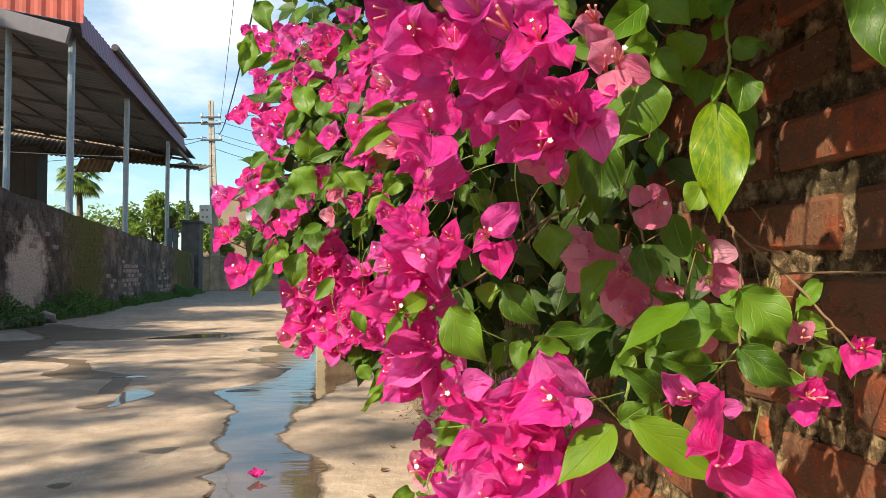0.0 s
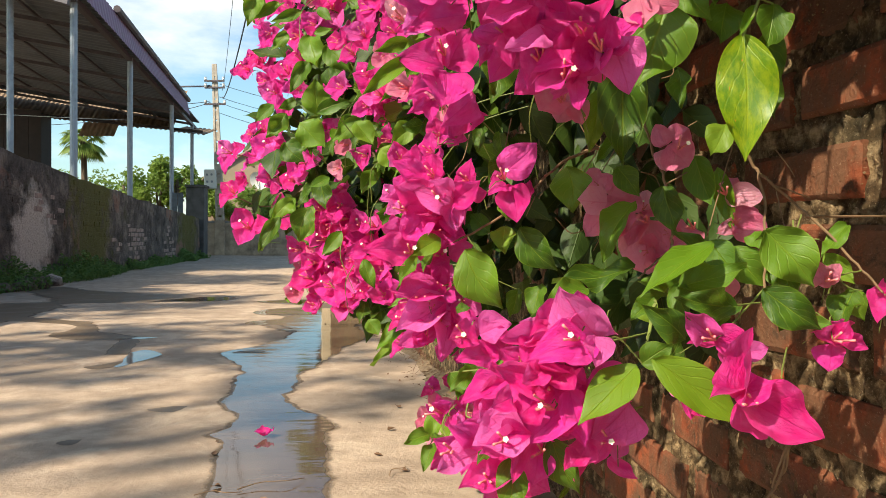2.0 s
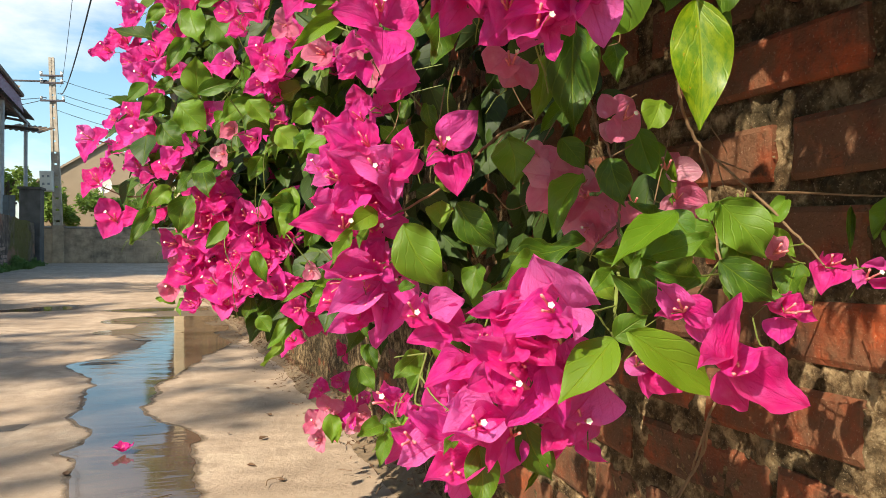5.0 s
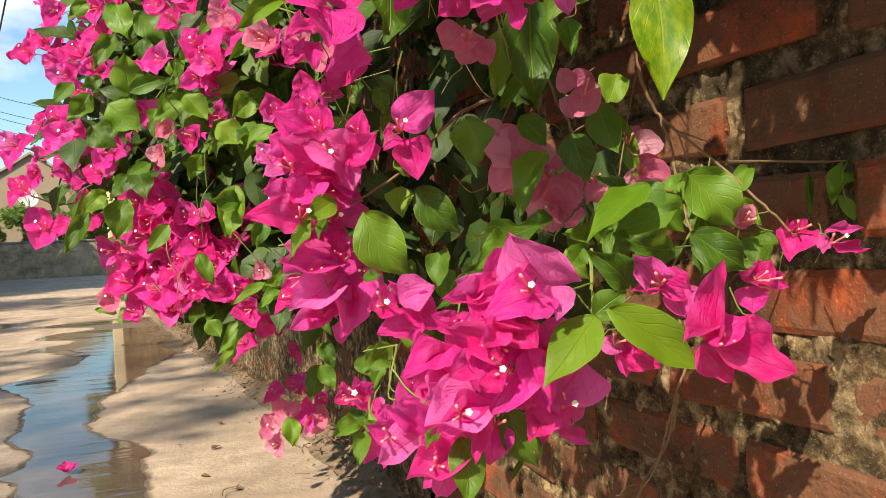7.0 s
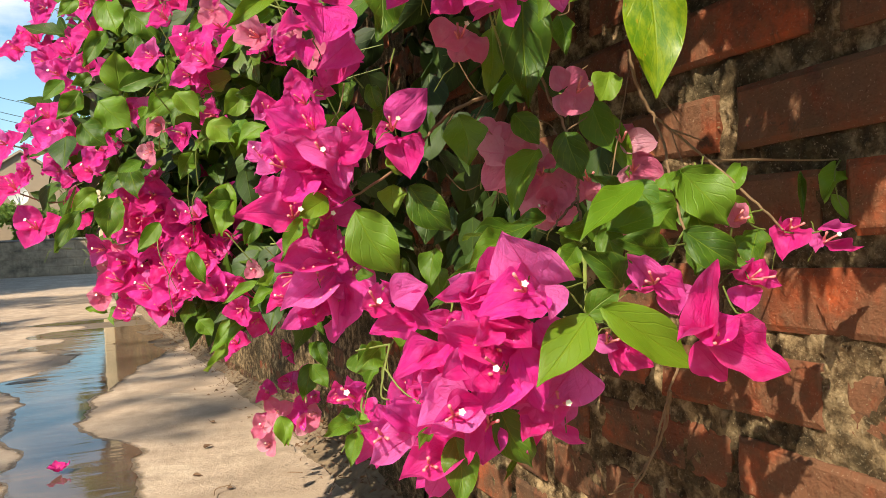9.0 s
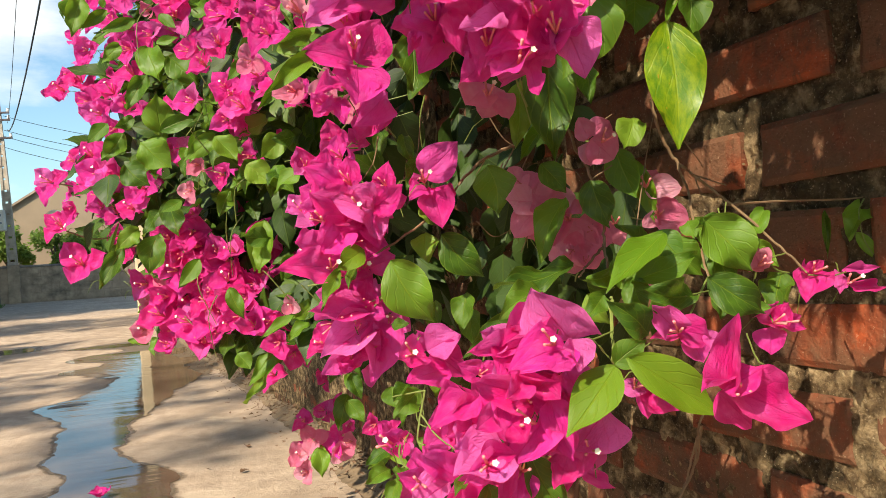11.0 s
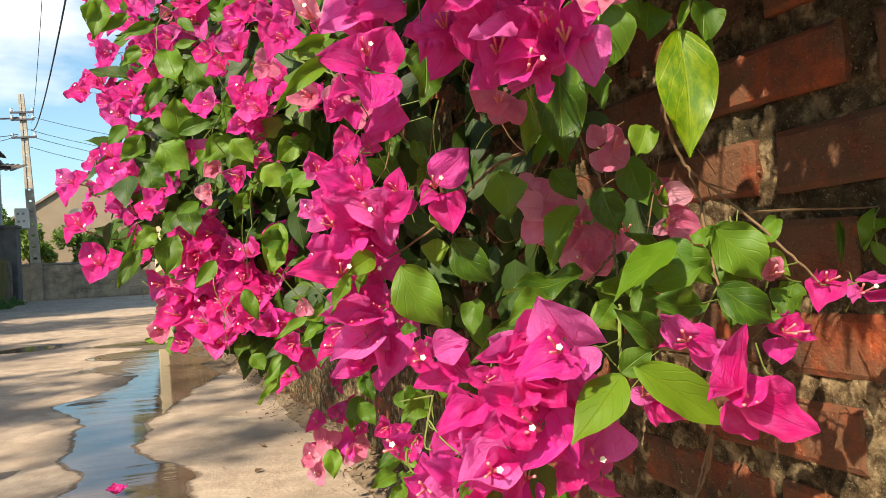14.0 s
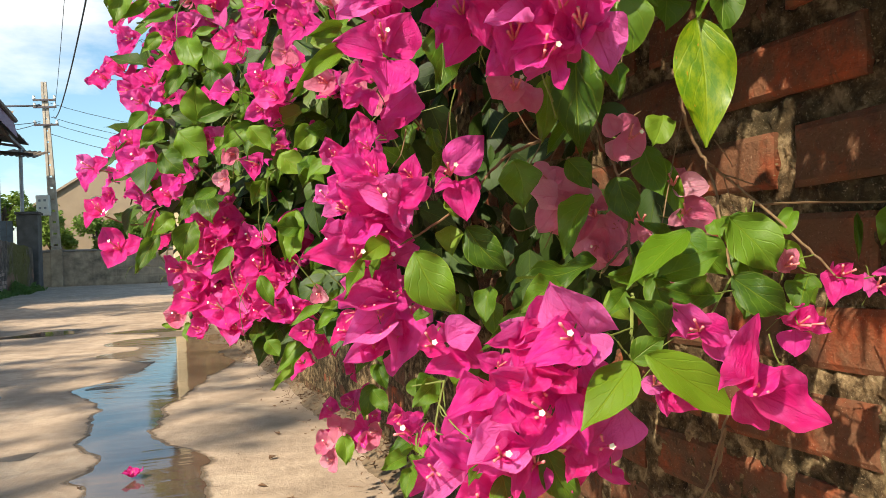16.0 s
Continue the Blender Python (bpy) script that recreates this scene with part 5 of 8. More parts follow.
bract(f, (0.4946, 0.7510, 0.5547), (0.4755, 0.7405, 0.5376), 0.97, (-0.71, -0.60, 0.37))
bract(f, (0.4961, 0.7552, 0.5547), (0.4981, 0.7461, 0.5632), 0.96, (-0.62, -0.77, 0.19))
bract(f, (0.4961, 0.7574, 0.5563), (0.4789, 0.7481, 0.5541), 0.38, (-0.81, -0.56, 0.16))
f = bloom((0.5252, 0.7540, 0.5449))
bract(f, (0.5215, 0.7540, 0.5541), (0.5413, 0.7421, 0.5546), 0.35, (-0.62, -0.73, 0.31))
bract(f, (0.5287, 0.7562, 0.5436), (0.5560, 0.7508, 0.5400), 0.39, (-0.58, -0.74, 0.35))
bract(f, (0.5297, 0.7604, 0.5513), (0.5145, 0.7502, 0.5367), 0.49, (-0.78, -0.60, 0.14))
f = bloom((0.3715, 0.8090, 0.6512), pale=True)
bract(f, (0.3638, 0.8090, 0.6547), (0.3770, 0.8035, 0.6392), 1.28, (-0.50, -0.85, 0.17))
bract(f, (0.3639, 0.8132, 0.6555), (0.3533, 0.8061, 0.6684), 0.88, (-0.47, -0.88, -0.01))
bract(f, (0.3651, 0.8154, 0.6530), (0.3627, 0.8098, 0.6366), 0.92, (-0.45, -0.88, -0.15))
bract(f, (0.3719, 0.8196, 0.6585), (0.3804, 0.8107, 0.6676), 1.37, (-0.33, -0.94, -0.12))
f = bloom((0.3286, 0.8320, 0.6014), pale=True)
bract(f, (0.3279, 0.8320, 0.6143), (0.3011, 0.8227, 0.6157), 0.83, (-0.52, -0.85, 0.11))
bract(f, (0.3321, 0.8362, 0.6201), (0.3363, 0.8307, 0.6342), 1.52, (-0.46, -0.87, 0.16))
bract(f, (0.3333, 0.8344, 0.6115), (0.3114, 0.8287, 0.5913), 0.78, (-0.52, -0.85, -0.07))
bract(f, (0.3365, 0.8406, 0.6107), (0.3297, 0.8353, 0.5877), 0.75, (-0.39, -0.90, 0.20))
bract(f, (0.3381, 0.8448, 0.6173), (0.3496, 0.8366, 0.6280), 1.10, (-0.49, -0.87, -0.04))
f = bloom((0.3664, 0.8490, 0.6003), pale=True)
bract(f, (0.3630, 0.8490, 0.6027), (0.3645, 0.8431, 0.5618), 1.04, (-0.32, -0.95, 0.06))
bract(f, (0.3656, 0.8532, 0.6079), (0.3484, 0.8437, 0.5844), 0.59, (-0.58, -0.81, -0.08))
bract(f, (0.3780, 0.8574, 0.5911), (0.3837, 0.8533, 0.5642), 0.92, (-0.58, -0.81, 0.06))
f = bloom((0.3983, 0.8390, 0.5957), pale=True)
bract(f, (0.3993, 0.8390, 0.5963), (0.3768, 0.8308, 0.5845), 0.75, (-0.50, -0.85, 0.17))
bract(f, (0.4001, 0.8432, 0.5954), (0.3969, 0.8322, 0.5810), 0.83, (-0.43, -0.89, 0.17))
f = bloom((0.4131, 0.8190, 0.6207), pale=True)
bract(f, (0.4120, 0.8190, 0.6183), (0.4361, 0.8086, 0.6202), 0.75, (-0.55, -0.79, 0.28))
bract(f, (0.4186, 0.8252, 0.6239), (0.4194, 0.8139, 0.6341), 0.98, (-0.44, -0.90, -0.01))
f = bloom((0.4197, 0.8160, 0.6001), pale=True)
bract(f, (0.4156, 0.8160, 0.6000), (0.4378, 0.8051, 0.5933), 0.99, (-0.52, -0.82, 0.24))
bract(f, (0.4284, 0.8202, 0.6034), (0.4229, 0.8160, 0.6141), 1.73, (-0.55, -0.79, 0.27))
bract(f, (0.4215, 0.8204, 0.5976), (0.4042, 0.8129, 0.5940), 0.67, (-0.45, -0.88, 0.17))
f = bloom((0.4019, 0.8040, 0.5634), pale=True)
bract(f, (0.4043, 0.8040, 0.5647), (0.4096, 0.7998, 0.5476), 1.04, (-0.72, -0.69, 0.06))
bract(f, (0.4026, 0.8082, 0.5622), (0.3882, 0.7964, 0.5501), 0.73, (-0.52, -0.83, 0.19))
f = bloom((0.3471, 0.7490, 0.4955))
bract(f, (0.3579, 0.7590, 0.4928), (0.3778, 0.7481, 0.4787), 0.79, (-0.62, -0.78, 0.13))
bract(f, (0.3629, 0.7632, 0.4919), (0.3587, 0.7556, 0.4729), 0.70, (-0.41, -0.90, 0.15))
bract(f, (0.3470, 0.7634, 0.4951), (0.3593, 0.7555, 0.4897), 0.81, (-0.61, -0.76, 0.22))
f = bloom((0.2088, 0.8380, 0.6118))
bract(f, (0.2151, 0.8320, 0.6121), (0.1877, 0.8273, 0.6223), 0.94, (-0.37, -0.89, 0.28))
bract(f, (0.2114, 0.8342, 0.6124), (0.2321, 0.8239, 0.6278), 0.75, (-0.02, -1.00, 0.06))
bract(f, (0.2145, 0.8384, 0.6163), (0.2184, 0.8342, 0.5928), 0.80, (0.05, -0.99, -0.10))
bract(f, (0.2131, 0.8446, 0.6065), (0.2179, 0.8371, 0.5885), 0.93, (-0.19, -0.98, 0.07))
bract(f, (0.2315, 0.8528, 0.6181), (0.2426, 0.8485, 0.6220), 1.10, (-0.10, -0.99, 0.03))
f = bloom((0.1840, 0.8380, 0.6060))
bract(f, (0.2003, 0.8380, 0.6128), (0.1725, 0.8291, 0.6261), 0.92, (-0.36, -0.93, -0.12))
bract(f, (0.1962, 0.8442, 0.6296), (0.1718, 0.8400, 0.6422), 0.69, (-0.12, -0.98, 0.15))
bract(f, (0.1989, 0.8424, 0.6049), (0.1769, 0.8362, 0.5855), 0.87, (-0.21, -0.96, 0.17))
bract(f, (0.1823, 0.8466, 0.5929), (0.1633, 0.8385, 0.5947), 0.92, (-0.46, -0.87, 0.17))
bract(f, (0.1805, 0.8528, 0.6180), (0.1682, 0.8418, 0.6167), 0.69, (-0.39, -0.92, 0.11))
bract(f, (0.2040, 0.8590, 0.6322), (0.1972, 0.8504, 0.6450), 1.07, (-0.14, -0.98, -0.14))
f = bloom((0.1861, 0.8380, 0.5765))
bract(f, (0.1864, 0.8360, 0.5771), (0.1525, 0.8254, 0.5802), 0.70, (-0.18, -0.97, 0.16))
bract(f, (0.1891, 0.8442, 0.5759), (0.1916, 0.8326, 0.5856), 1.14, (-0.39, -0.91, 0.14))
bract(f, (0.1927, 0.8504, 0.5867), (0.2125, 0.8457, 0.5717), 1.05, (-0.34, -0.93, 0.16))
f = bloom((0.1959, 0.8420, 0.5442))
bract(f, (0.2101, 0.8380, 0.5477), (0.1672, 0.8284, 0.5508), 0.44, (-0.24, -0.89, 0.38))
bract(f, (0.2108, 0.8422, 0.5405), (0.1752, 0.8338, 0.5228), 0.70, (-0.45, -0.87, 0.19))
bract(f, (0.2136, 0.8504, 0.5531), (0.1912, 0.8431, 0.5661), 0.70, (-0.26, -0.93, 0.25))
bract(f, (0.2187, 0.8586, 0.5536), (0.2329, 0.8536, 0.5621), 1.06, (-0.26, -0.96, 0.07))
f = bloom((0.2104, 0.8460, 0.5255))
bract(f, (0.2155, 0.8460, 0.5402), (0.2070, 0.8357, 0.5025), 0.74, (0.10, -0.99, 0.04))
bract(f, (0.2209, 0.8502, 0.5361), (0.2269, 0.8436, 0.5155), 0.88, (0.08, -0.99, 0.14))
bract(f, (0.1997, 0.8524, 0.5205), (0.1777, 0.8466, 0.5096), 0.71, (-0.10, -0.99, 0.03))
bract(f, (0.2148, 0.8586, 0.5098), (0.2096, 0.8469, 0.4969), 0.80, (-0.21, -0.91, 0.35))
f = bloom((0.2076, 0.8540, 0.5782))
bract(f, (0.2010, 0.8540, 0.5939), (0.2278, 0.8452, 0.5874), 0.93, (-0.08, -1.00, 0.05))
bract(f, (0.2154, 0.8562, 0.5756), (0.2332, 0.8515, 0.5822), 1.16, (-0.37, -0.90, 0.22))
bract(f, (0.2080, 0.8584, 0.5650), (0.2117, 0.8465, 0.5504), 1.42, (-0.35, -0.93, 0.13))
f = bloom((0.2549, 0.8460, 0.6309))
bract(f, (0.2532, 0.8460, 0.6356), (0.2765, 0.8358, 0.6574), 0.87, (-0.22, -0.98, 0.04))
bract(f, (0.2597, 0.8482, 0.6272), (0.2633, 0.8381, 0.5989), 0.89, (-0.31, -0.95, -0.10))
bract(f, (0.2582, 0.8484, 0.6272), (0.2424, 0.8396, 0.6223), 0.94, (-0.58, -0.77, 0.25))
bract(f, (0.2536, 0.8546, 0.6332), (0.2474, 0.8467, 0.6382), 1.16, (-0.36, -0.92, -0.13))
bract(f, (0.2746, 0.8568, 0.6300), (0.2760, 0.8463, 0.6174), 0.69, (-0.52, -0.83, -0.19))
f = bloom((0.2013, 0.7720, 0.4768))
bract(f, (0.2045, 0.7720, 0.4780), (0.1935, 0.7651, 0.4858), 0.86, (-0.14, -0.96, 0.23))
bract(f, (0.2066, 0.7742, 0.4749), (0.2061, 0.7665, 0.4684), 1.14, (-0.44, -0.86, 0.25))
bract(f, (0.2046, 0.7784, 0.4737), (0.1897, 0.7669, 0.4847), 0.57, (-0.12, -0.98, 0.17))
bract(f, (0.2043, 0.7826, 0.4762), (0.1977, 0.7710, 0.4880), 0.57, (-0.28, -0.94, 0.18))
bract(f, (0.2110, 0.7838, 0.4720), (0.2125, 0.7769, 0.4668), 1.07, (-0.09, -0.98, 0.20))
f = bloom((0.2091, 0.8360, 0.7169))
bract(f, (0.2087, 0.8360, 0.7091), (0.1753, 0.8259, 0.7152), 0.83, (-0.24, -0.94, 0.24))
bract(f, (0.2113, 0.8402, 0.7095), (0.2253, 0.8302, 0.7363), 1.08, (0.12, -0.99, -0.10))
bract(f, (0.2098, 0.8364, 0.7056), (0.2057, 0.8268, 0.6793), 1.40, (-0.05, -0.99, -0.12))
f = bloom((0.2084, 0.8420, 0.7580))
bract(f, (0.2127, 0.8420, 0.7571), (0.1780, 0.8379, 0.7352), 0.75, (-0.34, -0.93, -0.15))
bract(f, (0.2175, 0.8482, 0.7621), (0.2190, 0.8409, 0.7373), 1.09, (-0.15, -0.94, -0.31))
bract(f, (0.1987, 0.8504, 0.7598), (0.1867, 0.8463, 0.7615), 1.84, (-0.15, -0.99, 0.05))
f = bloom((0.2094, 0.8460, 0.6913))
bract(f, (0.2336, 0.8460, 0.6925), (0.2082, 0.8381, 0.6682), 0.69, (-0.01, -0.96, -0.29))
bract(f, (0.2005, 0.8482, 0.6864), (0.2003, 0.8388, 0.6712), 0.74, (-0.09, -0.97, -0.24))
bract(f, (0.2022, 0.8524, 0.6865), (0.1847, 0.8428, 0.6785), 0.53, (-0.25, -0.96, -0.09))
bract(f, (0.2045, 0.8526, 0.7002), (0.1838, 0.8422, 0.6908), 0.72, (-0.38, -0.92, 0.12))
f = bloom((0.2403, 0.7690, 0.7155))
bract(f, (0.2473, 0.7690, 0.7152), (0.2152, 0.7585, 0.7145), 0.86, (-0.31, -0.95, 0.01))
bract(f, (0.2465, 0.7732, 0.7123), (0.2286, 0.7675, 0.6878), 0.81, (-0.40, -0.90, -0.19))
bract(f, (0.2268, 0.7714, 0.7077), (0.2215, 0.7631, 0.6949), 0.56, (-0.23, -0.93, -0.28))
bract(f, (0.2441, 0.7796, 0.7181), (0.2577, 0.7703, 0.7019), 1.17, (-0.33, -0.87, -0.36))
bract(f, (0.2656, 0.7758, 0.7391), (0.2327, 0.7716, 0.7252), 0.75, (-0.46, -0.88, -0.09))
bract(f, (0.2529, 0.7840, 0.7308), (0.2353, 0.7778, 0.7420), 1.06, (-0.51, -0.86, -0.07))
f = bloom((0.2662, 0.6960, 0.6984))
bract(f, (0.2503, 0.6960, 0.6942), (0.2213, 0.6878, 0.6881), 0.41, (-0.38, -0.85, 0.35))
bract(f, (0.2693, 0.6982, 0.6957), (0.2394, 0.6885, 0.7026), 0.71, (-0.59, -0.80, -0.16))
bract(f, (0.2731, 0.7024, 0.7018), (0.2556, 0.6922, 0.7148), 0.82, (-0.48, -0.86, -0.18))
bract(f, (0.2747, 0.7006, 0.6943), (0.2599, 0.6934, 0.6727), 0.83, (-0.38, -0.91, -0.19))
f = bloom((0.2573, 0.7000, 0.6748))
bract(f, (0.2732, 0.7000, 0.6906), (0.2404, 0.6910, 0.6813), 0.76, (-0.59, -0.81, 0.01))
bract(f, (0.2642, 0.7022, 0.6828), (0.2410, 0.6974, 0.6645), 0.77, (-0.70, -0.69, 0.21))
bract(f, (0.2646, 0.7024, 0.6776), (0.2636, 0.6920, 0.6575), 0.61, (-0.12, -0.99, -0.04))
bract(f, (0.2722, 0.7126, 0.6887), (0.2526, 0.7040, 0.6713), 0.81, (-0.34, -0.91, -0.25))
f = bloom((0.2488, 0.7160, 0.6869))
bract(f, (0.2507, 0.7160, 0.6947), (0.2382, 0.7043, 0.6710), 0.76, (-0.51, -0.85, -0.12))
bract(f, (0.2492, 0.7262, 0.6829), (0.2341, 0.7217, 0.6698), 0.92, (-0.54, -0.79, -0.28))
bract(f, (0.2573, 0.7304, 0.6897), (0.2398, 0.7202, 0.6865), 1.12, (-0.28, -0.94, -0.19))
f = bloom((0.2753, 0.6920, 0.6891))
bract(f, (0.2816, 0.6980, 0.6974), (0.2912, 0.6916, 0.6674), 0.92, (-0.21, -0.97, -0.09))
bract(f, (0.2766, 0.6942, 0.6909), (0.2761, 0.6830, 0.7084), 0.76, (-0.14, -0.97, -0.20))
bract(f, (0.2768, 0.6984, 0.6944), (0.2709, 0.6907, 0.6795), 0.61, (-0.21, -0.92, -0.32))
bract(f, (0.2838, 0.6966, 0.6930), (0.2844, 0.6870, 0.6847), 1.13, (-0.21, -0.91, 0.35))
f = bloom((0.2865, 0.8040, 0.6803), pale=True)
bract(f, (0.2857, 0.8040, 0.6883), (0.2677, 0.7990, 0.6729), 1.13, (-0.48, -0.88, -0.04))
bract(f, (0.2953, 0.8082, 0.6849), (0.2976, 0.7979, 0.6665), 0.82, (-0.20, -0.97, 0.10))
bract(f, (0.2966, 0.8124, 0.6888), (0.2833, 0.8076, 0.6681), 0.93, (-0.30, -0.94, -0.17))
f = bloom((0.3045, 0.7240, 0.7281))
bract(f, (0.3045, 0.7240, 0.7281), (0.3097, 0.7166, 0.7091), 0.63, (-0.61, -0.71, -0.34))
f = bloom((0.1881, 0.7040, 0.7368))
bract(f, (0.1888, 0.7040, 0.7349), (0.1609, 0.6966, 0.7233), 1.05, (-0.03, -0.86, -0.52))
bract(f, (0.1863, 0.7082, 0.7405), (0.1698, 0.7040, 0.7532), 1.25, (-0.01, -0.89, -0.45))
bract(f, (0.1870, 0.7084, 0.7315), (0.2072, 0.7037, 0.7240), 1.10, (-0.13, -0.97, -0.21))
bract(f, (0.1746, 0.7166, 0.7399), (0.1804, 0.7054, 0.7191), 1.18, (-0.07, -0.99, -0.15))
f = bloom((0.1941, 0.7290, 0.7451))
bract(f, (0.2067, 0.7290, 0.7477), (0.1906, 0.7195, 0.7555), 1.05, (-0.21, -0.98, -0.04))
bract(f, (0.1850, 0.7512, 0.7236), (0.1647, 0.7410, 0.7300), 0.71, (-0.01, -1.00, 0.09))
bract(f, (0.2102, 0.7534, 0.7236), (0.1761, 0.7448, 0.7126), 0.61, (0.01, -0.99, 0.11))
bract(f, (0.2074, 0.7396, 0.7552), (0.2136, 0.7337, 0.7415), 1.08, (-0.07, -0.99, -0.13))
f = bloom((0.2265, 0.6960, 0.7377))
bract(f, (0.2048, 0.6960, 0.7250), (0.2267, 0.6907, 0.7415), 0.90, (-0.25, -0.89, -0.39))
bract(f, (0.2283, 0.6982, 0.7298), (0.2054, 0.6866, 0.7070), 1.00, (-0.47, -0.88, 0.03))
bract(f, (0.2361, 0.6964, 0.7149), (0.2082, 0.6848, 0.6998), 0.57, (-0.25, -0.95, 0.21))
bract(f, (0.2252, 0.7106, 0.7028), (0.2290, 0.7042, 0.6828), 0.65, (-0.07, -0.91, -0.40))
bract(f, (0.2339, 0.7128, 0.7148), (0.2385, 0.7030, 0.6997), 1.33, (-0.31, -0.95, -0.08))
f = bloom((0.2325, 0.6690, 0.7329))
bract(f, (0.2499, 0.6690, 0.7268), (0.2252, 0.6627, 0.7103), 0.76, (-0.60, -0.80, 0.07))
bract(f, (0.2528, 0.6752, 0.7373), (0.2315, 0.6675, 0.7477), 0.98, (-0.05, -1.00, 0.01))
bract(f, (0.2547, 0.6774, 0.7374), (0.2567, 0.6656, 0.7471), 1.10, (-0.31, -0.95, 0.00))
bract(f, (0.2343, 0.6816, 0.7384), (0.2160, 0.6735, 0.7477), 0.94, (-0.41, -0.91, 0.04))
bract(f, (0.2572, 0.6798, 0.7358), (0.2646, 0.6703, 0.7110), 0.67, (0.08, -0.97, -0.22))
bract(f, (0.2619, 0.6860, 0.7335), (0.2506, 0.6819, 0.7153), 0.72, (-0.10, -0.94, -0.33))
f = bloom((0.3063, 0.7090, 0.7274), pale=True)
bract(f, (0.3045, 0.7090, 0.7286), (0.3242, 0.7041, 0.7201), 0.91, (-0.02, -0.97, -0.25))
bract(f, (0.3039, 0.7112, 0.7258), (0.3053, 0.7045, 0.7075), 1.16, (-0.49, -0.81, -0.33))
bract(f, (0.3062, 0.7174, 0.7323), (0.2873, 0.7071, 0.7408), 0.96, (-0.40, -0.88, -0.26))
bract(f, (0.3056, 0.7216, 0.7368), (0.2879, 0.7132, 0.7527), 0.72, (-0.40, -0.92, 0.06))
f = bloom((0.3030, 0.7390, 0.7630), pale=True)
bract(f, (0.3052, 0.7390, 0.7631), (0.2840, 0.7345, 0.7564), 0.67, (-0.35, -0.92, -0.19))
bract(f, (0.3022, 0.7432, 0.7643), (0.2950, 0.7327, 0.7677), 1.03, (-0.44, -0.90, -0.02))
leaf((0.3073, 0.6940, 0.5230), (0.3578, 0.6840, 0.4875), (-0.38, -0.82, 0.42), 0.68, me=YOUNG[1])
leaf((0.2957, 0.6880, 0.5208), (0.2601, 0.6780, 0.4926), (-0.59, -0.73, 0.33), 0.87, me=YOUNG[0])
leaf((0.3052, 0.7040, 0.5186), (0.3192, 0.6940, 0.5311), (-0.42, -0.91, 0.07), 1.30)
leaf((0.3371, 0.7160, 0.5293), (0.3073, 0.7060, 0.5501), (-0.44, -0.89, 0.09), 0.86)
leaf((0.3325, 0.7060, 0.5187), (0.3131, 0.6960, 0.5166), (-0.56, -0.83, 0.09), 0.60)
leaf((0.2530, 0.7040, 0.4789), (0.2686, 0.6980, 0.4465), (-0.35, -0.90, 0.25), 0.86)
leaf((0.2301, 0.7060, 0.4668), (0.2275, 0.6960, 0.4364), (-0.27, -0.87, 0.42), 0.96)
leaf((0.2704, 0.7240, 0.4451), (0.2593, 0.7140, 0.4384), (-0.33, -0.90, 0.28), 0.33)
leaf((0.2744, 0.7560, 0.5448), (0.2367, 0.7460, 0.5244), (-0.27, -0.95, 0.16), 0.61)
leaf((0.2881, 0.7460, 0.5587), (0.2560, 0.7360, 0.5469), (-0.35, -0.83, 0.44), 0.80)
leaf((0.3349, 0.7940, 0.5680), (0.2758, 0.7900, 0.5580), (-0.31, -0.69, 0.66), 0.53)
leaf((0.3568, 0.7260, 0.5871), (0.3043, 0.7060, 0.5588), (-0.69, -0.62, 0.37), 0.57, me=rp.choice(YOUNG))
leaf((0.3619, 0.7390, 0.5882), (0.3723, 0.7290, 0.5695), (-0.36, -0.92, 0.12), 1.38, me=rp.choice(YOUNG))
leaf((0.3377, 0.7320, 0.5600), (0.3766, 0.7220, 0.5726), (-0.72, -0.61, 0.33), 0.88)
leaf((0.3692, 0.7200, 0.5494), (0.3283, 0.7100, 0.5562), (-0.62, -0.75, 0.21), 0.79)
leaf((0.3399, 0.7340, 0.5621), (0.3419, 0.7240, 0.5410), (-0.73, -0.65, 0.22), 1.25)
leaf((0.4015, 0.7460, 0.5948), (0.4293, 0.7360, 0.5598), (-0.64, -0.62, 0.45), 1.27)
leaf((0.4198, 0.7540, 0.5940), (0.3941, 0.7440, 0.5885), (-0.80, -0.60, 0.01), 0.60)
leaf((0.3952, 0.7370, 0.5586), (0.4270, 0.7230, 0.5338), (-0.77, -0.58, 0.29), 0.98)
leaf((0.4673, 0.7520, 0.5572), (0.4498, 0.7420, 0.5329), (-0.84, -0.49, 0.23), 1.15)
leaf((0.4777, 0.7760, 0.5995), (0.4524, 0.7660, 0.5772), (-0.81, -0.57, -0.11), 0.68)
leaf((0.4304, 0.7440, 0.5384), (0.4408, 0.7340, 0.5363), (-0.74, -0.68, -0.00), 1.06, me=rp.choice(YOUNG))
leaf((0.6062, 0.8070, 0.6019), (0.5769, 0.7970, 0.5757), (-0.79, -0.50, 0.36), 0.88)
leaf((0.5933, 0.8040, 0.5801), (0.6040, 0.7940, 0.5560), (-0.79, -0.55, 0.27), 0.63, me=rp.choice(YOUNG))
leaf((0.5705, 0.8120, 0.5992), (0.5601, 0.8020, 0.5607), (-0.65, -0.72, 0.25), 0.27)
leaf((0.6367, 0.8120, 0.6140), (0.6301, 0.8020, 0.6039), (-0.79, -0.60, 0.08), 1.17)
leaf((0.3573, 0.7790, 0.5632), (0.3293, 0.7690, 0.5612), (-0.47, -0.88, -0.03), 0.87)
leaf((0.3870, 0.8160, 0.6484), (0.3961, 0.8060, 0.6128), (-0.73, -0.63, -0.28), 1.15, me=rp.choice(YOUNG))
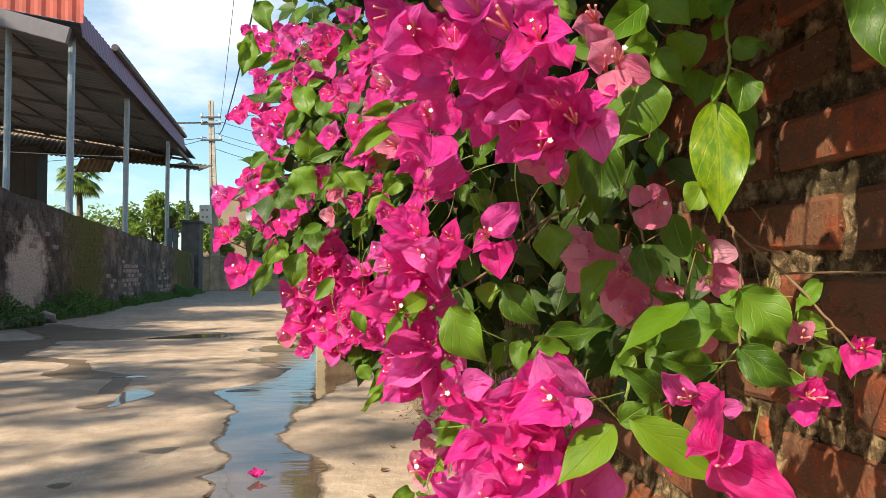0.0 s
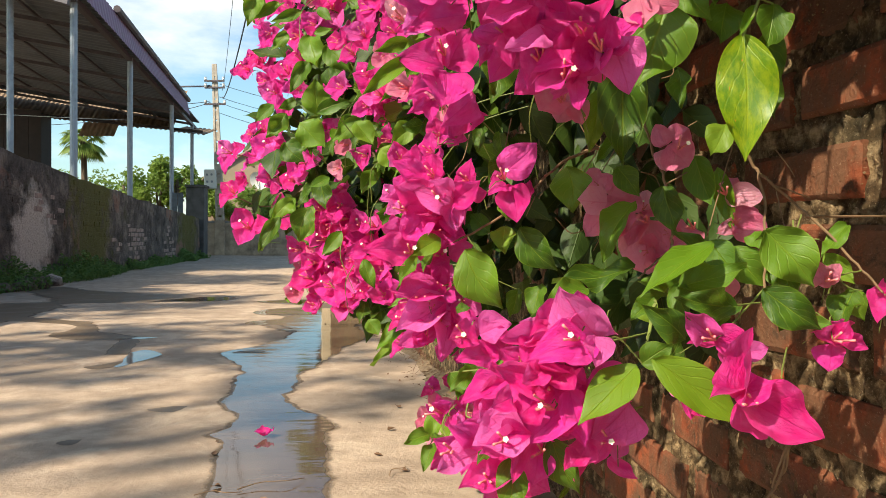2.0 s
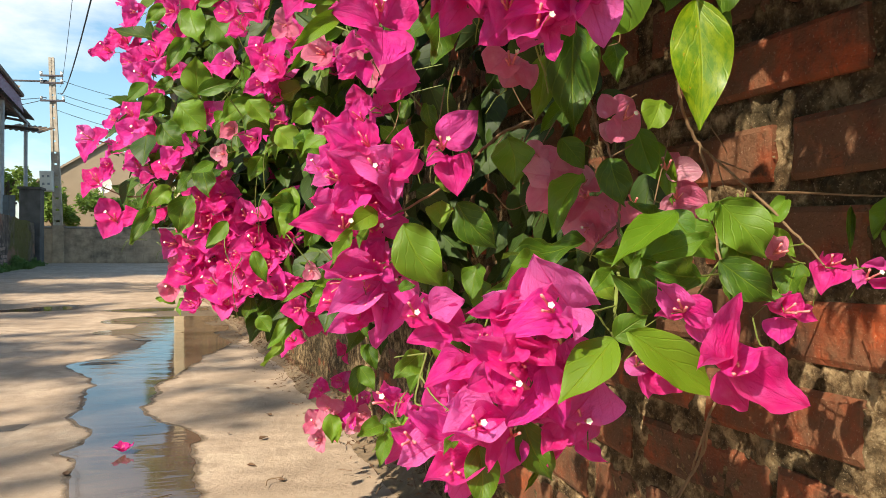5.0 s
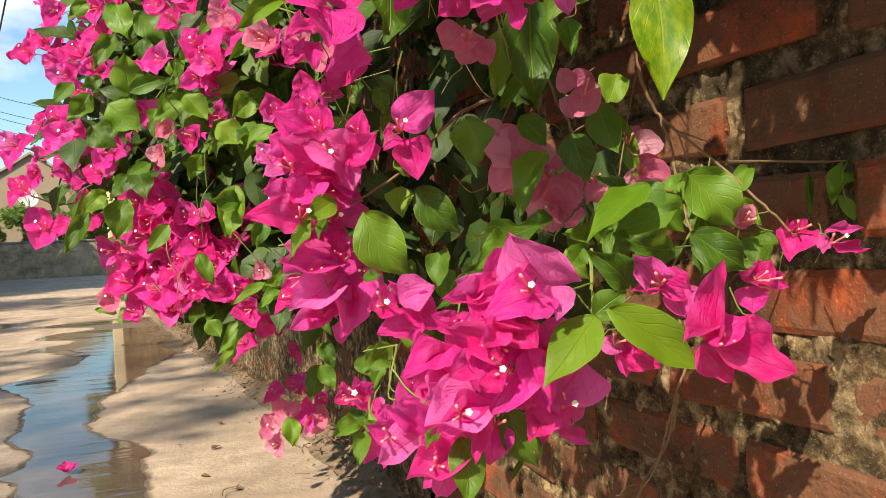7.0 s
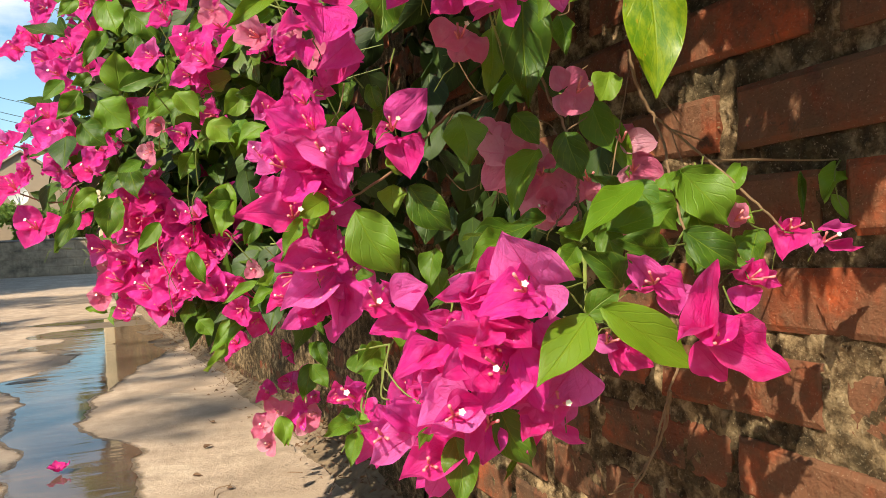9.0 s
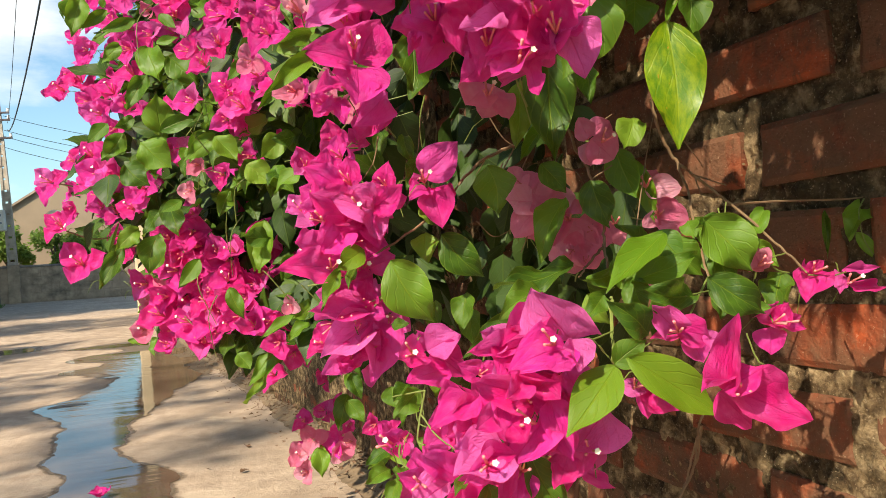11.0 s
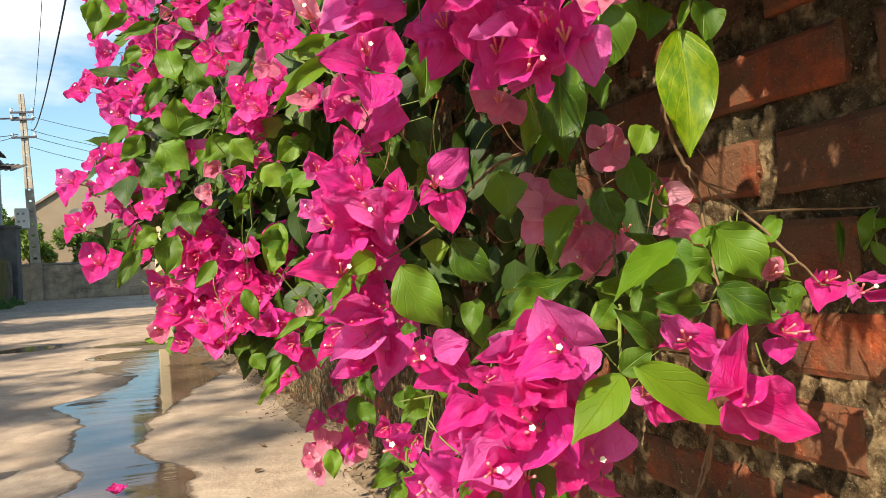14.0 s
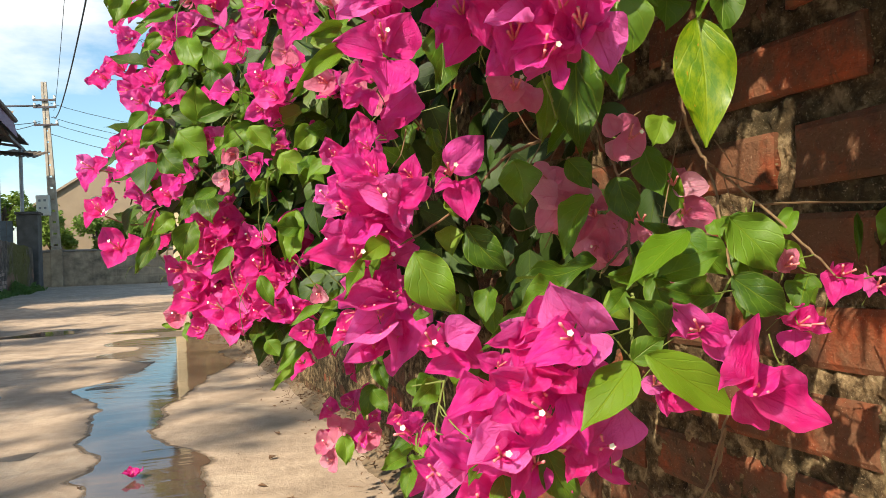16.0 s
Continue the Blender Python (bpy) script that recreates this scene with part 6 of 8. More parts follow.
leaf((0.3585, 0.8040, 0.6257), (0.3651, 0.7940, 0.5925), (-0.74, -0.67, 0.05), 1.16)
leaf((0.3376, 0.8020, 0.6158), (0.3102, 0.7920, 0.5753), (-0.70, -0.72, 0.05), 0.70)
leaf((0.3263, 0.7940, 0.7117), (0.3239, 0.7880, 0.6372), (-0.43, -0.86, -0.27), 0.80)
leaf((0.3160, 0.8190, 0.6932), (0.3062, 0.8090, 0.6492), (-0.35, -0.94, -0.05), 0.79)
leaf((0.3014, 0.8440, 0.6406), (0.3019, 0.8340, 0.6074), (-0.51, -0.86, 0.06), 1.50)
leaf((0.3436, 0.8340, 0.6703), (0.3168, 0.8240, 0.6413), (-0.71, -0.70, 0.03), 0.49, me=rp.choice(YOUNG))
leaf((0.3326, 0.8240, 0.6398), (0.3451, 0.8140, 0.6188), (-0.61, -0.73, 0.31), 1.21)
leaf((0.4082, 0.8240, 0.6414), (0.4166, 0.8140, 0.5931), (-0.55, -0.83, 0.07), 0.50, me=rp.choice(YOUNG))
leaf((0.3615, 0.7940, 0.5505), (0.3412, 0.7840, 0.5626), (-0.68, -0.73, -0.05), 1.05)
leaf((0.3326, 0.7740, 0.5517), (0.3412, 0.7640, 0.5327), (-0.68, -0.73, 0.11), 1.20)
leaf((0.3587, 0.7440, 0.5240), (0.3636, 0.7340, 0.5371), (-0.66, -0.61, 0.44), 1.41)
leaf((0.4041, 0.7640, 0.5944), (0.4020, 0.7540, 0.5831), (-0.71, -0.70, 0.08), 1.46)
leaf((0.2236, 0.8320, 0.5800), (0.2485, 0.8220, 0.5382), (-0.43, -0.86, 0.27), 1.12)
leaf((0.2679, 0.8540, 0.5958), (0.2945, 0.8440, 0.5644), (-0.52, -0.82, 0.24), 1.05)
leaf((0.2063, 0.8300, 0.5876), (0.1849, 0.8200, 0.5754), (-0.05, -0.98, 0.17), 1.01, me=rp.choice(YOUNG))
leaf((0.1899, 0.8320, 0.5754), (0.1743, 0.8220, 0.5524), (-0.36, -0.87, 0.33), 0.55)
leaf((0.2008, 0.8340, 0.5769), (0.1927, 0.8240, 0.5649), (-0.49, -0.82, 0.28), 0.73)
leaf((0.2595, 0.8640, 0.5974), (0.2563, 0.8540, 0.5780), (-0.37, -0.93, -0.07), 1.53)
leaf((0.2549, 0.8540, 0.6153), (0.2594, 0.8440, 0.6024), (-0.04, -0.99, -0.17), 1.30)
leaf((0.2136, 0.8040, 0.5407), (0.2208, 0.7940, 0.5422), (-0.37, -0.87, 0.33), 1.17)
leaf((0.2453, 0.7940, 0.5110), (0.2323, 0.7840, 0.4968), (-0.54, -0.72, 0.42), 1.70)
leaf((0.2495, 0.7790, 0.5006), (0.2512, 0.7690, 0.5142), (-0.63, -0.77, 0.12), 1.05)
leaf((0.2290, 0.8040, 0.4998), (0.2098, 0.7940, 0.4865), (-0.08, -1.00, 0.04), 1.07)
leaf((0.2537, 0.8040, 0.4941), (0.2405, 0.7940, 0.4833), (-0.13, -0.98, 0.12), 1.27)
leaf((0.2493, 0.7940, 0.4823), (0.2380, 0.7840, 0.4720), (-0.41, -0.88, 0.24), 1.55)
leaf((0.1900, 0.7390, 0.4727), (0.1734, 0.7290, 0.4701), (-0.15, -0.88, 0.46), 0.90)
leaf((0.1913, 0.7390, 0.4705), (0.1948, 0.7290, 0.4740), (-0.45, -0.85, 0.27), 1.11)
leaf((0.1913, 0.7340, 0.4693), (0.1840, 0.7240, 0.4550), (-0.23, -0.78, 0.59), 0.81)
leaf((0.2210, 0.7140, 0.4690), (0.2121, 0.7040, 0.4655), (-0.33, -0.81, 0.49), 0.87)
leaf((0.3878, 0.7520, 0.7193), (0.3875, 0.7460, 0.6383), (-0.48, -0.87, -0.10), 0.88, me=LEAF_YELLOW)
leaf((0.4107, 0.7560, 0.7407), (0.4000, 0.7460, 0.7076), (-0.27, -0.96, -0.12), 1.12)
leaf((0.4199, 0.7790, 0.7262), (0.4242, 0.7690, 0.6930), (-0.33, -0.90, -0.27), 1.05)
leaf((0.4198, 0.7790, 0.7024), (0.4204, 0.7690, 0.6688), (-0.60, -0.77, -0.22), 0.96)
leaf((0.4017, 0.7540, 0.7493), (0.4176, 0.7440, 0.7588), (-0.24, -0.93, -0.27), 1.32)
leaf((0.4222, 0.7590, 0.7616), (0.4277, 0.7490, 0.7532), (-0.50, -0.85, -0.18), 0.50)
leaf((0.4011, 0.7640, 0.7927), (0.3922, 0.7540, 0.7724), (-0.54, -0.77, -0.33), 1.06, me=rp.choice(YOUNG))
leaf((0.4014, 0.7640, 0.7749), (0.3874, 0.7540, 0.7589), (-0.49, -0.86, -0.10), 0.79, me=rp.choice(YOUNG))
leaf((0.3976, 0.7540, 0.7389), (0.3810, 0.7440, 0.7151), (-0.45, -0.89, 0.08), 0.38, me=rp.choice(YOUNG))
leaf((0.3878, 0.8040, 0.7827), (0.3891, 0.7940, 0.7479), (-0.17, -0.98, -0.07), 1.39)
leaf((0.3663, 0.7940, 0.7653), (0.3823, 0.7840, 0.7372), (-0.35, -0.90, -0.28), 1.10)
leaf((0.3553, 0.7690, 0.7627), (0.3279, 0.7590, 0.7510), (-0.45, -0.87, -0.20), 1.18)
leaf((0.3435, 0.7540, 0.7877), (0.3677, 0.7440, 0.7655), (-0.23, -0.90, -0.37), 1.28)
leaf((0.3395, 0.7490, 0.7805), (0.3037, 0.7390, 0.7508), (-0.38, -0.88, -0.29), 0.86, me=rp.choice(YOUNG))
leaf((0.2854, 0.7390, 0.7493), (0.3090, 0.7290, 0.7411), (-0.03, -0.96, -0.29), 0.97, me=rp.choice(YOUNG))
leaf((0.2869, 0.7440, 0.7480), (0.3071, 0.7340, 0.7396), (-0.24, -0.95, -0.20), 1.05, me=LEAF_BROWN)
leaf((0.2786, 0.7540, 0.7821), (0.2920, 0.7440, 0.7670), (-0.19, -0.89, -0.42), 0.84)
leaf((0.3444, 0.7690, 0.7418), (0.3220, 0.7630, 0.6856), (-0.19, -0.96, -0.19), 1.35)
leaf((0.3394, 0.8040, 0.7097), (0.3242, 0.7940, 0.6927), (-0.40, -0.91, 0.08), 0.90, me=rp.choice(YOUNG))
leaf((0.2468, 0.8340, 0.7280), (0.2401, 0.8240, 0.6820), (0.10, -0.99, 0.03), 1.04)
leaf((0.1978, 0.7240, 0.7708), (0.2082, 0.7140, 0.7539), (-0.09, -0.91, -0.39), 0.95, me=LEAF_BROWN)
leaf((0.1831, 0.8340, 0.7143), (0.1497, 0.8240, 0.6848), (-0.28, -0.94, -0.19), 0.47, me=rp.choice(YOUNG))
leaf((0.1837, 0.8440, 0.7293), (0.1585, 0.8340, 0.7181), (0.15, -0.94, -0.30), 0.64, me=rp.choice(YOUNG))
leaf((0.4084, 0.8040, 0.8138), (0.3862, 0.7940, 0.7845), (-0.24, -0.94, -0.25), 1.21)
leaf((0.3693, 0.7940, 0.8080), (0.3444, 0.7840, 0.7832), (-0.22, -0.96, -0.17), 1.23)
leaf((0.4038, 0.8040, 0.7552), (0.3946, 0.7940, 0.7237), (-0.17, -0.98, -0.12), 1.34)
leaf((0.4136, 0.6390, 0.7662), (0.4282, 0.6290, 0.7015), (-0.71, -0.68, -0.20), 0.98)
leaf((0.3502, 0.7640, 0.5542), (0.3624, 0.7540, 0.5771), (-0.50, -0.86, -0.01), 1.36)
leaf((0.3924, 0.7690, 0.5844), (0.4114, 0.7590, 0.5586), (-0.50, -0.79, 0.36), 1.17)
leaf((0.4236, 0.7590, 0.5831), (0.4245, 0.7490, 0.5509), (-0.67, -0.62, 0.41), 1.37)
leaf((0.4355, 0.7640, 0.5506), (0.4169, 0.7540, 0.5302), (-0.71, -0.66, 0.25), 1.05)
leaf((0.3381, 0.7490, 0.5088), (0.3437, 0.7390, 0.5285), (-0.28, -0.88, 0.37), 1.22)
leaf((0.4782, 0.7740, 0.5566), (0.4846, 0.7640, 0.5354), (-0.43, -0.83, 0.36), 1.16)
leaf((0.3716, 0.7640, 0.5775), (0.3454, 0.7540, 0.5939), (-0.34, -0.88, 0.33), 0.78)
leaf((0.3318, 0.7540, 0.5516), (0.3139, 0.7440, 0.5397), (-0.53, -0.85, 0.05), 1.02)
leaf((0.4225, 0.7840, 0.5961), (0.4360, 0.7740, 0.5729), (-0.53, -0.78, 0.34), 1.10)
leaf((0.4599, 0.7740, 0.5798), (0.4760, 0.7640, 0.5602), (-0.79, -0.53, 0.30), 0.92)
leaf((0.3867, 0.7640, 0.5422), (0.3623, 0.7540, 0.5334), (-0.64, -0.76, 0.05), 0.93)
leaf((0.2883, 0.8640, 0.5542), (0.2789, 0.8540, 0.5279), (-0.56, -0.76, 0.34), 1.07)
leaf((0.2560, 0.8640, 0.6505), (0.2445, 0.8540, 0.6264), (-0.35, -0.90, -0.26), 0.89)
leaf((0.3951, 0.8640, 0.7204), (0.3923, 0.8540, 0.6889), (-0.62, -0.71, -0.33), 0.93)
leaf((0.4308, 0.8540, 0.6782), (0.4128, 0.8440, 0.6509), (-0.67, -0.72, -0.20), 1.14)
f = bloom((0.2519, 0.7060, 0.5076))
bract(f, (0.2555, 0.7060, 0.5300), (0.2358, 0.6987, 0.5318), 0.97, (-0.60, -0.80, 0.01))
bract(f, (0.2592, 0.7082, 0.5185), (0.2450, 0.6988, 0.5098), 1.26, (-0.25, -0.91, 0.34))
bract(f, (0.2489, 0.7144, 0.4965), (0.2286, 0.7094, 0.4966), 1.33, (-0.21, -0.88, 0.42))
bract(f, (0.2629, 0.7186, 0.4831), (0.2417, 0.7070, 0.4819), 1.18, (-0.46, -0.82, 0.34))
bract(f, (0.2332, 0.7208, 0.4917), (0.2203, 0.7120, 0.4836), 1.58, (-0.15, -0.87, 0.46))
bract(f, (0.2825, 0.7230, 0.5037), (0.2745, 0.7164, 0.4821), 1.07, (-0.62, -0.72, 0.30))
bract(f, (0.2591, 0.7272, 0.5170), (0.2387, 0.7172, 0.5139), 0.95, (-0.55, -0.74, 0.39))
f = bloom((0.2489, 0.7200, 0.4889))
bract(f, (0.2318, 0.7200, 0.4697), (0.2203, 0.7153, 0.4557), 1.30, (-0.27, -0.85, 0.46))
bract(f, (0.2455, 0.7222, 0.4788), (0.2276, 0.7104, 0.4667), 1.15, (-0.47, -0.82, 0.34))
bract(f, (0.2728, 0.7244, 0.4927), (0.2628, 0.7196, 0.4715), 1.21, (-0.34, -0.82, 0.47))
bract(f, (0.2907, 0.7306, 0.5142), (0.2968, 0.7191, 0.4969), 1.22, (-0.65, -0.75, 0.09))
bract(f, (0.2261, 0.7328, 0.4964), (0.2123, 0.7208, 0.4885), 1.07, (-0.16, -0.91, 0.38))
bract(f, (0.2097, 0.7410, 0.4711), (0.2116, 0.7309, 0.4589), 1.34, (-0.31, -0.86, 0.40))
bract(f, (0.3014, 0.7332, 0.4886), (0.2839, 0.7220, 0.4743), 1.06, (-0.51, -0.82, 0.26))
f = bloom((0.2537, 0.7190, 0.6969))
bract(f, (0.2596, 0.7190, 0.7019), (0.2434, 0.7127, 0.6906), 1.44, (-0.44, -0.89, -0.09))
bract(f, (0.2679, 0.7212, 0.7151), (0.2514, 0.7154, 0.7005), 1.49, (-0.55, -0.79, -0.26))
bract(f, (0.2811, 0.7234, 0.6918), (0.2646, 0.7184, 0.6809), 1.51, (-0.59, -0.80, -0.12))
bract(f, (0.2715, 0.7256, 0.6828), (0.2562, 0.7155, 0.6710), 1.23, (-0.48, -0.88, 0.00))
bract(f, (0.2602, 0.7578, 0.7197), (0.2393, 0.7498, 0.7099), 1.34, (-0.37, -0.93, 0.05))
bract(f, (0.2430, 0.7800, 0.7087), (0.2336, 0.7748, 0.6969), 1.85, (-0.27, -0.94, -0.20))
bract(f, (0.2617, 0.7722, 0.7073), (0.2448, 0.7657, 0.7049), 1.85, (-0.33, -0.94, 0.11))
f = bloom((0.2130, 0.7190, 0.7473))
bract(f, (0.1946, 0.7190, 0.7448), (0.1811, 0.7148, 0.7298), 1.80, (-0.20, -0.98, 0.04))
bract(f, (0.2151, 0.7212, 0.7464), (0.2010, 0.7157, 0.7276), 1.56, (-0.17, -0.95, -0.26))
bract(f, (0.2429, 0.7234, 0.7552), (0.2282, 0.7183, 0.7361), 1.55, (-0.12, -0.99, 0.01))
bract(f, (0.2573, 0.7256, 0.7359), (0.2414, 0.7164, 0.7160), 1.42, (-0.14, -0.97, -0.21))
bract(f, (0.2300, 0.7278, 0.7285), (0.2146, 0.7170, 0.7085), 1.39, (-0.25, -0.94, -0.22))
bract(f, (0.1755, 0.7300, 0.7541), (0.1684, 0.7212, 0.7343), 1.48, (-0.21, -0.98, -0.01))
bract(f, (0.2098, 0.7322, 0.7668), (0.2225, 0.7250, 0.7513), 1.61, (0.03, -0.99, -0.12))
bract(f, (0.1894, 0.7344, 0.7665), (0.1816, 0.7226, 0.7487), 1.51, (-0.24, -0.93, -0.29))
f = bloom((0.2089, 0.8540, 0.5743))
bract(f, (0.2025, 0.8540, 0.6261), (0.1788, 0.8452, 0.6109), 1.36, (-0.34, -0.94, 0.05))
bract(f, (0.2168, 0.8562, 0.6047), (0.2000, 0.8502, 0.5901), 1.77, (-0.18, -0.97, 0.19))
bract(f, (0.2008, 0.8584, 0.5689), (0.2120, 0.8471, 0.5539), 1.65, (-0.13, -0.99, -0.00))
bract(f, (0.2074, 0.8606, 0.5395), (0.1907, 0.8546, 0.5264), 1.66, (-0.06, -0.97, 0.24))
bract(f, (0.2226, 0.8628, 0.5312), (0.2129, 0.8579, 0.5137), 1.35, (-0.19, -0.97, 0.11))
twig([(0.3405, 0.8500, 0.6560), (0.3310, 0.8500, 0.6402), (0.3286, 0.8500, 0.6362)], 0.0005, 0.0003, M_STEM)
twig([(0.3160, 0.8500, 0.6438), (0.3089, 0.8500, 0.6283), (0.3129, 0.8500, 0.6225)], 0.0005, 0.0003, M_STEM)
twig([(0.2974, 0.8600, 0.6043), (0.3096, 0.8600, 0.5925), (0.3228, 0.8600, 0.5962)], 0.0005, 0.0003, M_STEM)
twig([(0.3529, 0.8300, 0.6374), (0.3637, 0.8300, 0.6337), (0.3639, 0.8200, 0.6228)], 0.0005, 0.0003, M_STEM)
twig([(0.3881, 0.8300, 0.6713), (0.3952, 0.8300, 0.6755)], 0.0005, 0.0003, M_STEM)
twig([(0.2815, 0.8600, 0.6198), (0.2746, 0.8600, 0.6045)], 0.0005, 0.0003, M_STEM)
twig([(0.3328, 0.8400, 0.6022), (0.3210, 0.8400, 0.5794)], 0.0005, 0.0003, M_STEM)
twig([(0.4571, 0.8300, 0.6557), (0.4692, 0.8300, 0.6415), (0.4725, 0.8300, 0.6354)], 0.0005, 0.0003, M_STEM)
twig([(0.3141, 0.8700, 0.6848), (0.3264, 0.8700, 0.6654), (0.3351, 0.8700, 0.6596)], 0.0005, 0.0003, M_STEM)
twig([(0.2668, 0.8800, 0.6810), (0.2580, 0.8700, 0.6516), (0.2430, 0.8700, 0.6304)], 0.0005, 0.0003, M_STEM)
twig([(0.2338, 0.8800, 0.6681), (0.2290, 0.8800, 0.6489), (0.2140, 0.8700, 0.6320)], 0.0005, 0.0003, M_STEM)
twig([(0.4068, 0.8000, 0.6806), (0.4147, 0.8000, 0.6546), (0.4255, 0.8000, 0.6378), (0.4351, 0.7950, 0.6268), (0.4615, 0.7750, 0.5949), (0.4747, 0.7550, 0.5691), (0.4860, 0.7480, 0.5538)], 0.0013, 0.0008, M_STEM)
twig([(0.4255, 0.8000, 0.6378), (0.4259, 0.7900, 0.6155), (0.4151, 0.7700, 0.5840), (0.3986, 0.7400, 0.5586)], 0.0011, 0.0008, M_STEM)
twig([(0.4351, 0.7950, 0.6268), (0.4592, 0.7900, 0.6183)], 0.0007, 0.0004, M_STEM)
twig([(0.4561, 0.7900, 0.6048), (0.5109, 0.8000, 0.6062), (0.5712, 0.8050, 0.6062), (0.6065, 0.8050, 0.6074), (0.6374, 0.8000, 0.6156)], 0.0009, 0.0006, M_STEM)
twig([(0.3891, 0.8000, 0.5904), (0.4168, 0.8150, 0.6615), (0.4269, 0.8200, 0.6767)], 0.0005, 0.0003, M_STEM)
twig([(0.4373, 0.7950, 0.6238), (0.4374, 0.7900, 0.6117), (0.4353, 0.7800, 0.5956)], 0.0005, 0.0003, M_STEM)
twig([(0.4383, 0.7750, 0.6018), (0.4346, 0.7650, 0.5906), (0.4475, 0.7600, 0.5893)], 0.0006, 0.0004, M_STEM_GREEN)
twig([(0.4410, 0.7700, 0.6056), (0.4337, 0.7650, 0.5924)], 0.0005, 0.0004, M_STEM_GREEN)
twig([(0.4747, 0.7550, 0.5691), (0.4555, 0.7500, 0.5658), (0.4621, 0.7500, 0.5584), (0.4714, 0.7500, 0.5562)], 0.0006, 0.0005, M_STEM_GREEN)
twig([(0.4860, 0.7480, 0.5538), (0.5056, 0.7480, 0.5520), (0.5206, 0.7500, 0.5537)], 0.0006, 0.0005, M_STEM_GREEN)
twig([(0.6065, 0.8050, 0.6074), (0.5929, 0.8000, 0.5961), (0.5960, 0.8000, 0.5746), (0.6052, 0.7950, 0.5547)], 0.0006, 0.0004, M_STEM_GREEN)
twig([(0.5467, 0.9300, 0.4365), (0.5385, 0.9350, 0.4163), (0.5312, 0.9400, 0.3753), (0.5148, 0.9450, 0.3406), (0.5043, 0.9500, 0.3255), (0.5002, 0.9520, 0.3127)], 0.0013, 0.001, M_STEM)
twig([(0.5043, 0.9500, 0.3265), (0.4768, 0.9480, 0.3255)], 0.0006, 0.0004, M_STEM)
twig([(0.5148, 0.9450, 0.3406), (0.4916, 0.9400, 0.3415)], 0.0004, 0.0002, M_STEM)
twig([(0.3252, 0.7350, 0.5517), (0.3149, 0.7200, 0.5311), (0.3058, 0.7050, 0.5185)], 0.0012, 0.0009, M_STEM_GREEN)
twig([(0.3058, 0.7050, 0.5185), (0.2901, 0.7000, 0.5335), (0.2791, 0.6950, 0.5331)], 0.0006, 0.0005, M_STEM_GREEN)
twig([(0.2868, 0.7000, 0.5323), (0.3118, 0.7150, 0.5345)], 0.0007, 0.0005, M_STEM_GREEN)
twig([(0.3546, 0.8300, 0.6737), (0.3586, 0.8200, 0.6491), (0.3632, 0.8100, 0.6270), (0.3633, 0.8000, 0.5981), (0.3634, 0.8000, 0.5816), (0.3531, 0.7800, 0.5648)], 0.0011, 0.0009, M_STEM)
twig([(0.3634, 0.8000, 0.5816), (0.3453, 0.7900, 0.5707), (0.3337, 0.7850, 0.5622)], 0.001, 0.0006, M_STEM)
twig([(0.3632, 0.8100, 0.6270), (0.3769, 0.8050, 0.6357)], 0.0006, 0.0004, M_STEM)
twig([(0.3301, 0.8600, 0.6576), (0.3080, 0.8600, 0.6492), (0.2798, 0.8550, 0.6268), (0.2530, 0.8500, 0.6038), (0.2115, 0.8400, 0.5821)], 0.0014, 0.0008, M_STEM)
twig([(0.3080, 0.8600, 0.6492), (0.2968, 0.8550, 0.6365)], 0.0005, 0.0003, M_STEM)
twig([(0.3300, 0.8600, 0.6556), (0.3112, 0.8550, 0.6290), (0.3026, 0.8550, 0.6251)], 0.0005, 0.0003, M_STEM)
twig([(0.2278, 0.7900, 0.5014), (0.2204, 0.7800, 0.4874), (0.2166, 0.7750, 0.4760), (0.2197, 0.7700, 0.4740)], 0.0007, 0.0005, M_STEM_GREEN)
twig([(0.2278, 0.7900, 0.5014), (0.2104, 0.8000, 0.4980)], 0.0006, 0.0004, M_STEM_GREEN)
twig([(0.2206, 0.7800, 0.4905), (0.2248, 0.7650, 0.4799), (0.2302, 0.7500, 0.4742)], 0.0006, 0.0004, M_STEM_GREEN)
twig([(0.2243, 0.8350, 0.5745), (0.2180, 0.8350, 0.5572), (0.2094, 0.8380, 0.5488)], 0.0006, 0.0004, M_STEM_GREEN)
twig([(0.2180, 0.8350, 0.5572), (0.2041, 0.8380, 0.5508)], 0.0005, 0.0003, M_STEM_GREEN)
twig([(0.3986, 0.7400, 0.5586), (0.3829, 0.7300, 0.5492), (0.3624, 0.7150, 0.5376), (0.3509, 0.7080, 0.5317)], 0.0007, 0.0005, M_STEM_GREEN)
twig([(0.3634, 0.7180, 0.5499), (0.3898, 0.7300, 0.5505)], 0.0006, 0.0005, M_STEM_GREEN)
twig([(0.3895, 0.7000, 0.5272), (0.3687, 0.6700, 0.5185), (0.3600, 0.6550, 0.5180)], 0.0005, 0.0004, M_STEM_GREEN)
twig([(0.4083, 0.7600, 0.7940), (0.3990, 0.7570, 0.7733), (0.3990, 0.7520, 0.7490), (0.3971, 0.7500, 0.7409), (0.3901, 0.7480, 0.7252), (0.3849, 0.7470, 0.7166)], 0.0013, 0.0009, M_STEM_GREEN)
twig([(0.3971, 0.7500, 0.7409), (0.4081, 0.7520, 0.7388)], 0.0007, 0.0006, M_STEM_GREEN)
twig([(0.3613, 0.7900, 0.7820), (0.3761, 0.8000, 0.7756), (0.3933, 0.8000, 0.7826)], 0.0006, 0.0003, M_STEM)
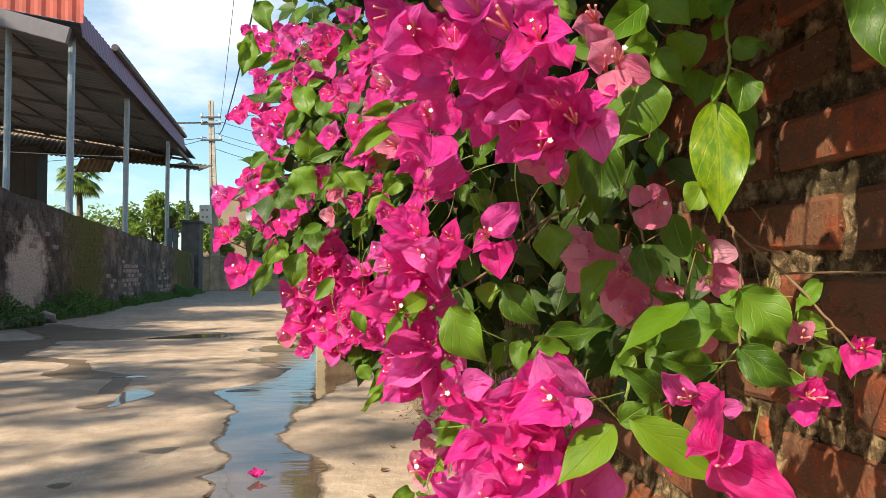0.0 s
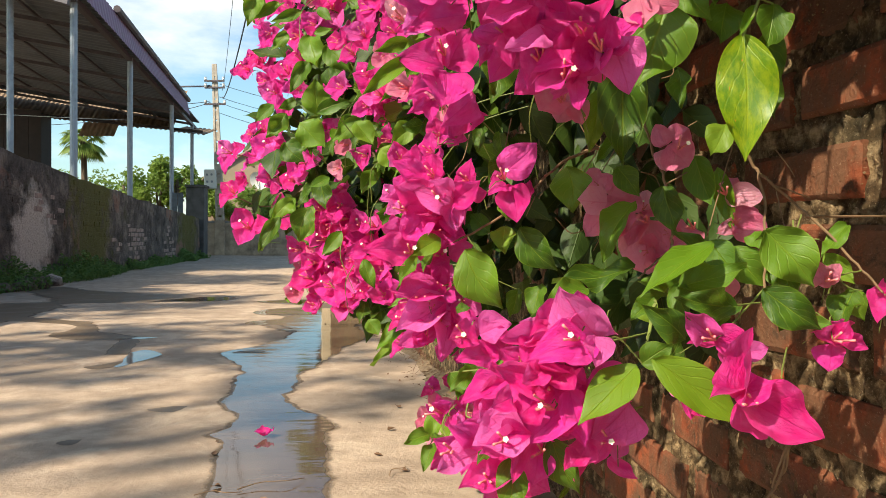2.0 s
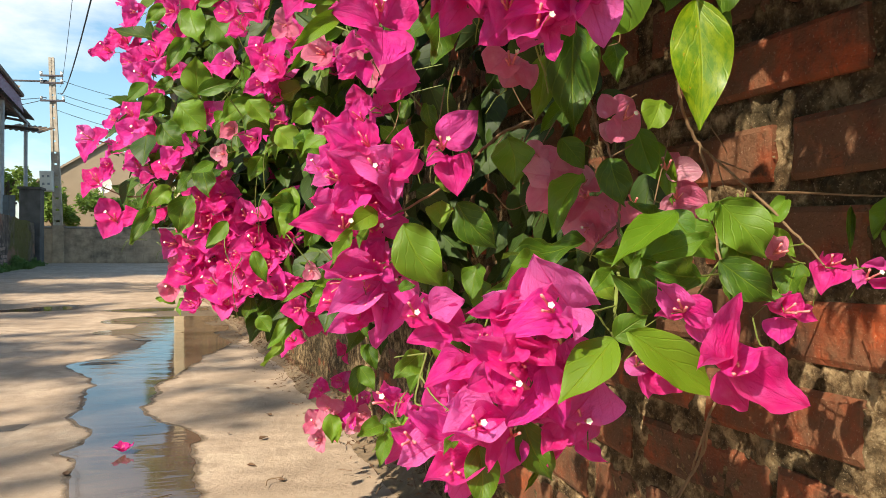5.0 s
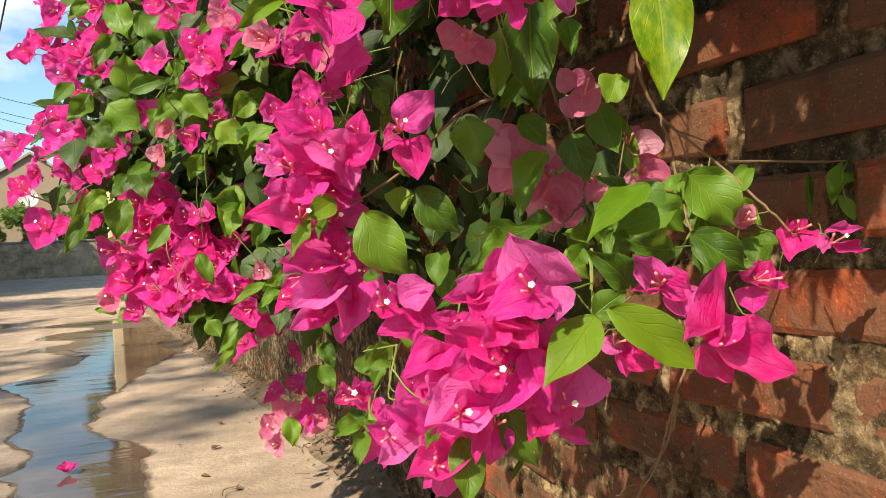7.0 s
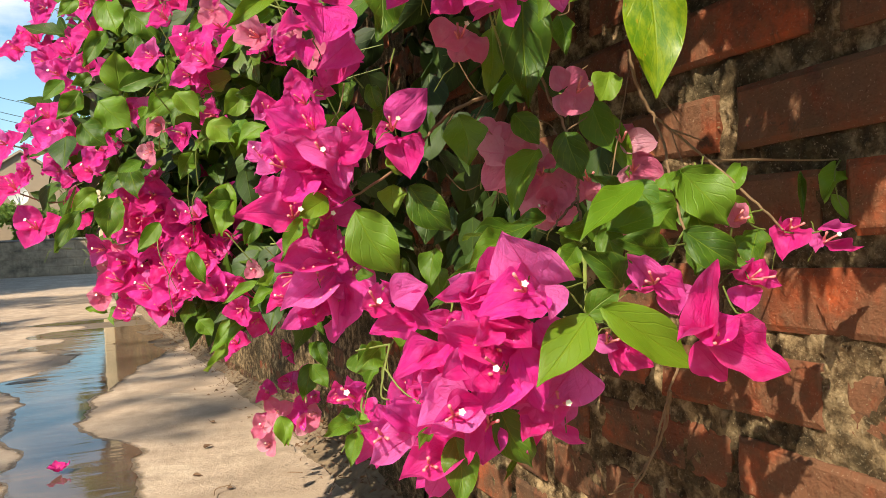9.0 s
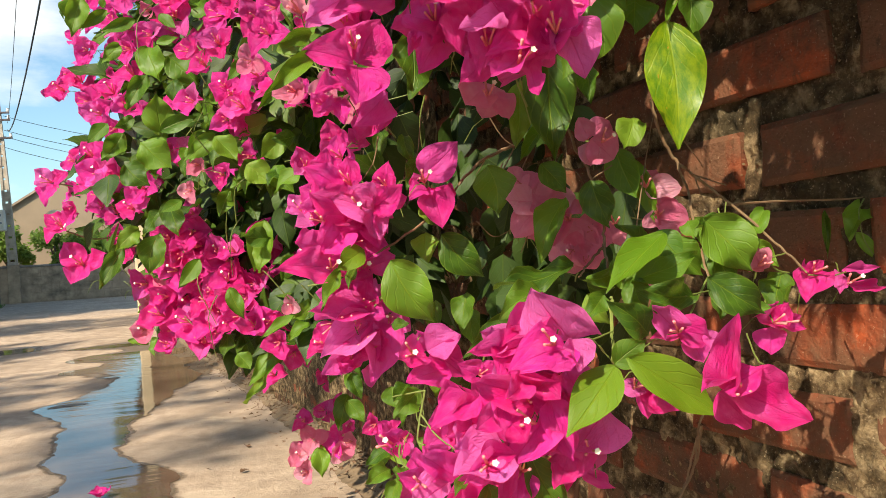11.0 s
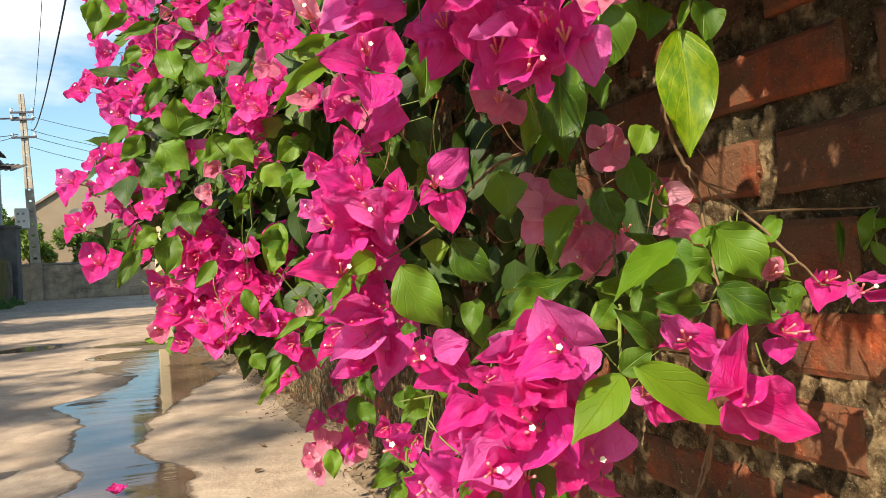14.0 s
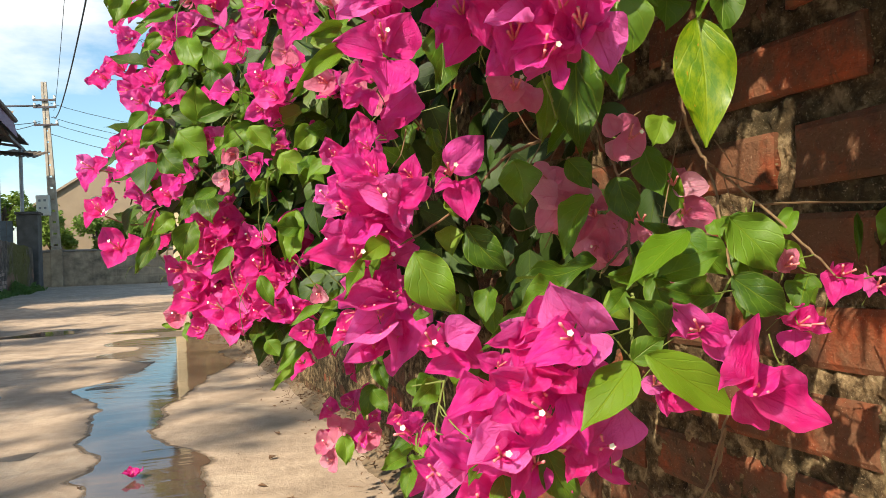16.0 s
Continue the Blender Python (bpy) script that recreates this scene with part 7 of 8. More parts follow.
twig([(0.3611, 0.8000, 0.7198), (0.3632, 0.8000, 0.7036), (0.3547, 0.8000, 0.6993)], 0.0004, 0.0003, M_STEM)
f = bloom((0.211, 0.859, 0.739))
bract(f, (0.214, 0.850, 0.746), (0.180, 0.846, 0.738), 0.75)
bract(f, (0.209, 0.854, 0.734), (0.200, 0.853, 0.762), 1.00)
bract(f, (0.214, 0.860, 0.737), (0.224, 0.839, 0.756), 1.00)
f = bloom((0.183, 0.874, 0.751), pale=True)
bract(f, (0.183, 0.874, 0.750), (0.176, 0.861, 0.765), 0.55)
bract(f, (0.181, 0.873, 0.751), (0.168, 0.871, 0.765), 0.90)
bract(f, (0.188, 0.871, 0.755), (0.197, 0.845, 0.765), 1.00)
flower((-0.069, 2.033, 0.946), spread(0.05, 0.08), 0.039, 1.0)
flower((0.027, 1.863, 0.906), spread(0.13, 0.48), 0.037, 1.0)
flower((0.005, 1.850, 0.866), spread(0.19, -0.20), 0.037, 1.0)
flower((0.055, 1.728, 0.851), spread(0.36, -0.02), 0.035, 0.6)
flower((-0.012, 1.857, 0.791), spread(0.10, 0.23), 0.038, 1.0)
flower((-0.043, 1.889, 0.786), spread(-0.50, 0.27), 0.032, 1.0)
flower((0.007, 1.746, 0.746), spread(0.16, -0.01), 0.041, 0.5)
flower((-0.078, 1.828, 0.744), spread(0.02, -0.04), 0.038, 1.0)
flower((0.014, 1.744, 0.711), spread(-0.31, 0.03), 0.041, 1.0)
flower((0.041, 1.735, 0.706), spread(-0.46, 0.00), 0.037, 1.0)
flower((0.072, 1.618, 0.709), spread(0.15, -0.06), 0.034, 1.0)
flower((-0.049, 1.661, 0.656), spread(0.07, 0.46), 0.034, 1.0)
flower((-0.035, 1.655, 0.688), spread(0.39, -0.36), 0.021, 0.4)
flower((-0.023, 1.653, 0.597), spread(0.29, 0.12), 0.041, 1.0)
flower((0.039, 1.784, 0.967), spread(-0.45, -0.14), 0.032, 1.0)
flower((0.065, 1.617, 0.924), spread(-0.27, -0.42), 0.032, 0.6)
flower((0.066, 1.617, 0.880), spread(0.04, 0.43), 0.032, 1.0)
flower((-0.036, 1.968, 1.035), spread(-0.18, 0.37), 0.029, 1.0)
flower((-0.018, 1.962, 1.012), spread(0.19, -0.37), 0.034, 1.0)
flower((0.013, 1.845, 1.034), spread(0.36, 0.10), 0.033, 1.0)
flower((-0.012, 1.853, 1.058), spread(0.43, 0.22), 0.031, 1.0)
flower((-0.037, 1.862, 1.080), spread(0.24, -0.16), 0.025, 1.0)
flower((0.078, 1.506, 0.973), spread(0.31, 0.43), 0.027, 1.0)
flower((0.122, 1.386, 0.901), spread(0.36, -0.06), 0.032, 0.7)
flower((0.127, 1.384, 0.928), spread(0.26, -0.01), 0.031, 0.8)
flower((0.094, 1.501, 0.947), spread(-0.39, -0.46), 0.020, 0.4, pale=True)
flower((0.179, 1.345, 0.896), spread(-0.42, -0.30), 0.033, 1.0)
flower((0.136, 1.298, 0.835), spread(-0.34, -0.00), 0.027, 0.7)
flower((0.163, 1.267, 0.837), spread(0.20, 0.04), 0.026, 0.6)
flower((0.151, 1.324, 0.826), spread(-0.08, 0.15), 0.024, 1.0)
flower((0.139, 1.361, 0.789), spread(-0.20, -0.04), 0.031, 0.5)
flower((0.175, 1.264, 0.777), spread(0.26, -0.10), 0.029, 0.7)
flower((0.190, 1.153, 0.774), spread(-0.32, 0.40), 0.026, 1.0)
flower((0.167, 1.266, 0.788), spread(0.22, -0.13), 0.022, 1.0)
flower((0.184, 1.240, 0.759), spread(-0.13, 0.03), 0.026, 1.0)
flower((0.168, 1.267, 0.751), spread(0.10, -0.28), 0.024, 0.5)
flower((0.187, 1.260, 0.738), spread(-0.50, -0.29), 0.015, 1.0)
flower((0.112, 1.498, 0.750), spread(0.28, -0.36), 0.023, 0.2)
flower((0.144, 1.434, 0.721), spread(-0.04, -0.30), 0.025, 0.4, pale=True)
flower((0.132, 1.439, 0.687), spread(-0.29, -0.33), 0.019, 1.0, pale=True)
flower((0.170, 1.373, 0.700), spread(-0.10, -0.33), 0.025, 0.4)
flower((0.198, 1.310, 0.715), spread(-0.47, -0.39), 0.020, 1.0)
flower((0.202, 1.256, 0.687), spread(-0.33, -0.01), 0.020, 0.4)
flower((0.198, 1.065, 0.817), spread(-0.44, -0.48), 0.022, 1.0)
flower((0.187, 1.048, 0.787), spread(-0.05, -0.09), 0.023, 1.0)
flower((0.181, 1.134, 0.785), spread(0.20, -0.45), 0.018, 1.0, pale=True)
flower((0.193, 0.962, 0.717), spread(-0.10, -0.10), 0.022, 0.5, pale=True)
flower((0.202, 0.980, 0.715), spread(-0.47, 0.47), 0.020, 1.0)
flower((0.206, 0.905, 0.709), spread(-0.28, -0.41), 0.014, 1.0, pale=True)
flower((0.204, 0.906, 0.695), spread(-0.03, -0.34), 0.015, 0.6)
flower((0.217, 0.901, 0.691), spread(0.12, -0.15), 0.013, 1.0, pale=True)
flower((0.239, 0.904, 0.688), spread(-0.38, -0.45), 0.023, 1.0)
flower((0.220, 0.953, 0.676), spread(0.23, -0.22), 0.017, 1.0)
flower((0.231, 0.928, 0.671), spread(0.29, -0.03), 0.012, 1.0)
flower((0.133, 1.513, 0.635), spread(0.43, -0.20), 0.038, 0.7)
flower((0.145, 1.510, 0.614), spread(-0.25, -0.23), 0.033, 1.0)
flower((0.165, 1.482, 0.601), spread(0.31, 0.13), 0.031, 0.5)
flower((0.143, 1.511, 0.588), spread(-0.16, -0.41), 0.033, 1.0)
flower((0.177, 1.478, 0.584), spread(0.18, 0.47), 0.035, 1.0)
flower((0.196, 1.472, 0.566), spread(0.09, -0.50), 0.029, 1.0)
flower((0.213, 1.466, 0.556), spread(-0.47, -0.41), 0.027, 1.0)
flower((0.228, 1.460, 0.572), spread(-0.33, -0.46), 0.027, 0.3)
flower((0.201, 1.449, 0.534), spread(-0.45, 0.15), 0.027, 1.0)
flower((0.179, 1.457, 0.537), spread(0.40, -0.30), 0.033, 1.0)
flower((0.161, 1.485, 0.520), spread(0.47, -0.02), 0.031, 1.0)
flower((0.150, 1.540, 0.559), spread(0.30, 0.42), 0.033, 1.0)
flower((0.122, 1.550, 0.544), spread(0.44, -0.47), 0.033, 1.0)
flower((0.104, 1.588, 0.572), spread(-0.20, 0.11), 0.032, 0.7, pale=True)
flower((0.113, 1.554, 0.530), spread(0.45, -0.41), 0.031, 1.0)
flower((0.090, 1.562, 0.514), spread(-0.21, 0.35), 0.039, 1.0)
flower((0.107, 1.556, 0.495), spread(-0.39, -0.11), 0.034, 1.0)
flower((0.098, 1.560, 0.470), spread(-0.17, 0.18), 0.031, 0.3)
flower((0.135, 1.515, 0.487), spread(0.43, -0.33), 0.033, 1.0)
flower((0.142, 1.513, 0.474), spread(0.24, 0.23), 0.030, 1.0)
flower((0.157, 1.486, 0.489), spread(0.34, 0.05), 0.027, 0.5)
flower((0.059, 1.605, 0.495), spread(0.42, -0.14), 0.028, 0.2, pale=True)
flower((0.067, 1.601, 0.564), spread(-0.09, -0.27), 0.030, 1.0)
flower((0.073, 1.620, 0.534), spread(0.28, -0.02), 0.027, 1.0, pale=True)
flower((0.125, 1.539, 0.518), spread(-0.23, -0.33), 0.031, 1.0)
flower((0.197, 1.366, 0.503), spread(0.22, 0.11), 0.029, 0.6)
flower((0.215, 1.360, 0.509), spread(0.21, -0.11), 0.025, 1.0)
flower((0.223, 1.337, 0.484), spread(-0.01, -0.35), 0.027, 0.5)
flower((0.243, 1.351, 0.469), spread(0.21, -0.48), 0.026, 1.0)
flower((0.223, 1.411, 0.432), spread(-0.03, 0.26), 0.026, 1.0)
flower((0.225, 1.250, 0.535), spread(0.18, -0.40), 0.014, 1.0, pale=True)
flower((0.326, 1.610, 0.338), spread(-0.26, 0.34), 0.018, 0.5)
flower((0.291, 1.601, 0.325), spread(0.14, 0.38), 0.024, 1.0)
flower((0.302, 1.598, 0.297), spread(0.37, -0.05), 0.027, 0.8, pale=True)
flower((0.280, 1.606, 0.271), spread(0.40, 0.23), 0.024, 0.8, pale=True)
flower((0.292, 1.602, 0.246), spread(-0.17, -0.13), 0.023, 0.8, pale=True)
flower((0.323, 1.612, 0.259), spread(-0.43, -0.10), 0.024, 0.8, pale=True)
flower((0.341, 1.585, 0.276), spread(0.46, -0.40), 0.024, 0.8, pale=True)
flower((0.362, 1.577, 0.320), spread(0.07, -0.39), 0.023, 0.5)
flower((0.362, 1.577, 0.289), spread(-0.42, 0.15), 0.024, 0.8, pale=True)
flower((0.323, 1.272, 0.380), spread(-0.26, -0.45), 0.020, 0.6)
flower((0.341, 1.266, 0.371), spread(-0.35, 0.14), 0.019, 1.0)
flower((0.356, 1.260, 0.363), spread(0.09, -0.49), 0.020, 0.6)
leaf((0.094, 1.555, 0.778), (0.105, 1.533, 0.834), wide=1.20)
leaf((0.098, 1.559, 0.791), (0.145, 1.515, 0.798), wide=0.85)
leaf((0.085, 1.458, 0.885), (0.099, 1.427, 0.831), wide=1.05)
leaf((0.124, 1.440, 0.874), (0.145, 1.428, 0.829), wide=1.10)
leaf((0.096, 1.504, 0.772), (0.087, 1.496, 0.712), wide=1.10)
leaf((0.074, 1.513, 0.744), (0.063, 1.503, 0.698), wide=1.10)
leaf((0.047, 1.626, 0.792), (0.012, 1.618, 0.758), wide=0.80)
leaf((0.076, 1.667, 0.893), (0.049, 1.666, 0.841), wide=0.50)
leaf((0.035, 1.632, 0.982), (-0.010, 1.623, 0.950), wide=0.50, me=rp.choice(YOUNG))
leaf((0.064, 1.617, 0.964), (0.011, 1.630, 0.940), wide=0.50, me=rp.choice(YOUNG))
leaf((0.026, 1.634, 0.989), (0.025, 1.629, 1.007), wide=1.20, me=rp.choice(YOUNG))
leaf((-0.022, 1.750, 1.052), (-0.026, 1.741, 0.973), wide=0.60)
leaf((-0.041, 1.813, 1.054), (-0.047, 1.809, 1.021), wide=0.60)
leaf((0.157, 1.375, 0.755), (0.127, 1.382, 0.725), wide=0.90)
leaf((0.211, 1.341, 0.716), (0.186, 1.335, 0.671), wide=0.90)
leaf((0.058, 1.577, 0.648), (0.036, 1.560, 0.611), wide=0.95)
leaf((0.088, 1.514, 0.636), (0.076, 1.512, 0.578), wide=0.95)
leaf((0.089, 1.506, 0.667), (0.067, 1.515, 0.631), wide=0.90)
leaf((0.035, 1.581, 0.624), (0.005, 1.583, 0.561), wide=0.55)
leaf((0.102, 1.448, 0.675), (0.112, 1.434, 0.626), wide=1.10)
leaf((0.208, 1.306, 0.618), (0.198, 1.305, 0.572), wide=1.00)
leaf((0.134, 1.493, 0.578), (0.108, 1.483, 0.555), wide=0.85, me=rp.choice(YOUNG))
leaf((0.224, 1.359, 0.465), (0.179, 1.368, 0.406), wide=0.42)
leaf((0.240, 1.328, 0.517), (0.198, 1.335, 0.491), wide=0.50, me=rp.choice(YOUNG))
leaf((0.258, 1.327, 0.507), (0.229, 1.318, 0.487), wide=0.90)
leaf((0.171, 1.487, 0.489), (0.162, 1.466, 0.454), wide=0.90)
leaf((0.190, 1.475, 0.489), (0.199, 1.469, 0.446), wide=0.80)
leaf((0.326, 1.434, 0.391), (0.307, 1.418, 0.345), wide=1.00)
leaf((0.304, 1.333, 0.434), (0.315, 1.307, 0.409), wide=0.90)
leaf((0.309, 1.588, 0.290), (0.314, 1.577, 0.245), wide=1.00, me=rp.choice(YOUNG))
leaf((0.302, 1.119, 0.390), (0.272, 1.130, 0.370), wide=0.85)
leaf((0.301, 1.124, 0.385), (0.306, 1.097, 0.375), wide=0.90)
leaf((0.311, 1.069, 0.403), (0.327, 1.047, 0.390), wide=0.90)
leaf((0.289, 1.021, 0.467), (0.269, 1.004, 0.455), wide=0.90)
leaf((0.198, 0.943, 0.755), (0.209, 0.923, 0.768), wide=0.80)
leaf((0.191, 1.102, 0.677), (0.206, 1.084, 0.650), wide=1.00)
leaf((0.213, 1.061, 0.666), (0.184, 1.068, 0.649), wide=0.95)
leaf((0.201, 1.101, 0.671), (0.182, 1.081, 0.658), wide=0.90)
leaf((0.164, 1.324, 0.728), (0.149, 1.317, 0.703), wide=0.90)
leaf((0.126, 1.388, 0.727), (0.119, 1.379, 0.700), wide=0.70)
leaf((0.172, 1.323, 0.738), (0.185, 1.303, 0.714), wide=0.90)
leaf((0.266, 0.922, 0.676), (0.270, 0.912, 0.653), wide=0.90)
leaf((0.257, 0.941, 0.684), (0.249, 0.933, 0.660), wide=0.90)
leaf((0.282, 0.914, 0.547), (0.272, 0.900, 0.523), wide=0.80)
leaf((0.308, 0.909, 0.540), (0.301, 0.889, 0.512), wide=0.90)
leaf((0.219, 0.938, 0.515), (0.221, 0.924, 0.495), wide=0.80)
leaf((0.303, 1.147, 0.375), (0.274, 1.130, 0.365), wide=0.90)
leaf((0.296, 1.038, 0.452), (0.283, 1.033, 0.428), wide=0.80)
leaf((0.017, 1.488, 1.019), (0.036, 1.469, 0.969), wide=1.10)
leaf((-0.019, 1.650, 1.017), (-0.027, 1.646, 0.966), wide=0.60)
leaf((0.099, 1.284, 0.952), (0.083, 1.269, 0.921), wide=0.80, me=rp.choice(YOUNG))
leaf((0.163, 1.021, 0.835), (0.181, 1.015, 0.845), wide=0.80, me=rp.choice(YOUNG))
leaf((0.164, 1.072, 0.839), (0.135, 1.053, 0.816), wide=0.50, me=rp.choice(YOUNG))
leaf((0.164, 1.071, 0.844), (0.155, 1.068, 0.858), wide=0.90)
flower((0.193, 0.863, 0.639), spread(-0.35, -0.37), 0.019, 1.0)
flower((0.205, 0.848, 0.630), spread(-0.15, 0.41), 0.020, 0.8)
flower((0.212, 0.843, 0.614), spread(-0.42, -0.31), 0.019, 1.0)
flower((0.198, 0.851, 0.607), spread(0.44, 0.50), 0.019, 1.0)
flower((0.205, 0.849, 0.593), spread(0.48, -0.25), 0.019, 0.7)
flower((0.185, 0.863, 0.609), spread(-0.15, 0.45), 0.018, 1.0)
flower((0.225, 0.849, 0.610), spread(-0.01, 0.20), 0.017, 0.7)
flower((0.181, 0.865, 0.592), spread(-0.19, -0.48), 0.017, 1.0)
flower((0.230, 0.850, 0.628), spread(-0.15, 0.25), 0.017, 0.7)
flower((0.182, 0.883, 0.647), spread(0.28, 0.07), 0.015, 0.6)
flower((0.206, 0.874, 0.652), spread(-0.04, 0.04), 0.017, 1.0)
flower((0.190, 0.869, 0.624), spread(-0.06, 0.03), 0.018, 0.6)
flower((0.194, 0.860, 0.589), spread(0.33, -0.30), 0.017, 1.0)
flower((0.177, 0.879, 0.616), spread(0.09, 0.43), 0.016, 0.7)
flower((0.194, 0.853, 0.558), spread(0.35, -0.32), 0.018, 1.0)
flower((0.202, 0.845, 0.534), spread(0.46, 0.34), 0.018, 1.0)
flower((0.217, 0.846, 0.525), spread(-0.33, -0.23), 0.016, 0.7)
flower((0.190, 0.855, 0.541), spread(-0.30, -0.45), 0.018, 1.0)
flower((0.207, 0.843, 0.552), spread(0.48, -0.09), 0.018, 0.8)
flower((0.225, 0.848, 0.544), spread(0.37, -0.39), 0.016, 1.0)
flower((0.187, 0.867, 0.526), spread(-0.49, 0.37), 0.016, 0.7)
flower((0.200, 0.857, 0.514), spread(0.29, 0.49), 0.017, 0.6)
flower((0.102, 1.524, 0.626), spread(0.19, 0.03), 0.033, 1.0)
flower((0.118, 1.519, 0.605), spread(0.27, -0.41), 0.033, 0.6)
flower((0.111, 1.522, 0.581), spread(0.04, -0.06), 0.035, 1.0)
flower((0.133, 1.514, 0.563), spread(-0.35, 0.10), 0.033, 1.0)
flower((0.158, 1.485, 0.549), spread(-0.18, 0.01), 0.031, 1.0)
flower((0.098, 1.548, 0.544), spread(-0.13, -0.18), 0.032, 0.6)
flower((0.123, 1.519, 0.506), spread(-0.14, 0.10), 0.035, 1.0)
flower((0.148, 1.489, 0.506), spread(0.48, 0.44), 0.032, 1.0)
flower((0.173, 1.459, 0.561), spread(0.36, 0.34), 0.031, 1.0)
flower((0.186, 1.453, 0.600), spread(-0.21, 0.48), 0.030, 1.0)
flower((0.190, 1.432, 0.514), spread(-0.23, -0.38), 0.028, 0.6)
flower((0.138, 1.511, 0.657), spread(0.00, 0.23), 0.028, 0.6)
flower((0.146, 1.489, 0.534), spread(-0.16, 0.15), 0.031, 1.0)
flower((0.177, 1.458, 0.498), spread(-0.22, 0.47), 0.027, 0.5)
flower((0.089, 1.572, 0.599), spread(-0.05, -0.02), 0.031, 1.0)
flower((0.243, 0.810, 0.505), spread(0.03, 0.37), 0.016, 0.8)
flower((0.245, 0.746, 0.514), spread(0.49, 0.03), 0.015, 1.0)
flower((0.245, 0.725, 0.499), spread(-0.06, 0.12), 0.014, 1.0)
flower((0.264, 0.713, 0.519), spread(-0.43, -0.07), 0.015, 1.0)
flower((0.275, 0.715, 0.485), spread(0.35, 0.28), 0.015, 1.0)
flower((0.259, 0.721, 0.486), spread(-0.44, 0.35), 0.014, 1.0)
flower((0.245, 0.737, 0.469), spread(-0.12, 0.48), 0.014, 1.0)
flower((0.367, 0.673, 0.499), spread(-0.07, 0.37), 0.014, 1.0)
flower((-0.032, 1.968, 0.949), spread(0.15, 0.38), 0.040, 1.0)
flower((-0.049, 1.994, 0.966), spread(0.08, -0.35), 0.034, 0.5)
flower((-0.015, 1.910, 0.899), spread(-0.28, -0.13), 0.037, 1.0)
flower((0.031, 1.789, 0.831), spread(0.11, -0.36), 0.034, 1.0)
flower((0.022, 1.740, 0.775), spread(-0.42, -0.18), 0.035, 0.6)
flower((0.039, 1.714, 0.739), spread(-0.22, -0.47), 0.036, 1.0)
flower((-0.016, 1.807, 0.735), spread(0.04, 0.42), 0.034, 1.0)
flower((0.056, 1.624, 0.676), spread(0.03, 0.24), 0.032, 1.0)
flower((0.028, 1.687, 0.676), spread(0.33, 0.34), 0.032, 1.0)
flower((0.005, 1.726, 0.689), spread(0.41, -0.06), 0.031, 0.5)
flower((0.055, 1.672, 1.022), spread(0.18, -0.38), 0.032, 1.0)
flower((0.027, 1.734, 1.041), spread(0.38, -0.12), 0.029, 0.6)
flower((0.043, 1.708, 0.982), spread(-0.02, 0.39), 0.032, 1.0)
flower((0.094, 1.501, 0.912), spread(-0.21, -0.31), 0.029, 1.0)
flower((0.107, 1.443, 0.950), spread(0.32, 0.10), 0.028, 1.0)
flower((0.096, 1.523, 0.815), spread(-0.42, -0.47), 0.028, 0.6)
flower((0.188, 1.257, 0.893), spread(-0.15, -0.49), 0.027, 1.0)
flower((0.198, 1.202, 0.850), spread(0.33, -0.32), 0.026, 1.0)
flower((0.327, 0.843, 0.627), spread(-0.23, -0.11), 0.016, 1.0, pale=True)
flower((0.348, 0.847, 0.608), spread(0.01, -0.07), 0.018, 1.0, pale=True)
flower((0.338, 0.850, 0.594), spread(0.13, 0.16), 0.016, 0.7, pale=True)
flower((0.366, 0.846, 0.580), spread(-0.06, -0.40), 0.017, 1.0, pale=True)
flower((0.363, 0.852, 0.610), spread(0.48, 0.19), 0.016, 0.7, pale=True)
flower((0.381, 0.841, 0.592), spread(-0.42, -0.06), 0.016, 1.0, pale=True)
flower((0.371, 0.839, 0.568), spread(0.25, 0.49), 0.016, 0.6, pale=True)
twig([(0.530, 0.924, 0.415), (0.530, 0.935, 0.393), (0.522, 0.938, 0.365)], 0.0012, 0.0010, M_STEM)
twig([(0.535, 0.930, 0.414), (0.535, 0.940, 0.379), (0.519, 0.946, 0.349), (0.508, 0.950, 0.331), (0.503, 0.952, 0.309)], 0.0012, 0.0009, M_STEM)
twig([(0.508, 0.950, 0.331), (0.489, 0.947, 0.332), (0.481, 0.950, 0.324)], 0.0006, 0.0004, M_STEM)
twig([(0.269, 0.919, 0.455), (0.274, 0.938, 0.469), (0.273, 0.917, 0.486)], 0.0006, 0.0005, M_STEM_GREEN)
twig([(0.316, 1.083, 0.441), (0.317, 1.082, 0.416), (0.332, 1.044, 0.413)], 0.0008, 0.0005, M_STEM_GREEN)
twig([(0.191, 1.256, 0.893), (0.206, 1.198, 0.881), (0.198, 1.202, 0.844), (0.180, 1.261, 0.857)], 0.0008, 0.0006, M_STEM_GREEN)
twig([(0.180, 0.945, 0.742), (0.189, 0.900, 0.724), (0.198, 0.865, 0.709)], 0.0008, 0.0005, M_STEM_GREEN)
twig([(-0.076, 1.827, 0.744), (-0.030, 1.812, 0.734), (0.017, 1.795, 0.743)], 0.0012, 0.0010, M_STEM_GREEN)
twig([(-0.047, 1.681, 0.653), (-0.006, 1.667, 0.637), (0.061, 1.676, 0.647)], 0.0012, 0.0010, M_STEM)
twig([(-0.025, 1.675, 0.593), (0.018, 1.659, 0.613), (0.070, 1.620, 0.627)], 0.0012, 0.0010, M_STEM)
twig([(-0.048, 2.026, 0.939), (-0.003, 1.958, 0.909), (0.048, 1.888, 0.869)], 0.0014, 0.0010, M_STEM)
flower((0.284, 0.725, 0.706), spread(-0.52, 0.31), 0.022, 0.7)
flower((0.268, 0.743, 0.705), spread(-0.44, -0.16), 0.019, 0.7)
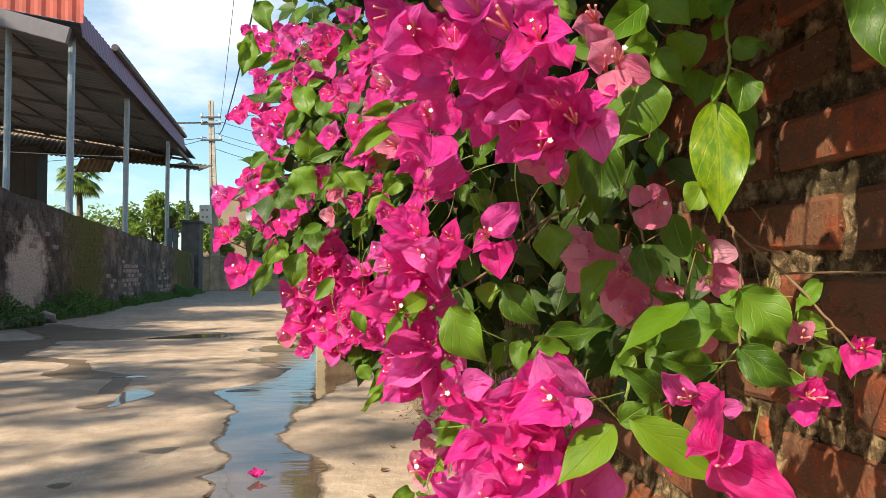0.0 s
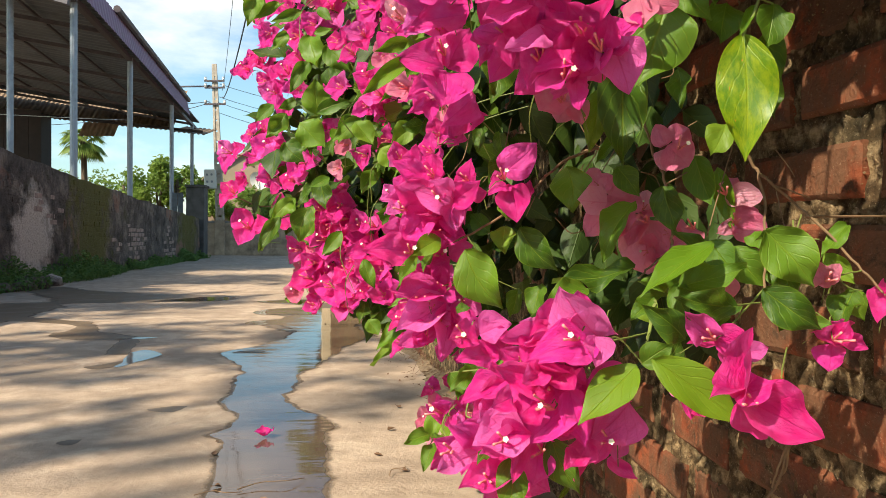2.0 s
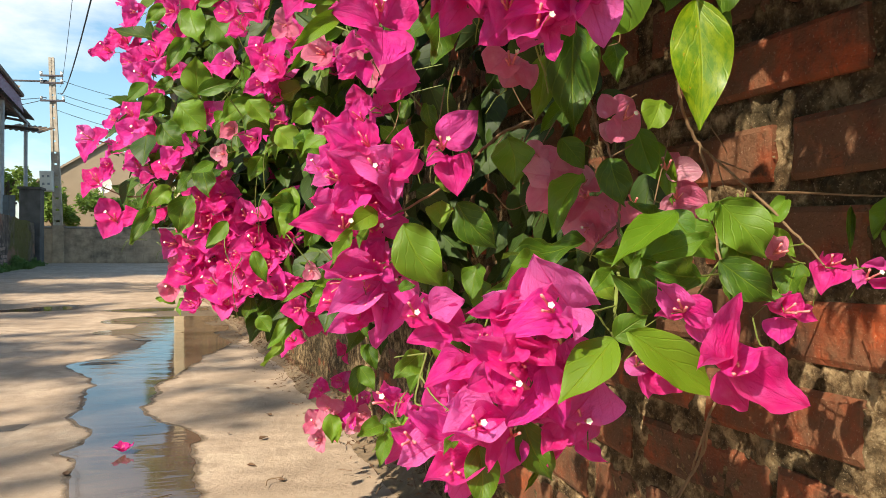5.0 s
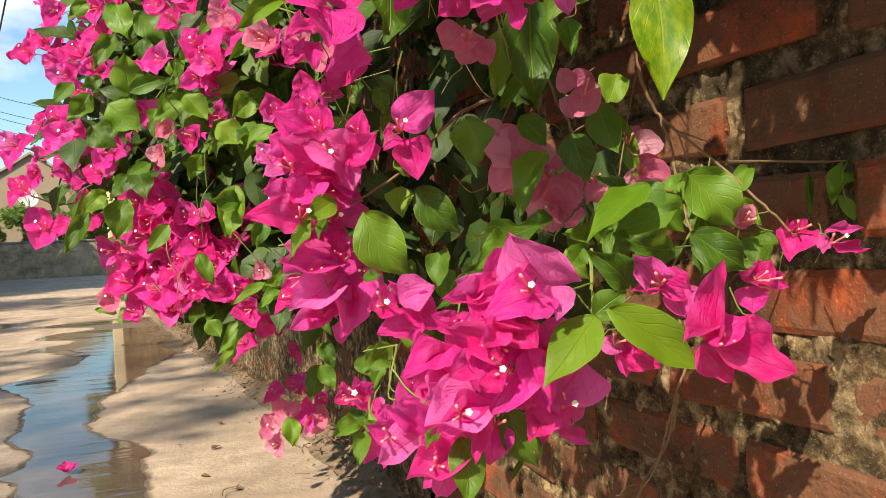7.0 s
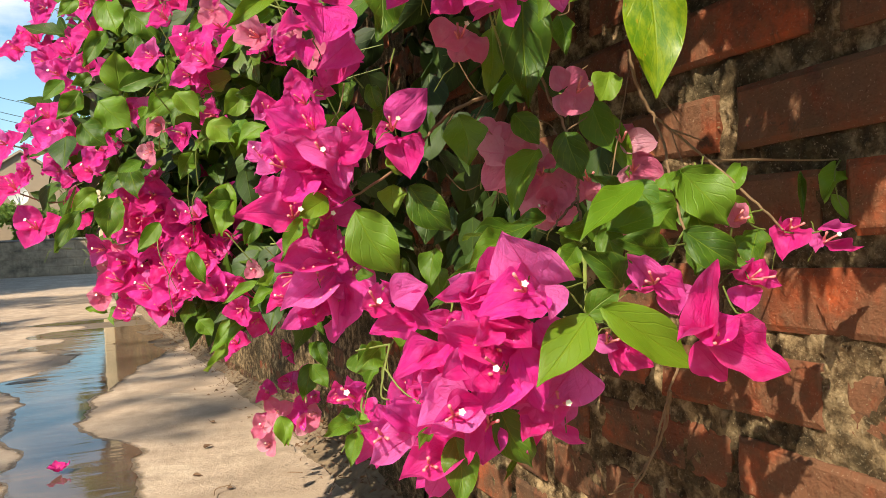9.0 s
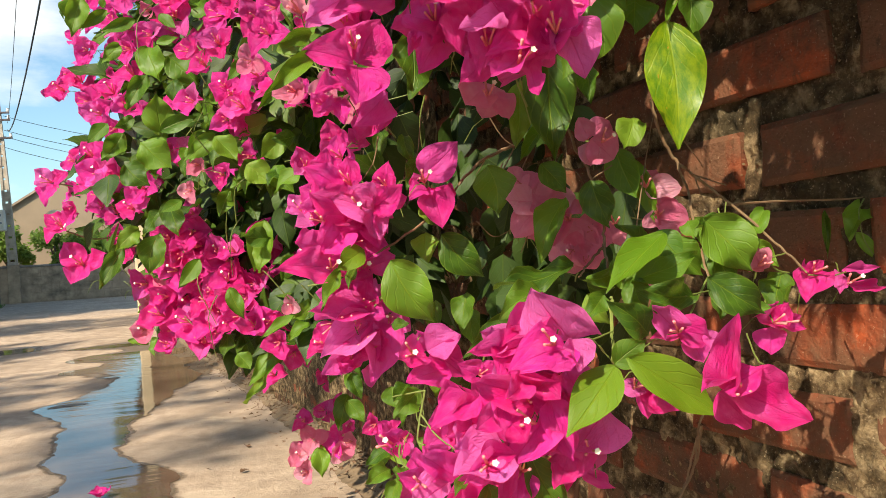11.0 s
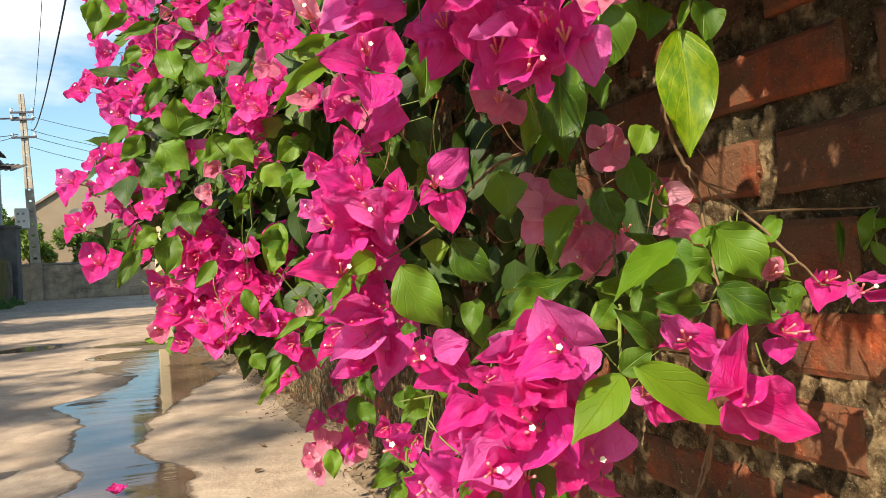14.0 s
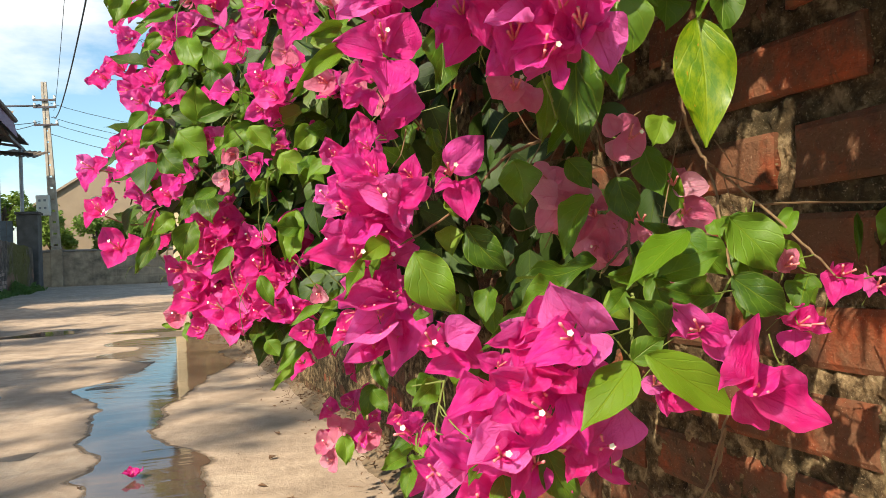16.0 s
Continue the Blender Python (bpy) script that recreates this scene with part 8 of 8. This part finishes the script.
flower((0.285, 0.711, 0.696), spread(0.22, 0.51), 0.024, 0.9)
flower((0.251, 0.771, 0.733), spread(0.32, 0.45), 0.019, 0.9)
flower((0.244, 0.781, 0.721), spread(-0.47, 0.04), 0.024, 0.7)
flower((0.255, 0.761, 0.716), spread(0.44, -0.14), 0.024, 0.9)
flower((0.275, 0.715, 0.539), spread(-0.11, 0.50), 0.019, 0.5)
flower((0.261, 0.732, 0.526), spread(0.47, 0.43), 0.024, 0.7)
flower((0.261, 0.726, 0.507), spread(-0.02, -0.46), 0.022, 0.5)
flower((0.270, 0.722, 0.494), spread(-0.36, 0.04), 0.024, 0.5)
flower((0.243, 0.763, 0.495), spread(-0.30, 0.14), 0.022, 0.5)
flower((0.296, 0.731, 0.485), spread(-0.22, -0.22), 0.021, 0.9)
flower((0.246, 0.741, 0.473), spread(0.08, -0.55), 0.022, 0.9)
flower((0.238, 0.782, 0.478), spread(0.23, -0.05), 0.020, 0.9)
flower((0.230, 0.794, 0.445), spread(-0.28, 0.36), 0.020, 0.9)
flower((0.262, 0.794, 0.426), spread(-0.02, 0.26), 0.024, 0.7)
flower((0.297, 0.744, 0.473), spread(-0.29, 0.47), 0.023, 0.5)
flower((0.259, 0.766, 0.456), spread(-0.50, -0.49), 0.024, 0.7)
flower((0.184, 0.692, 0.739), spread(0.46, -0.51), 0.021, 0.7)
flower((0.206, 0.689, 0.727), spread(0.18, 0.37), 0.020, 0.7)
flower((0.245, 0.657, 0.725), spread(0.17, 0.16), 0.019, 0.9)
flower((0.218, 0.681, 0.744), spread(-0.02, 0.34), 0.023, 0.5)
flower((0.176, 0.717, 0.756), spread(-0.48, -0.46), 0.023, 0.9)
flower((0.230, 0.697, 0.755), spread(0.36, 0.05), 0.019, 0.5)

leaf((0.0982, 1.4740, 0.7707), (0.0933, 1.4640, 0.8226), (0.01, -1.00, -0.02), 1.42)
leaf((0.0953, 1.4640, 0.7722), (0.1447, 1.4540, 0.7902), (0.02, -0.99, -0.11), 0.75, me=rp.choice(YOUNG))
leaf((0.0696, 1.4840, 0.7598), (0.1085, 1.4740, 0.7221), (0.09, -1.00, -0.01), 1.47)
leaf((0.0477, 1.5040, 0.7748), (0.0182, 1.4940, 0.7366), (0.00, -1.00, 0.07), 1.01)
leaf((0.0841, 1.4640, 0.8774), (0.1005, 1.4540, 0.8368), (0.12, -0.99, -0.03), 1.34)
leaf((0.1109, 1.4240, 0.8634), (0.1446, 1.4140, 0.8250), (-0.02, -0.98, -0.18), 1.39)
leaf((0.0842, 1.5040, 0.8590), (0.0539, 1.4940, 0.8054), (-0.10, -0.99, -0.13), 0.71)
leaf((0.0363, 1.5040, 0.9454), (-0.0002, 1.4940, 0.9147), (0.14, -0.96, -0.23), 0.60, me=rp.choice(YOUNG))
leaf((0.0715, 1.4840, 0.9277), (0.0271, 1.4740, 0.9071), (0.10, -0.99, -0.14), 0.64, me=rp.choice(YOUNG))
leaf((0.0489, 1.5040, 0.8993), (0.0263, 1.4940, 0.8691), (0.11, -0.99, -0.07), 0.90)
leaf((0.1595, 1.3640, 0.7499), (0.1205, 1.3540, 0.7158), (0.04, -1.00, 0.01), 0.81)
leaf((0.0492, 1.4640, 0.7262), (0.0782, 1.4540, 0.6987), (-0.07, -1.00, 0.04), 1.58)
leaf((0.1267, 1.4240, 0.7430), (0.1198, 1.4140, 0.7236), (-0.01, -1.00, -0.05), 1.22, me=rp.choice(YOUNG))
leaf((0.1840, 1.2040, 0.8045), (0.1622, 1.1940, 0.7794), (-0.07, -1.00, 0.06), 0.72, me=rp.choice(YOUNG))
leaf((0.2235, 1.0540, 0.7670), (0.1717, 1.0440, 0.7170), (-0.34, -0.94, 0.10), 0.37, me=rp.choice(YOUNG))
leaf((0.1980, 1.0840, 0.7823), (0.2257, 1.0740, 0.7904), (-0.20, -0.98, -0.03), 0.91, me=rp.choice(YOUNG))
leaf((0.2011, 1.2840, 0.7053), (0.1734, 1.2740, 0.6811), (-0.00, -0.99, 0.11), 1.18)
leaf((0.0054, 1.5040, 0.9649), (-0.0099, 1.4940, 0.9035), (0.19, -0.98, -0.04), 0.77)
leaf((0.1502, 1.2540, 0.7296), (0.1729, 1.2440, 0.6992), (0.04, -0.99, 0.12), 1.21)
leaf((0.1799, 1.2240, 0.6934), (0.2054, 1.2140, 0.6698), (-0.10, -0.99, -0.00), 1.42)
leaf((0.2190, 1.2040, 0.7217), (0.1919, 1.1940, 0.6957), (-0.11, -0.98, 0.14), 1.19)
leaf((0.0286, 1.5040, 0.7889), (0.0029, 1.4940, 0.7599), (-0.08, -0.99, 0.13), 0.94, me=rp.choice(YOUNG))
leaf((0.0620, 1.5040, 0.7971), (0.0360, 1.4940, 0.7794), (-0.00, -1.00, -0.07), 0.89)
leaf((0.1145, 1.4040, 0.8273), (0.1232, 1.3940, 0.7922), (-0.15, -0.99, 0.06), 1.09)
leaf((0.1524, 1.3040, 0.7783), (0.1690, 1.2940, 0.7968), (-0.09, -0.99, -0.14), 1.12)
leaf((0.2280, 1.1840, 0.7185), (0.2023, 1.1740, 0.7140), (-0.24, -0.97, -0.09), 1.21)
leaf((0.1813, 1.3040, 0.7616), (0.1505, 1.2940, 0.7494), (-0.16, -0.98, -0.08), 0.73, me=rp.choice(YOUNG))
leaf((0.1740, 1.3040, 0.7478), (0.1999, 1.2940, 0.7530), (-0.12, -0.99, -0.09), 0.80, me=rp.choice(YOUNG))
leaf((0.0954, 1.3540, 0.8610), (0.1220, 1.3440, 0.8663), (-0.16, -0.99, -0.01), 0.71, me=rp.choice(YOUNG))
leaf((0.1003, 1.3540, 0.8963), (0.1192, 1.3440, 0.8767), (0.11, -0.99, -0.03), 0.89, me=rp.choice(YOUNG))
leaf((0.2147, 1.3640, 0.6412), (0.1980, 1.3540, 0.5725), (-0.23, -0.94, 0.26), 0.81)
leaf((0.2245, 1.3640, 0.4834), (0.1826, 1.3540, 0.4302), (0.19, -0.90, 0.40), 0.58)
leaf((0.0404, 1.5040, 0.6176), (0.0073, 1.4940, 0.5619), (0.01, -0.99, 0.16), 0.64)
leaf((0.0858, 1.4640, 0.6313), (0.0719, 1.4540, 0.5793), (0.03, -0.96, 0.27), 1.15)
leaf((0.3029, 1.3040, 0.4399), (0.3124, 1.2940, 0.4083), (-0.09, -0.96, 0.26), 1.04)
leaf((0.2517, 1.2840, 0.3585), (0.2528, 1.2740, 0.3245), (-0.29, -0.86, 0.42), 1.11)
leaf((0.1343, 1.4040, 0.5944), (0.1066, 1.3940, 0.5601), (0.03, -1.00, 0.04), 0.82, me=rp.choice(YOUNG))
leaf((0.2691, 1.3440, 0.5312), (0.2372, 1.3340, 0.5095), (-0.07, -0.99, 0.10), 0.99)
leaf((0.0622, 1.4540, 0.6406), (0.0317, 1.4440, 0.6106), (0.08, -0.98, 0.20), 0.92)
leaf((0.1798, 1.4240, 0.6842), (0.1634, 1.4140, 0.6504), (0.04, -1.00, 0.02), 1.12)
leaf((0.2367, 1.3640, 0.6950), (0.2237, 1.3540, 0.6690), (-0.15, -0.99, -0.05), 1.46)
leaf((0.1478, 1.4040, 0.7637), (0.1286, 1.3940, 0.7192), (0.00, -0.99, 0.14), 0.85, me=rp.choice(YOUNG))
leaf((0.2065, 1.3640, 0.7123), (0.1837, 1.3540, 0.6780), (0.00, -1.00, -0.09), 1.05)
leaf((0.1167, 1.4040, 0.6712), (0.0899, 1.3940, 0.6564), (-0.13, -0.96, 0.25), 0.89, me=rp.choice(YOUNG))
leaf((0.2112, 1.3040, 0.6137), (0.1784, 1.2940, 0.6171), (-0.01, -0.98, 0.20), 1.29)
leaf((0.2397, 1.3040, 0.5929), (0.2202, 1.2940, 0.5600), (-0.08, -0.99, 0.14), 0.95)
leaf((0.1639, 1.3440, 0.5560), (0.1807, 1.3340, 0.5179), (-0.04, -0.95, 0.31), 0.82)
leaf((0.1714, 1.3640, 0.4720), (0.1862, 1.3540, 0.4507), (-0.09, -0.96, 0.25), 1.39)
leaf((0.3252, 1.2040, 0.4347), (0.3277, 1.1940, 0.4106), (-0.32, -0.89, 0.32), 1.78)
leaf((0.2514, 1.1040, 0.4432), (0.2645, 1.0940, 0.4216), (-0.18, -0.95, 0.26), 1.11)

# ---- the bush's body: inner leaves, then blossom and leaves on its outer face ----
inner = Heap()
small = [blade("inner_leaf", M_LEAF_SHADED, 7, 4, 0.30, 0.25, -0.20 + 0.12 * i, 0.06, i, 0.22) for i in range(4)]
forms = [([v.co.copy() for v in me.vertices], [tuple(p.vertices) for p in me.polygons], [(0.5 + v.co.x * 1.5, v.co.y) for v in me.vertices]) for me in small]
ri = random.Random(33)
to_sun = Vector((math.sin(_a) * math.cos(_e), math.cos(_a) * math.cos(_e), math.sin(_e)))


def dapple(p, scale=15.0):
    """Noise seen along the sun's way: where unseen leaves are left out for sunlit patches."""
    q = Vector(p) - to_sun * Vector(p).dot(to_sun)
    return noise.noise(q * scale) > 0.10


def in_gap(p):
    """True near the sun's way to one long hanging leaf; leaves are left out there to keep it lit."""
    q = Vector(p) - Vector((0.39, 0.745, 0.68))
    return (q - to_sun * q.dot(to_sun)).length < 0.085


# leaves behind the near sprays, added to cast shade on the lower wall
for i in range(75):
    vv, ff, uu = ri.choice(forms)
    s = ri.uniform(0.04, 0.065)
    m = Matrix.Translation((ri.uniform(0.40, 0.47), ri.uniform(0.92, 1.06), ri.uniform(0.50, 0.64))) @ Euler((ri.uniform(-2.2, -0.9), ri.uniform(-0.9, 0.9), ri.uniform(-2.0, 1.0))).to_matrix().to_4x4()
    inner.put([m @ (p * s) for p in vv], ff, uu)
made = 0
while made < 2600:
    y, z = ri.uniform(0.40, 2.9), ri.uniform(0.36, 1.75)
    # the overhead ones are out of view and shade the upper wall
    overhead = z > 0.95 + 0.12 * ri.random() and y < 0.9
    x = ri.uniform(0.33, 0.58) if overhead else ri.uniform(outer(y, z) + 0.10, 0.60)
    if not overhead and (z < under(y) + 0.06 or open_view(x, y) or y < 0.95 or (y < 1.3 and x < 0.36)):
        continue
    if overhead and ri.random() < 0.45:
        continue
    made += 1
    if in_gap((x, y, z)):
        continue
    vv, ff, uu = ri.choice(forms)
    s = ri.uniform(0.04, 0.075)
    m = Matrix.Translation((x, y, z)) @ Euler((ri.uniform(-2.6, -0.6), ri.uniform(-0.9, 0.9), ri.uniform(-2.0, 1.0))).to_matrix().to_4x4()
    inner.put([m @ (p * s) for p in vv], ff, uu)
# leaves above the view, added to shade the upper wall in patches
for i in range(2650):
    x, y, z = (ri.uniform(0.24, 0.58), ri.uniform(0.42, 1.0), ri.uniform(0.90, 1.22))
    if dapple((x, y, z)):
        continue
    if in_gap((x, y, z)):
        continue
    vv, ff, uu = ri.choice(forms)
    s = ri.uniform(0.045, 0.08)
    m = Matrix.Translation((x, y, z)) @ Euler((ri.uniform(-2.2, -0.9), ri.uniform(-0.9, 0.9), ri.uniform(-2.0, 1.0))).to_matrix().to_4x4()
    inner.put([m @ (p * s) for p in vv], ff, uu)
# further leaves above the view, added to shade the bush's inside
n = 0
while n < 1300:
    y, z = ri.uniform(0.80, 2.2), ri.uniform(0.98, 1.6)
    x = ri.uniform(outer(y, z) + 0.02, 0.5)
    if z < 0.68 + 0.37 * math.hypot(x - 0.14, y - 0.27):
        continue
    n += 1
    if in_gap((x, y, z)):
        continue
    vv, ff, uu = ri.choice(forms)
    s = ri.uniform(0.05, 0.085)
    m = Matrix.Translation((x, y, z)) @ Euler((ri.uniform(-2.2, -0.7), ri.uniform(-0.9, 0.9), ri.uniform(-2.0, 1.0))).to_matrix().to_4x4()
    inner.put([m @ (p * s) for p in vv], ff, uu)
# a leafy spray out of view over the lane, added to shade the inside of the bush
for i in range(80):
    d = Vector((ri.gauss(0, 1), ri.gauss(0, 1), ri.gauss(0, 1))).normalized() * 0.050 * ri.random() ** 0.5
    p = Vector((0.025, 0.578, 1.0)) + d
    if in_gap(p):
        continue
    vv, ff, uu = ri.choice(forms)
    s = ri.uniform(0.030, 0.050)
    m = Matrix.Translation(p) @ Euler((ri.uniform(-2.2, -0.9), ri.uniform(-0.9, 0.9), ri.uniform(-2.0, 1.0))).to_matrix().to_4x4()
    inner.put([m @ (q * s) for q in vv], ff, uu)
# twig added to carry the unseen spray
twig([(0.45, 0.80, 1.12), (0.25, 0.70, 1.10), (0.10, 0.61, 1.05), (-0.03, 0.53, 0.98)], 0.0022, 0.0010)
child("inner_leaves", inner.mesh("inner_leaves", M_LEAF_SHADED, True), plant, kind="stuff")

# the mass of smaller blossom and leaves behind the outer flowers, the leaves coloured as half in shade
bract_forms = [([v.co.copy() for v in me.vertices], [tuple(p.vertices) for p in me.polygons], [(0.5 + v.co.x * 1.1, v.co.y) for v in me.vertices])
               for me in [blade("far_bract", M_BRACT_STUFF, 6, 4, 0.43, 0.3 + 0.2 * (i % 2), 0.35 - 0.25 * i, 0.14, 80 + i, 0.14, 0.5, 0.52, 0.25) for i in range(4)]]
leaf_forms = [([v.co.copy() for v in me.vertices], [tuple(p.vertices) for p in me.polygons], [(0.5 + v.co.x * 1.5, v.co.y) for v in me.vertices])
              for me in [blade("body_leaf", M_LEAF_HALF_SHADED, 8, 4, 0.30, 0.2, -0.2 + 0.1 * i, 0.06, 90 + i, 0.24) for i in range(4)]]
rm = random.Random(51)
blossom, body = Heap(), Heap()


def put_blade(heap, forms, base, way, face, size, wide):
    vv, ff, uu = rm.choice(forms)
    m = Matrix.Translation(base) @ frame_of(way, face) @ Matrix.Diagonal((size * wide, size, size, 1))
    heap.put([m @ p for p in vv], ff, uu)


outer_flowers = [c.matrix_basis.translation.copy() for c in plant.children if c.name.startswith("flower") and c.matrix_basis.translation.y > 1.05]
for c in outer_flowers:
    if sum((c - o).length < 0.13 for o in outer_flowers) < 5:
        continue
    for i in range(rm.choice((0, 1, 1))):
        p = c + Vector((rm.uniform(0.005, 0.085), rm.uniform(-0.02, 0.11), rm.uniform(-0.02, 0.05)))
        axis = Vector((-0.6 + rm.uniform(-0.6, 0.5), -0.6 + rm.uniform(-0.5, 0.5), 0.2 + rm.uniform(-0.6, 0.5))).normalized()
        a = axis.orthogonal().normalized()
        b, turn, size = axis.cross(a), rm.uniform(0, 2.1), rm.uniform(0.024, 0.034)
        for j in range(3):
            w, lift = turn + 2.094 * j + rm.uniform(-0.25, 0.25), rm.uniform(0.1, 0.9)
            out = a * math.cos(w) + b * math.sin(w)
            put_blade(blossom, bract_forms, p, out * math.cos(lift) + axis * math.sin(lift), axis * math.cos(lift) - out * math.sin(lift), size, rm.uniform(0.9, 1.1))
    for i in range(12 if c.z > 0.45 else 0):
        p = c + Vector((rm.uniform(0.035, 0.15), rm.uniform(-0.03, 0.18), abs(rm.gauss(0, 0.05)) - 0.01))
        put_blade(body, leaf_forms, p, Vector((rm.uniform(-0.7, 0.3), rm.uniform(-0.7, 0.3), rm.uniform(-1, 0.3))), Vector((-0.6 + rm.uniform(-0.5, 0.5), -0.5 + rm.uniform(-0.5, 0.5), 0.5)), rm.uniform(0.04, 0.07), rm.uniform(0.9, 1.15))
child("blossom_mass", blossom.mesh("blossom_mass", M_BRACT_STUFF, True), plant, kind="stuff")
child("leaf_mass", body.mesh("leaf_mass", M_LEAF_HALF_SHADED, True), plant, kind="stuff")

ro = random.Random(8)
n_flower = n_leaf = 0
while n_flower < 14:
    y, z = ro.uniform(0.95, 1.7), ro.uniform(0.62, 1.5)
    if z < under(y) + 0.02:
        continue
    x = outer(y, z) + ro.uniform(0.05, 0.12)
    if open_view(x, y):
        continue
    flower((x, y, z), (-0.75 + ro.uniform(-0.5, 0.5), -0.55 + ro.uniform(-0.5, 0.4), 0.2 + ro.uniform(-0.6, 0.5)), ro.uniform(0.026, 0.036), ro.uniform(0.55, 1.1), wide=0.9)
    n_flower += 1
while n_leaf < 130:
    y, z = 1.1 + 0.8 * ro.random() ** 0.8, ro.uniform(0.45, 1.6)
    if z < under(y) + 0.03 or (z < 0.72 and y < 1.5):
        continue
    x = outer(y, z) + ro.uniform(0.05, 0.14)
    if open_view(x, y):
        continue
    L = ro.uniform(0.032, 0.052)
    b = Vector((x, y, z))
    leaf(b, b + Vector((ro.uniform(-0.6, 0.3), ro.uniform(-0.6, 0.3), ro.uniform(-1, 0.25))).normalized() * L, (-0.6 + ro.uniform(-0.4, 0.4), -0.6 + ro.uniform(-0.4, 0.4), 0.55), ro.uniform(0.9, 1.2))
    n_leaf += 1

# thin stalks that carry the blossoms
stalks = Heap()
for c in [c.matrix_basis.translation.copy() for c in plant.children if c.name.startswith("flower")]:
    end = c + Vector((rm.uniform(0.0, 0.03), rm.uniform(0.02, 0.045), rm.uniform(-0.015, 0.015)))
    bend = (c + end) / 2 + Vector((rm.uniform(-0.006, 0.006), rm.uniform(-0.006, 0.006), rm.uniform(-0.002, 0.006)))
    pts = curve_points([c, bend, end], 4)
    stalks.put(*tube(pts, [0.0004 + 0.0003 * i / len(pts) for i in range(len(pts))], 5))
    for i in range(2):
        a = rm.choice(pts)
        b = a + Vector((rm.uniform(-0.015, 0.015), rm.uniform(-0.005, 0.02), rm.uniform(-0.02, 0.012)))
        stalks.put(*tube([a, (a + b) / 2 + Vector((0, 0, 0.003)), b], [0.0005, 0.0004, 0.0003], 4))
rt = random.Random(90)
for i in range(130):
    y, z = rt.uniform(1.0, 2.1), rt.uniform(0.5, 1.25)
    x = outer(y, z) + rt.uniform(0.0, 0.12)
    if z < under(y) or open_view(x, y):
        continue
    a = Vector((x, y, z))
    b = a + Vector((rt.uniform(-0.05, 0.10), rt.uniform(-0.08, 0.08), rt.uniform(-0.12, 0.08)))
    stalks.put(*tube(curve_points([a, (a + b) / 2 + Vector((-0.01, -0.01, 0.012)), b], 4), [0.0008 - 0.00005 * j for j in range(9)], 5))
child("stalk_tangle", stalks.mesh("stalk_tangle", M_STEM_GREEN), plant, kind="stuff")


# ---- small things fallen on the lane ----
fallen = tagged(new("fallen_blossom"), "fallen magenta blossom floating in the puddle", "flower")
fallen.location = (-0.087, 2.554, 0.008)
for i in range(4):
    w = 0.4 + 1.57 * i
    way, up = Vector((math.cos(w), math.sin(w), 0.55 + 0.2 * (i % 2))), Vector((-math.cos(w), -math.sin(w), 0.9))
    m = frame_of(way, up) @ Matrix.Diagonal((0.034, 0.034, 0.034, 1))
    child("bract", BRACTS[i], fallen, m)
child("flower_tubes", TUBES[2], fallen, Matrix.Diagonal((0.024, 0.024, 0.024, 1)))

rs = random.Random(6)
DRY = [blade("dry_leaf", M_DEBRIS, 7, 5, 0.28, 0.9, 0.5 - 0.2 * i, 0.10, 70 + i, 0.15) for i in range(3)]
for i, (x, y) in enumerate(((-0.20, 2.38), (-0.14, 2.12), (-0.21, 2.52), (0.22, 2.35), (0.27, 2.6), (0.30, 2.2), (0.33, 2.9), (0.19, 2.7), (-0.05, 2.02), (0.12, 1.95), (0.36, 3.4), (0.02, 5.4), (-0.45, 6.2))):
    s = rs.uniform(0.010, 0.022)
    ob = child("dry_leaf", rs.choice(DRY), None, pose(x, y, 0.003, rs.uniform(-8, 8), rs.uniform(-10, 10), rs.uniform(0, 360)) @ Matrix.Diagonal((s * 1.6, s * 1.6, s * 1.6, 1)))
    tagged(ob, "small curled dry leaf lying on the lane", "leaf", "dry leaves on the lane")
for x, y, a, L in ((-0.10, 2.08, 15, 0.16), (-0.19, 2.05, -10, 0.10), (0.25, 2.15, 40, 0.08)):
    pts = curve_points([(0, 0, 0.006), (L * 0.35, 0.02, 0.010), (L * 0.7, 0.005, 0.012), (L, 0.03, 0.006)], 5)
    v, f = tube(pts, [0.0013 - 0.0004 * i / len(pts) for i in range(len(pts))], 5)
    tagged(child("fallen_twig", mesh("fallen_twig", v, f, M_STEM), None, pose(x, y, 0.002, 0, 0, a)), "thin dry twig fallen on the lane", "twig")
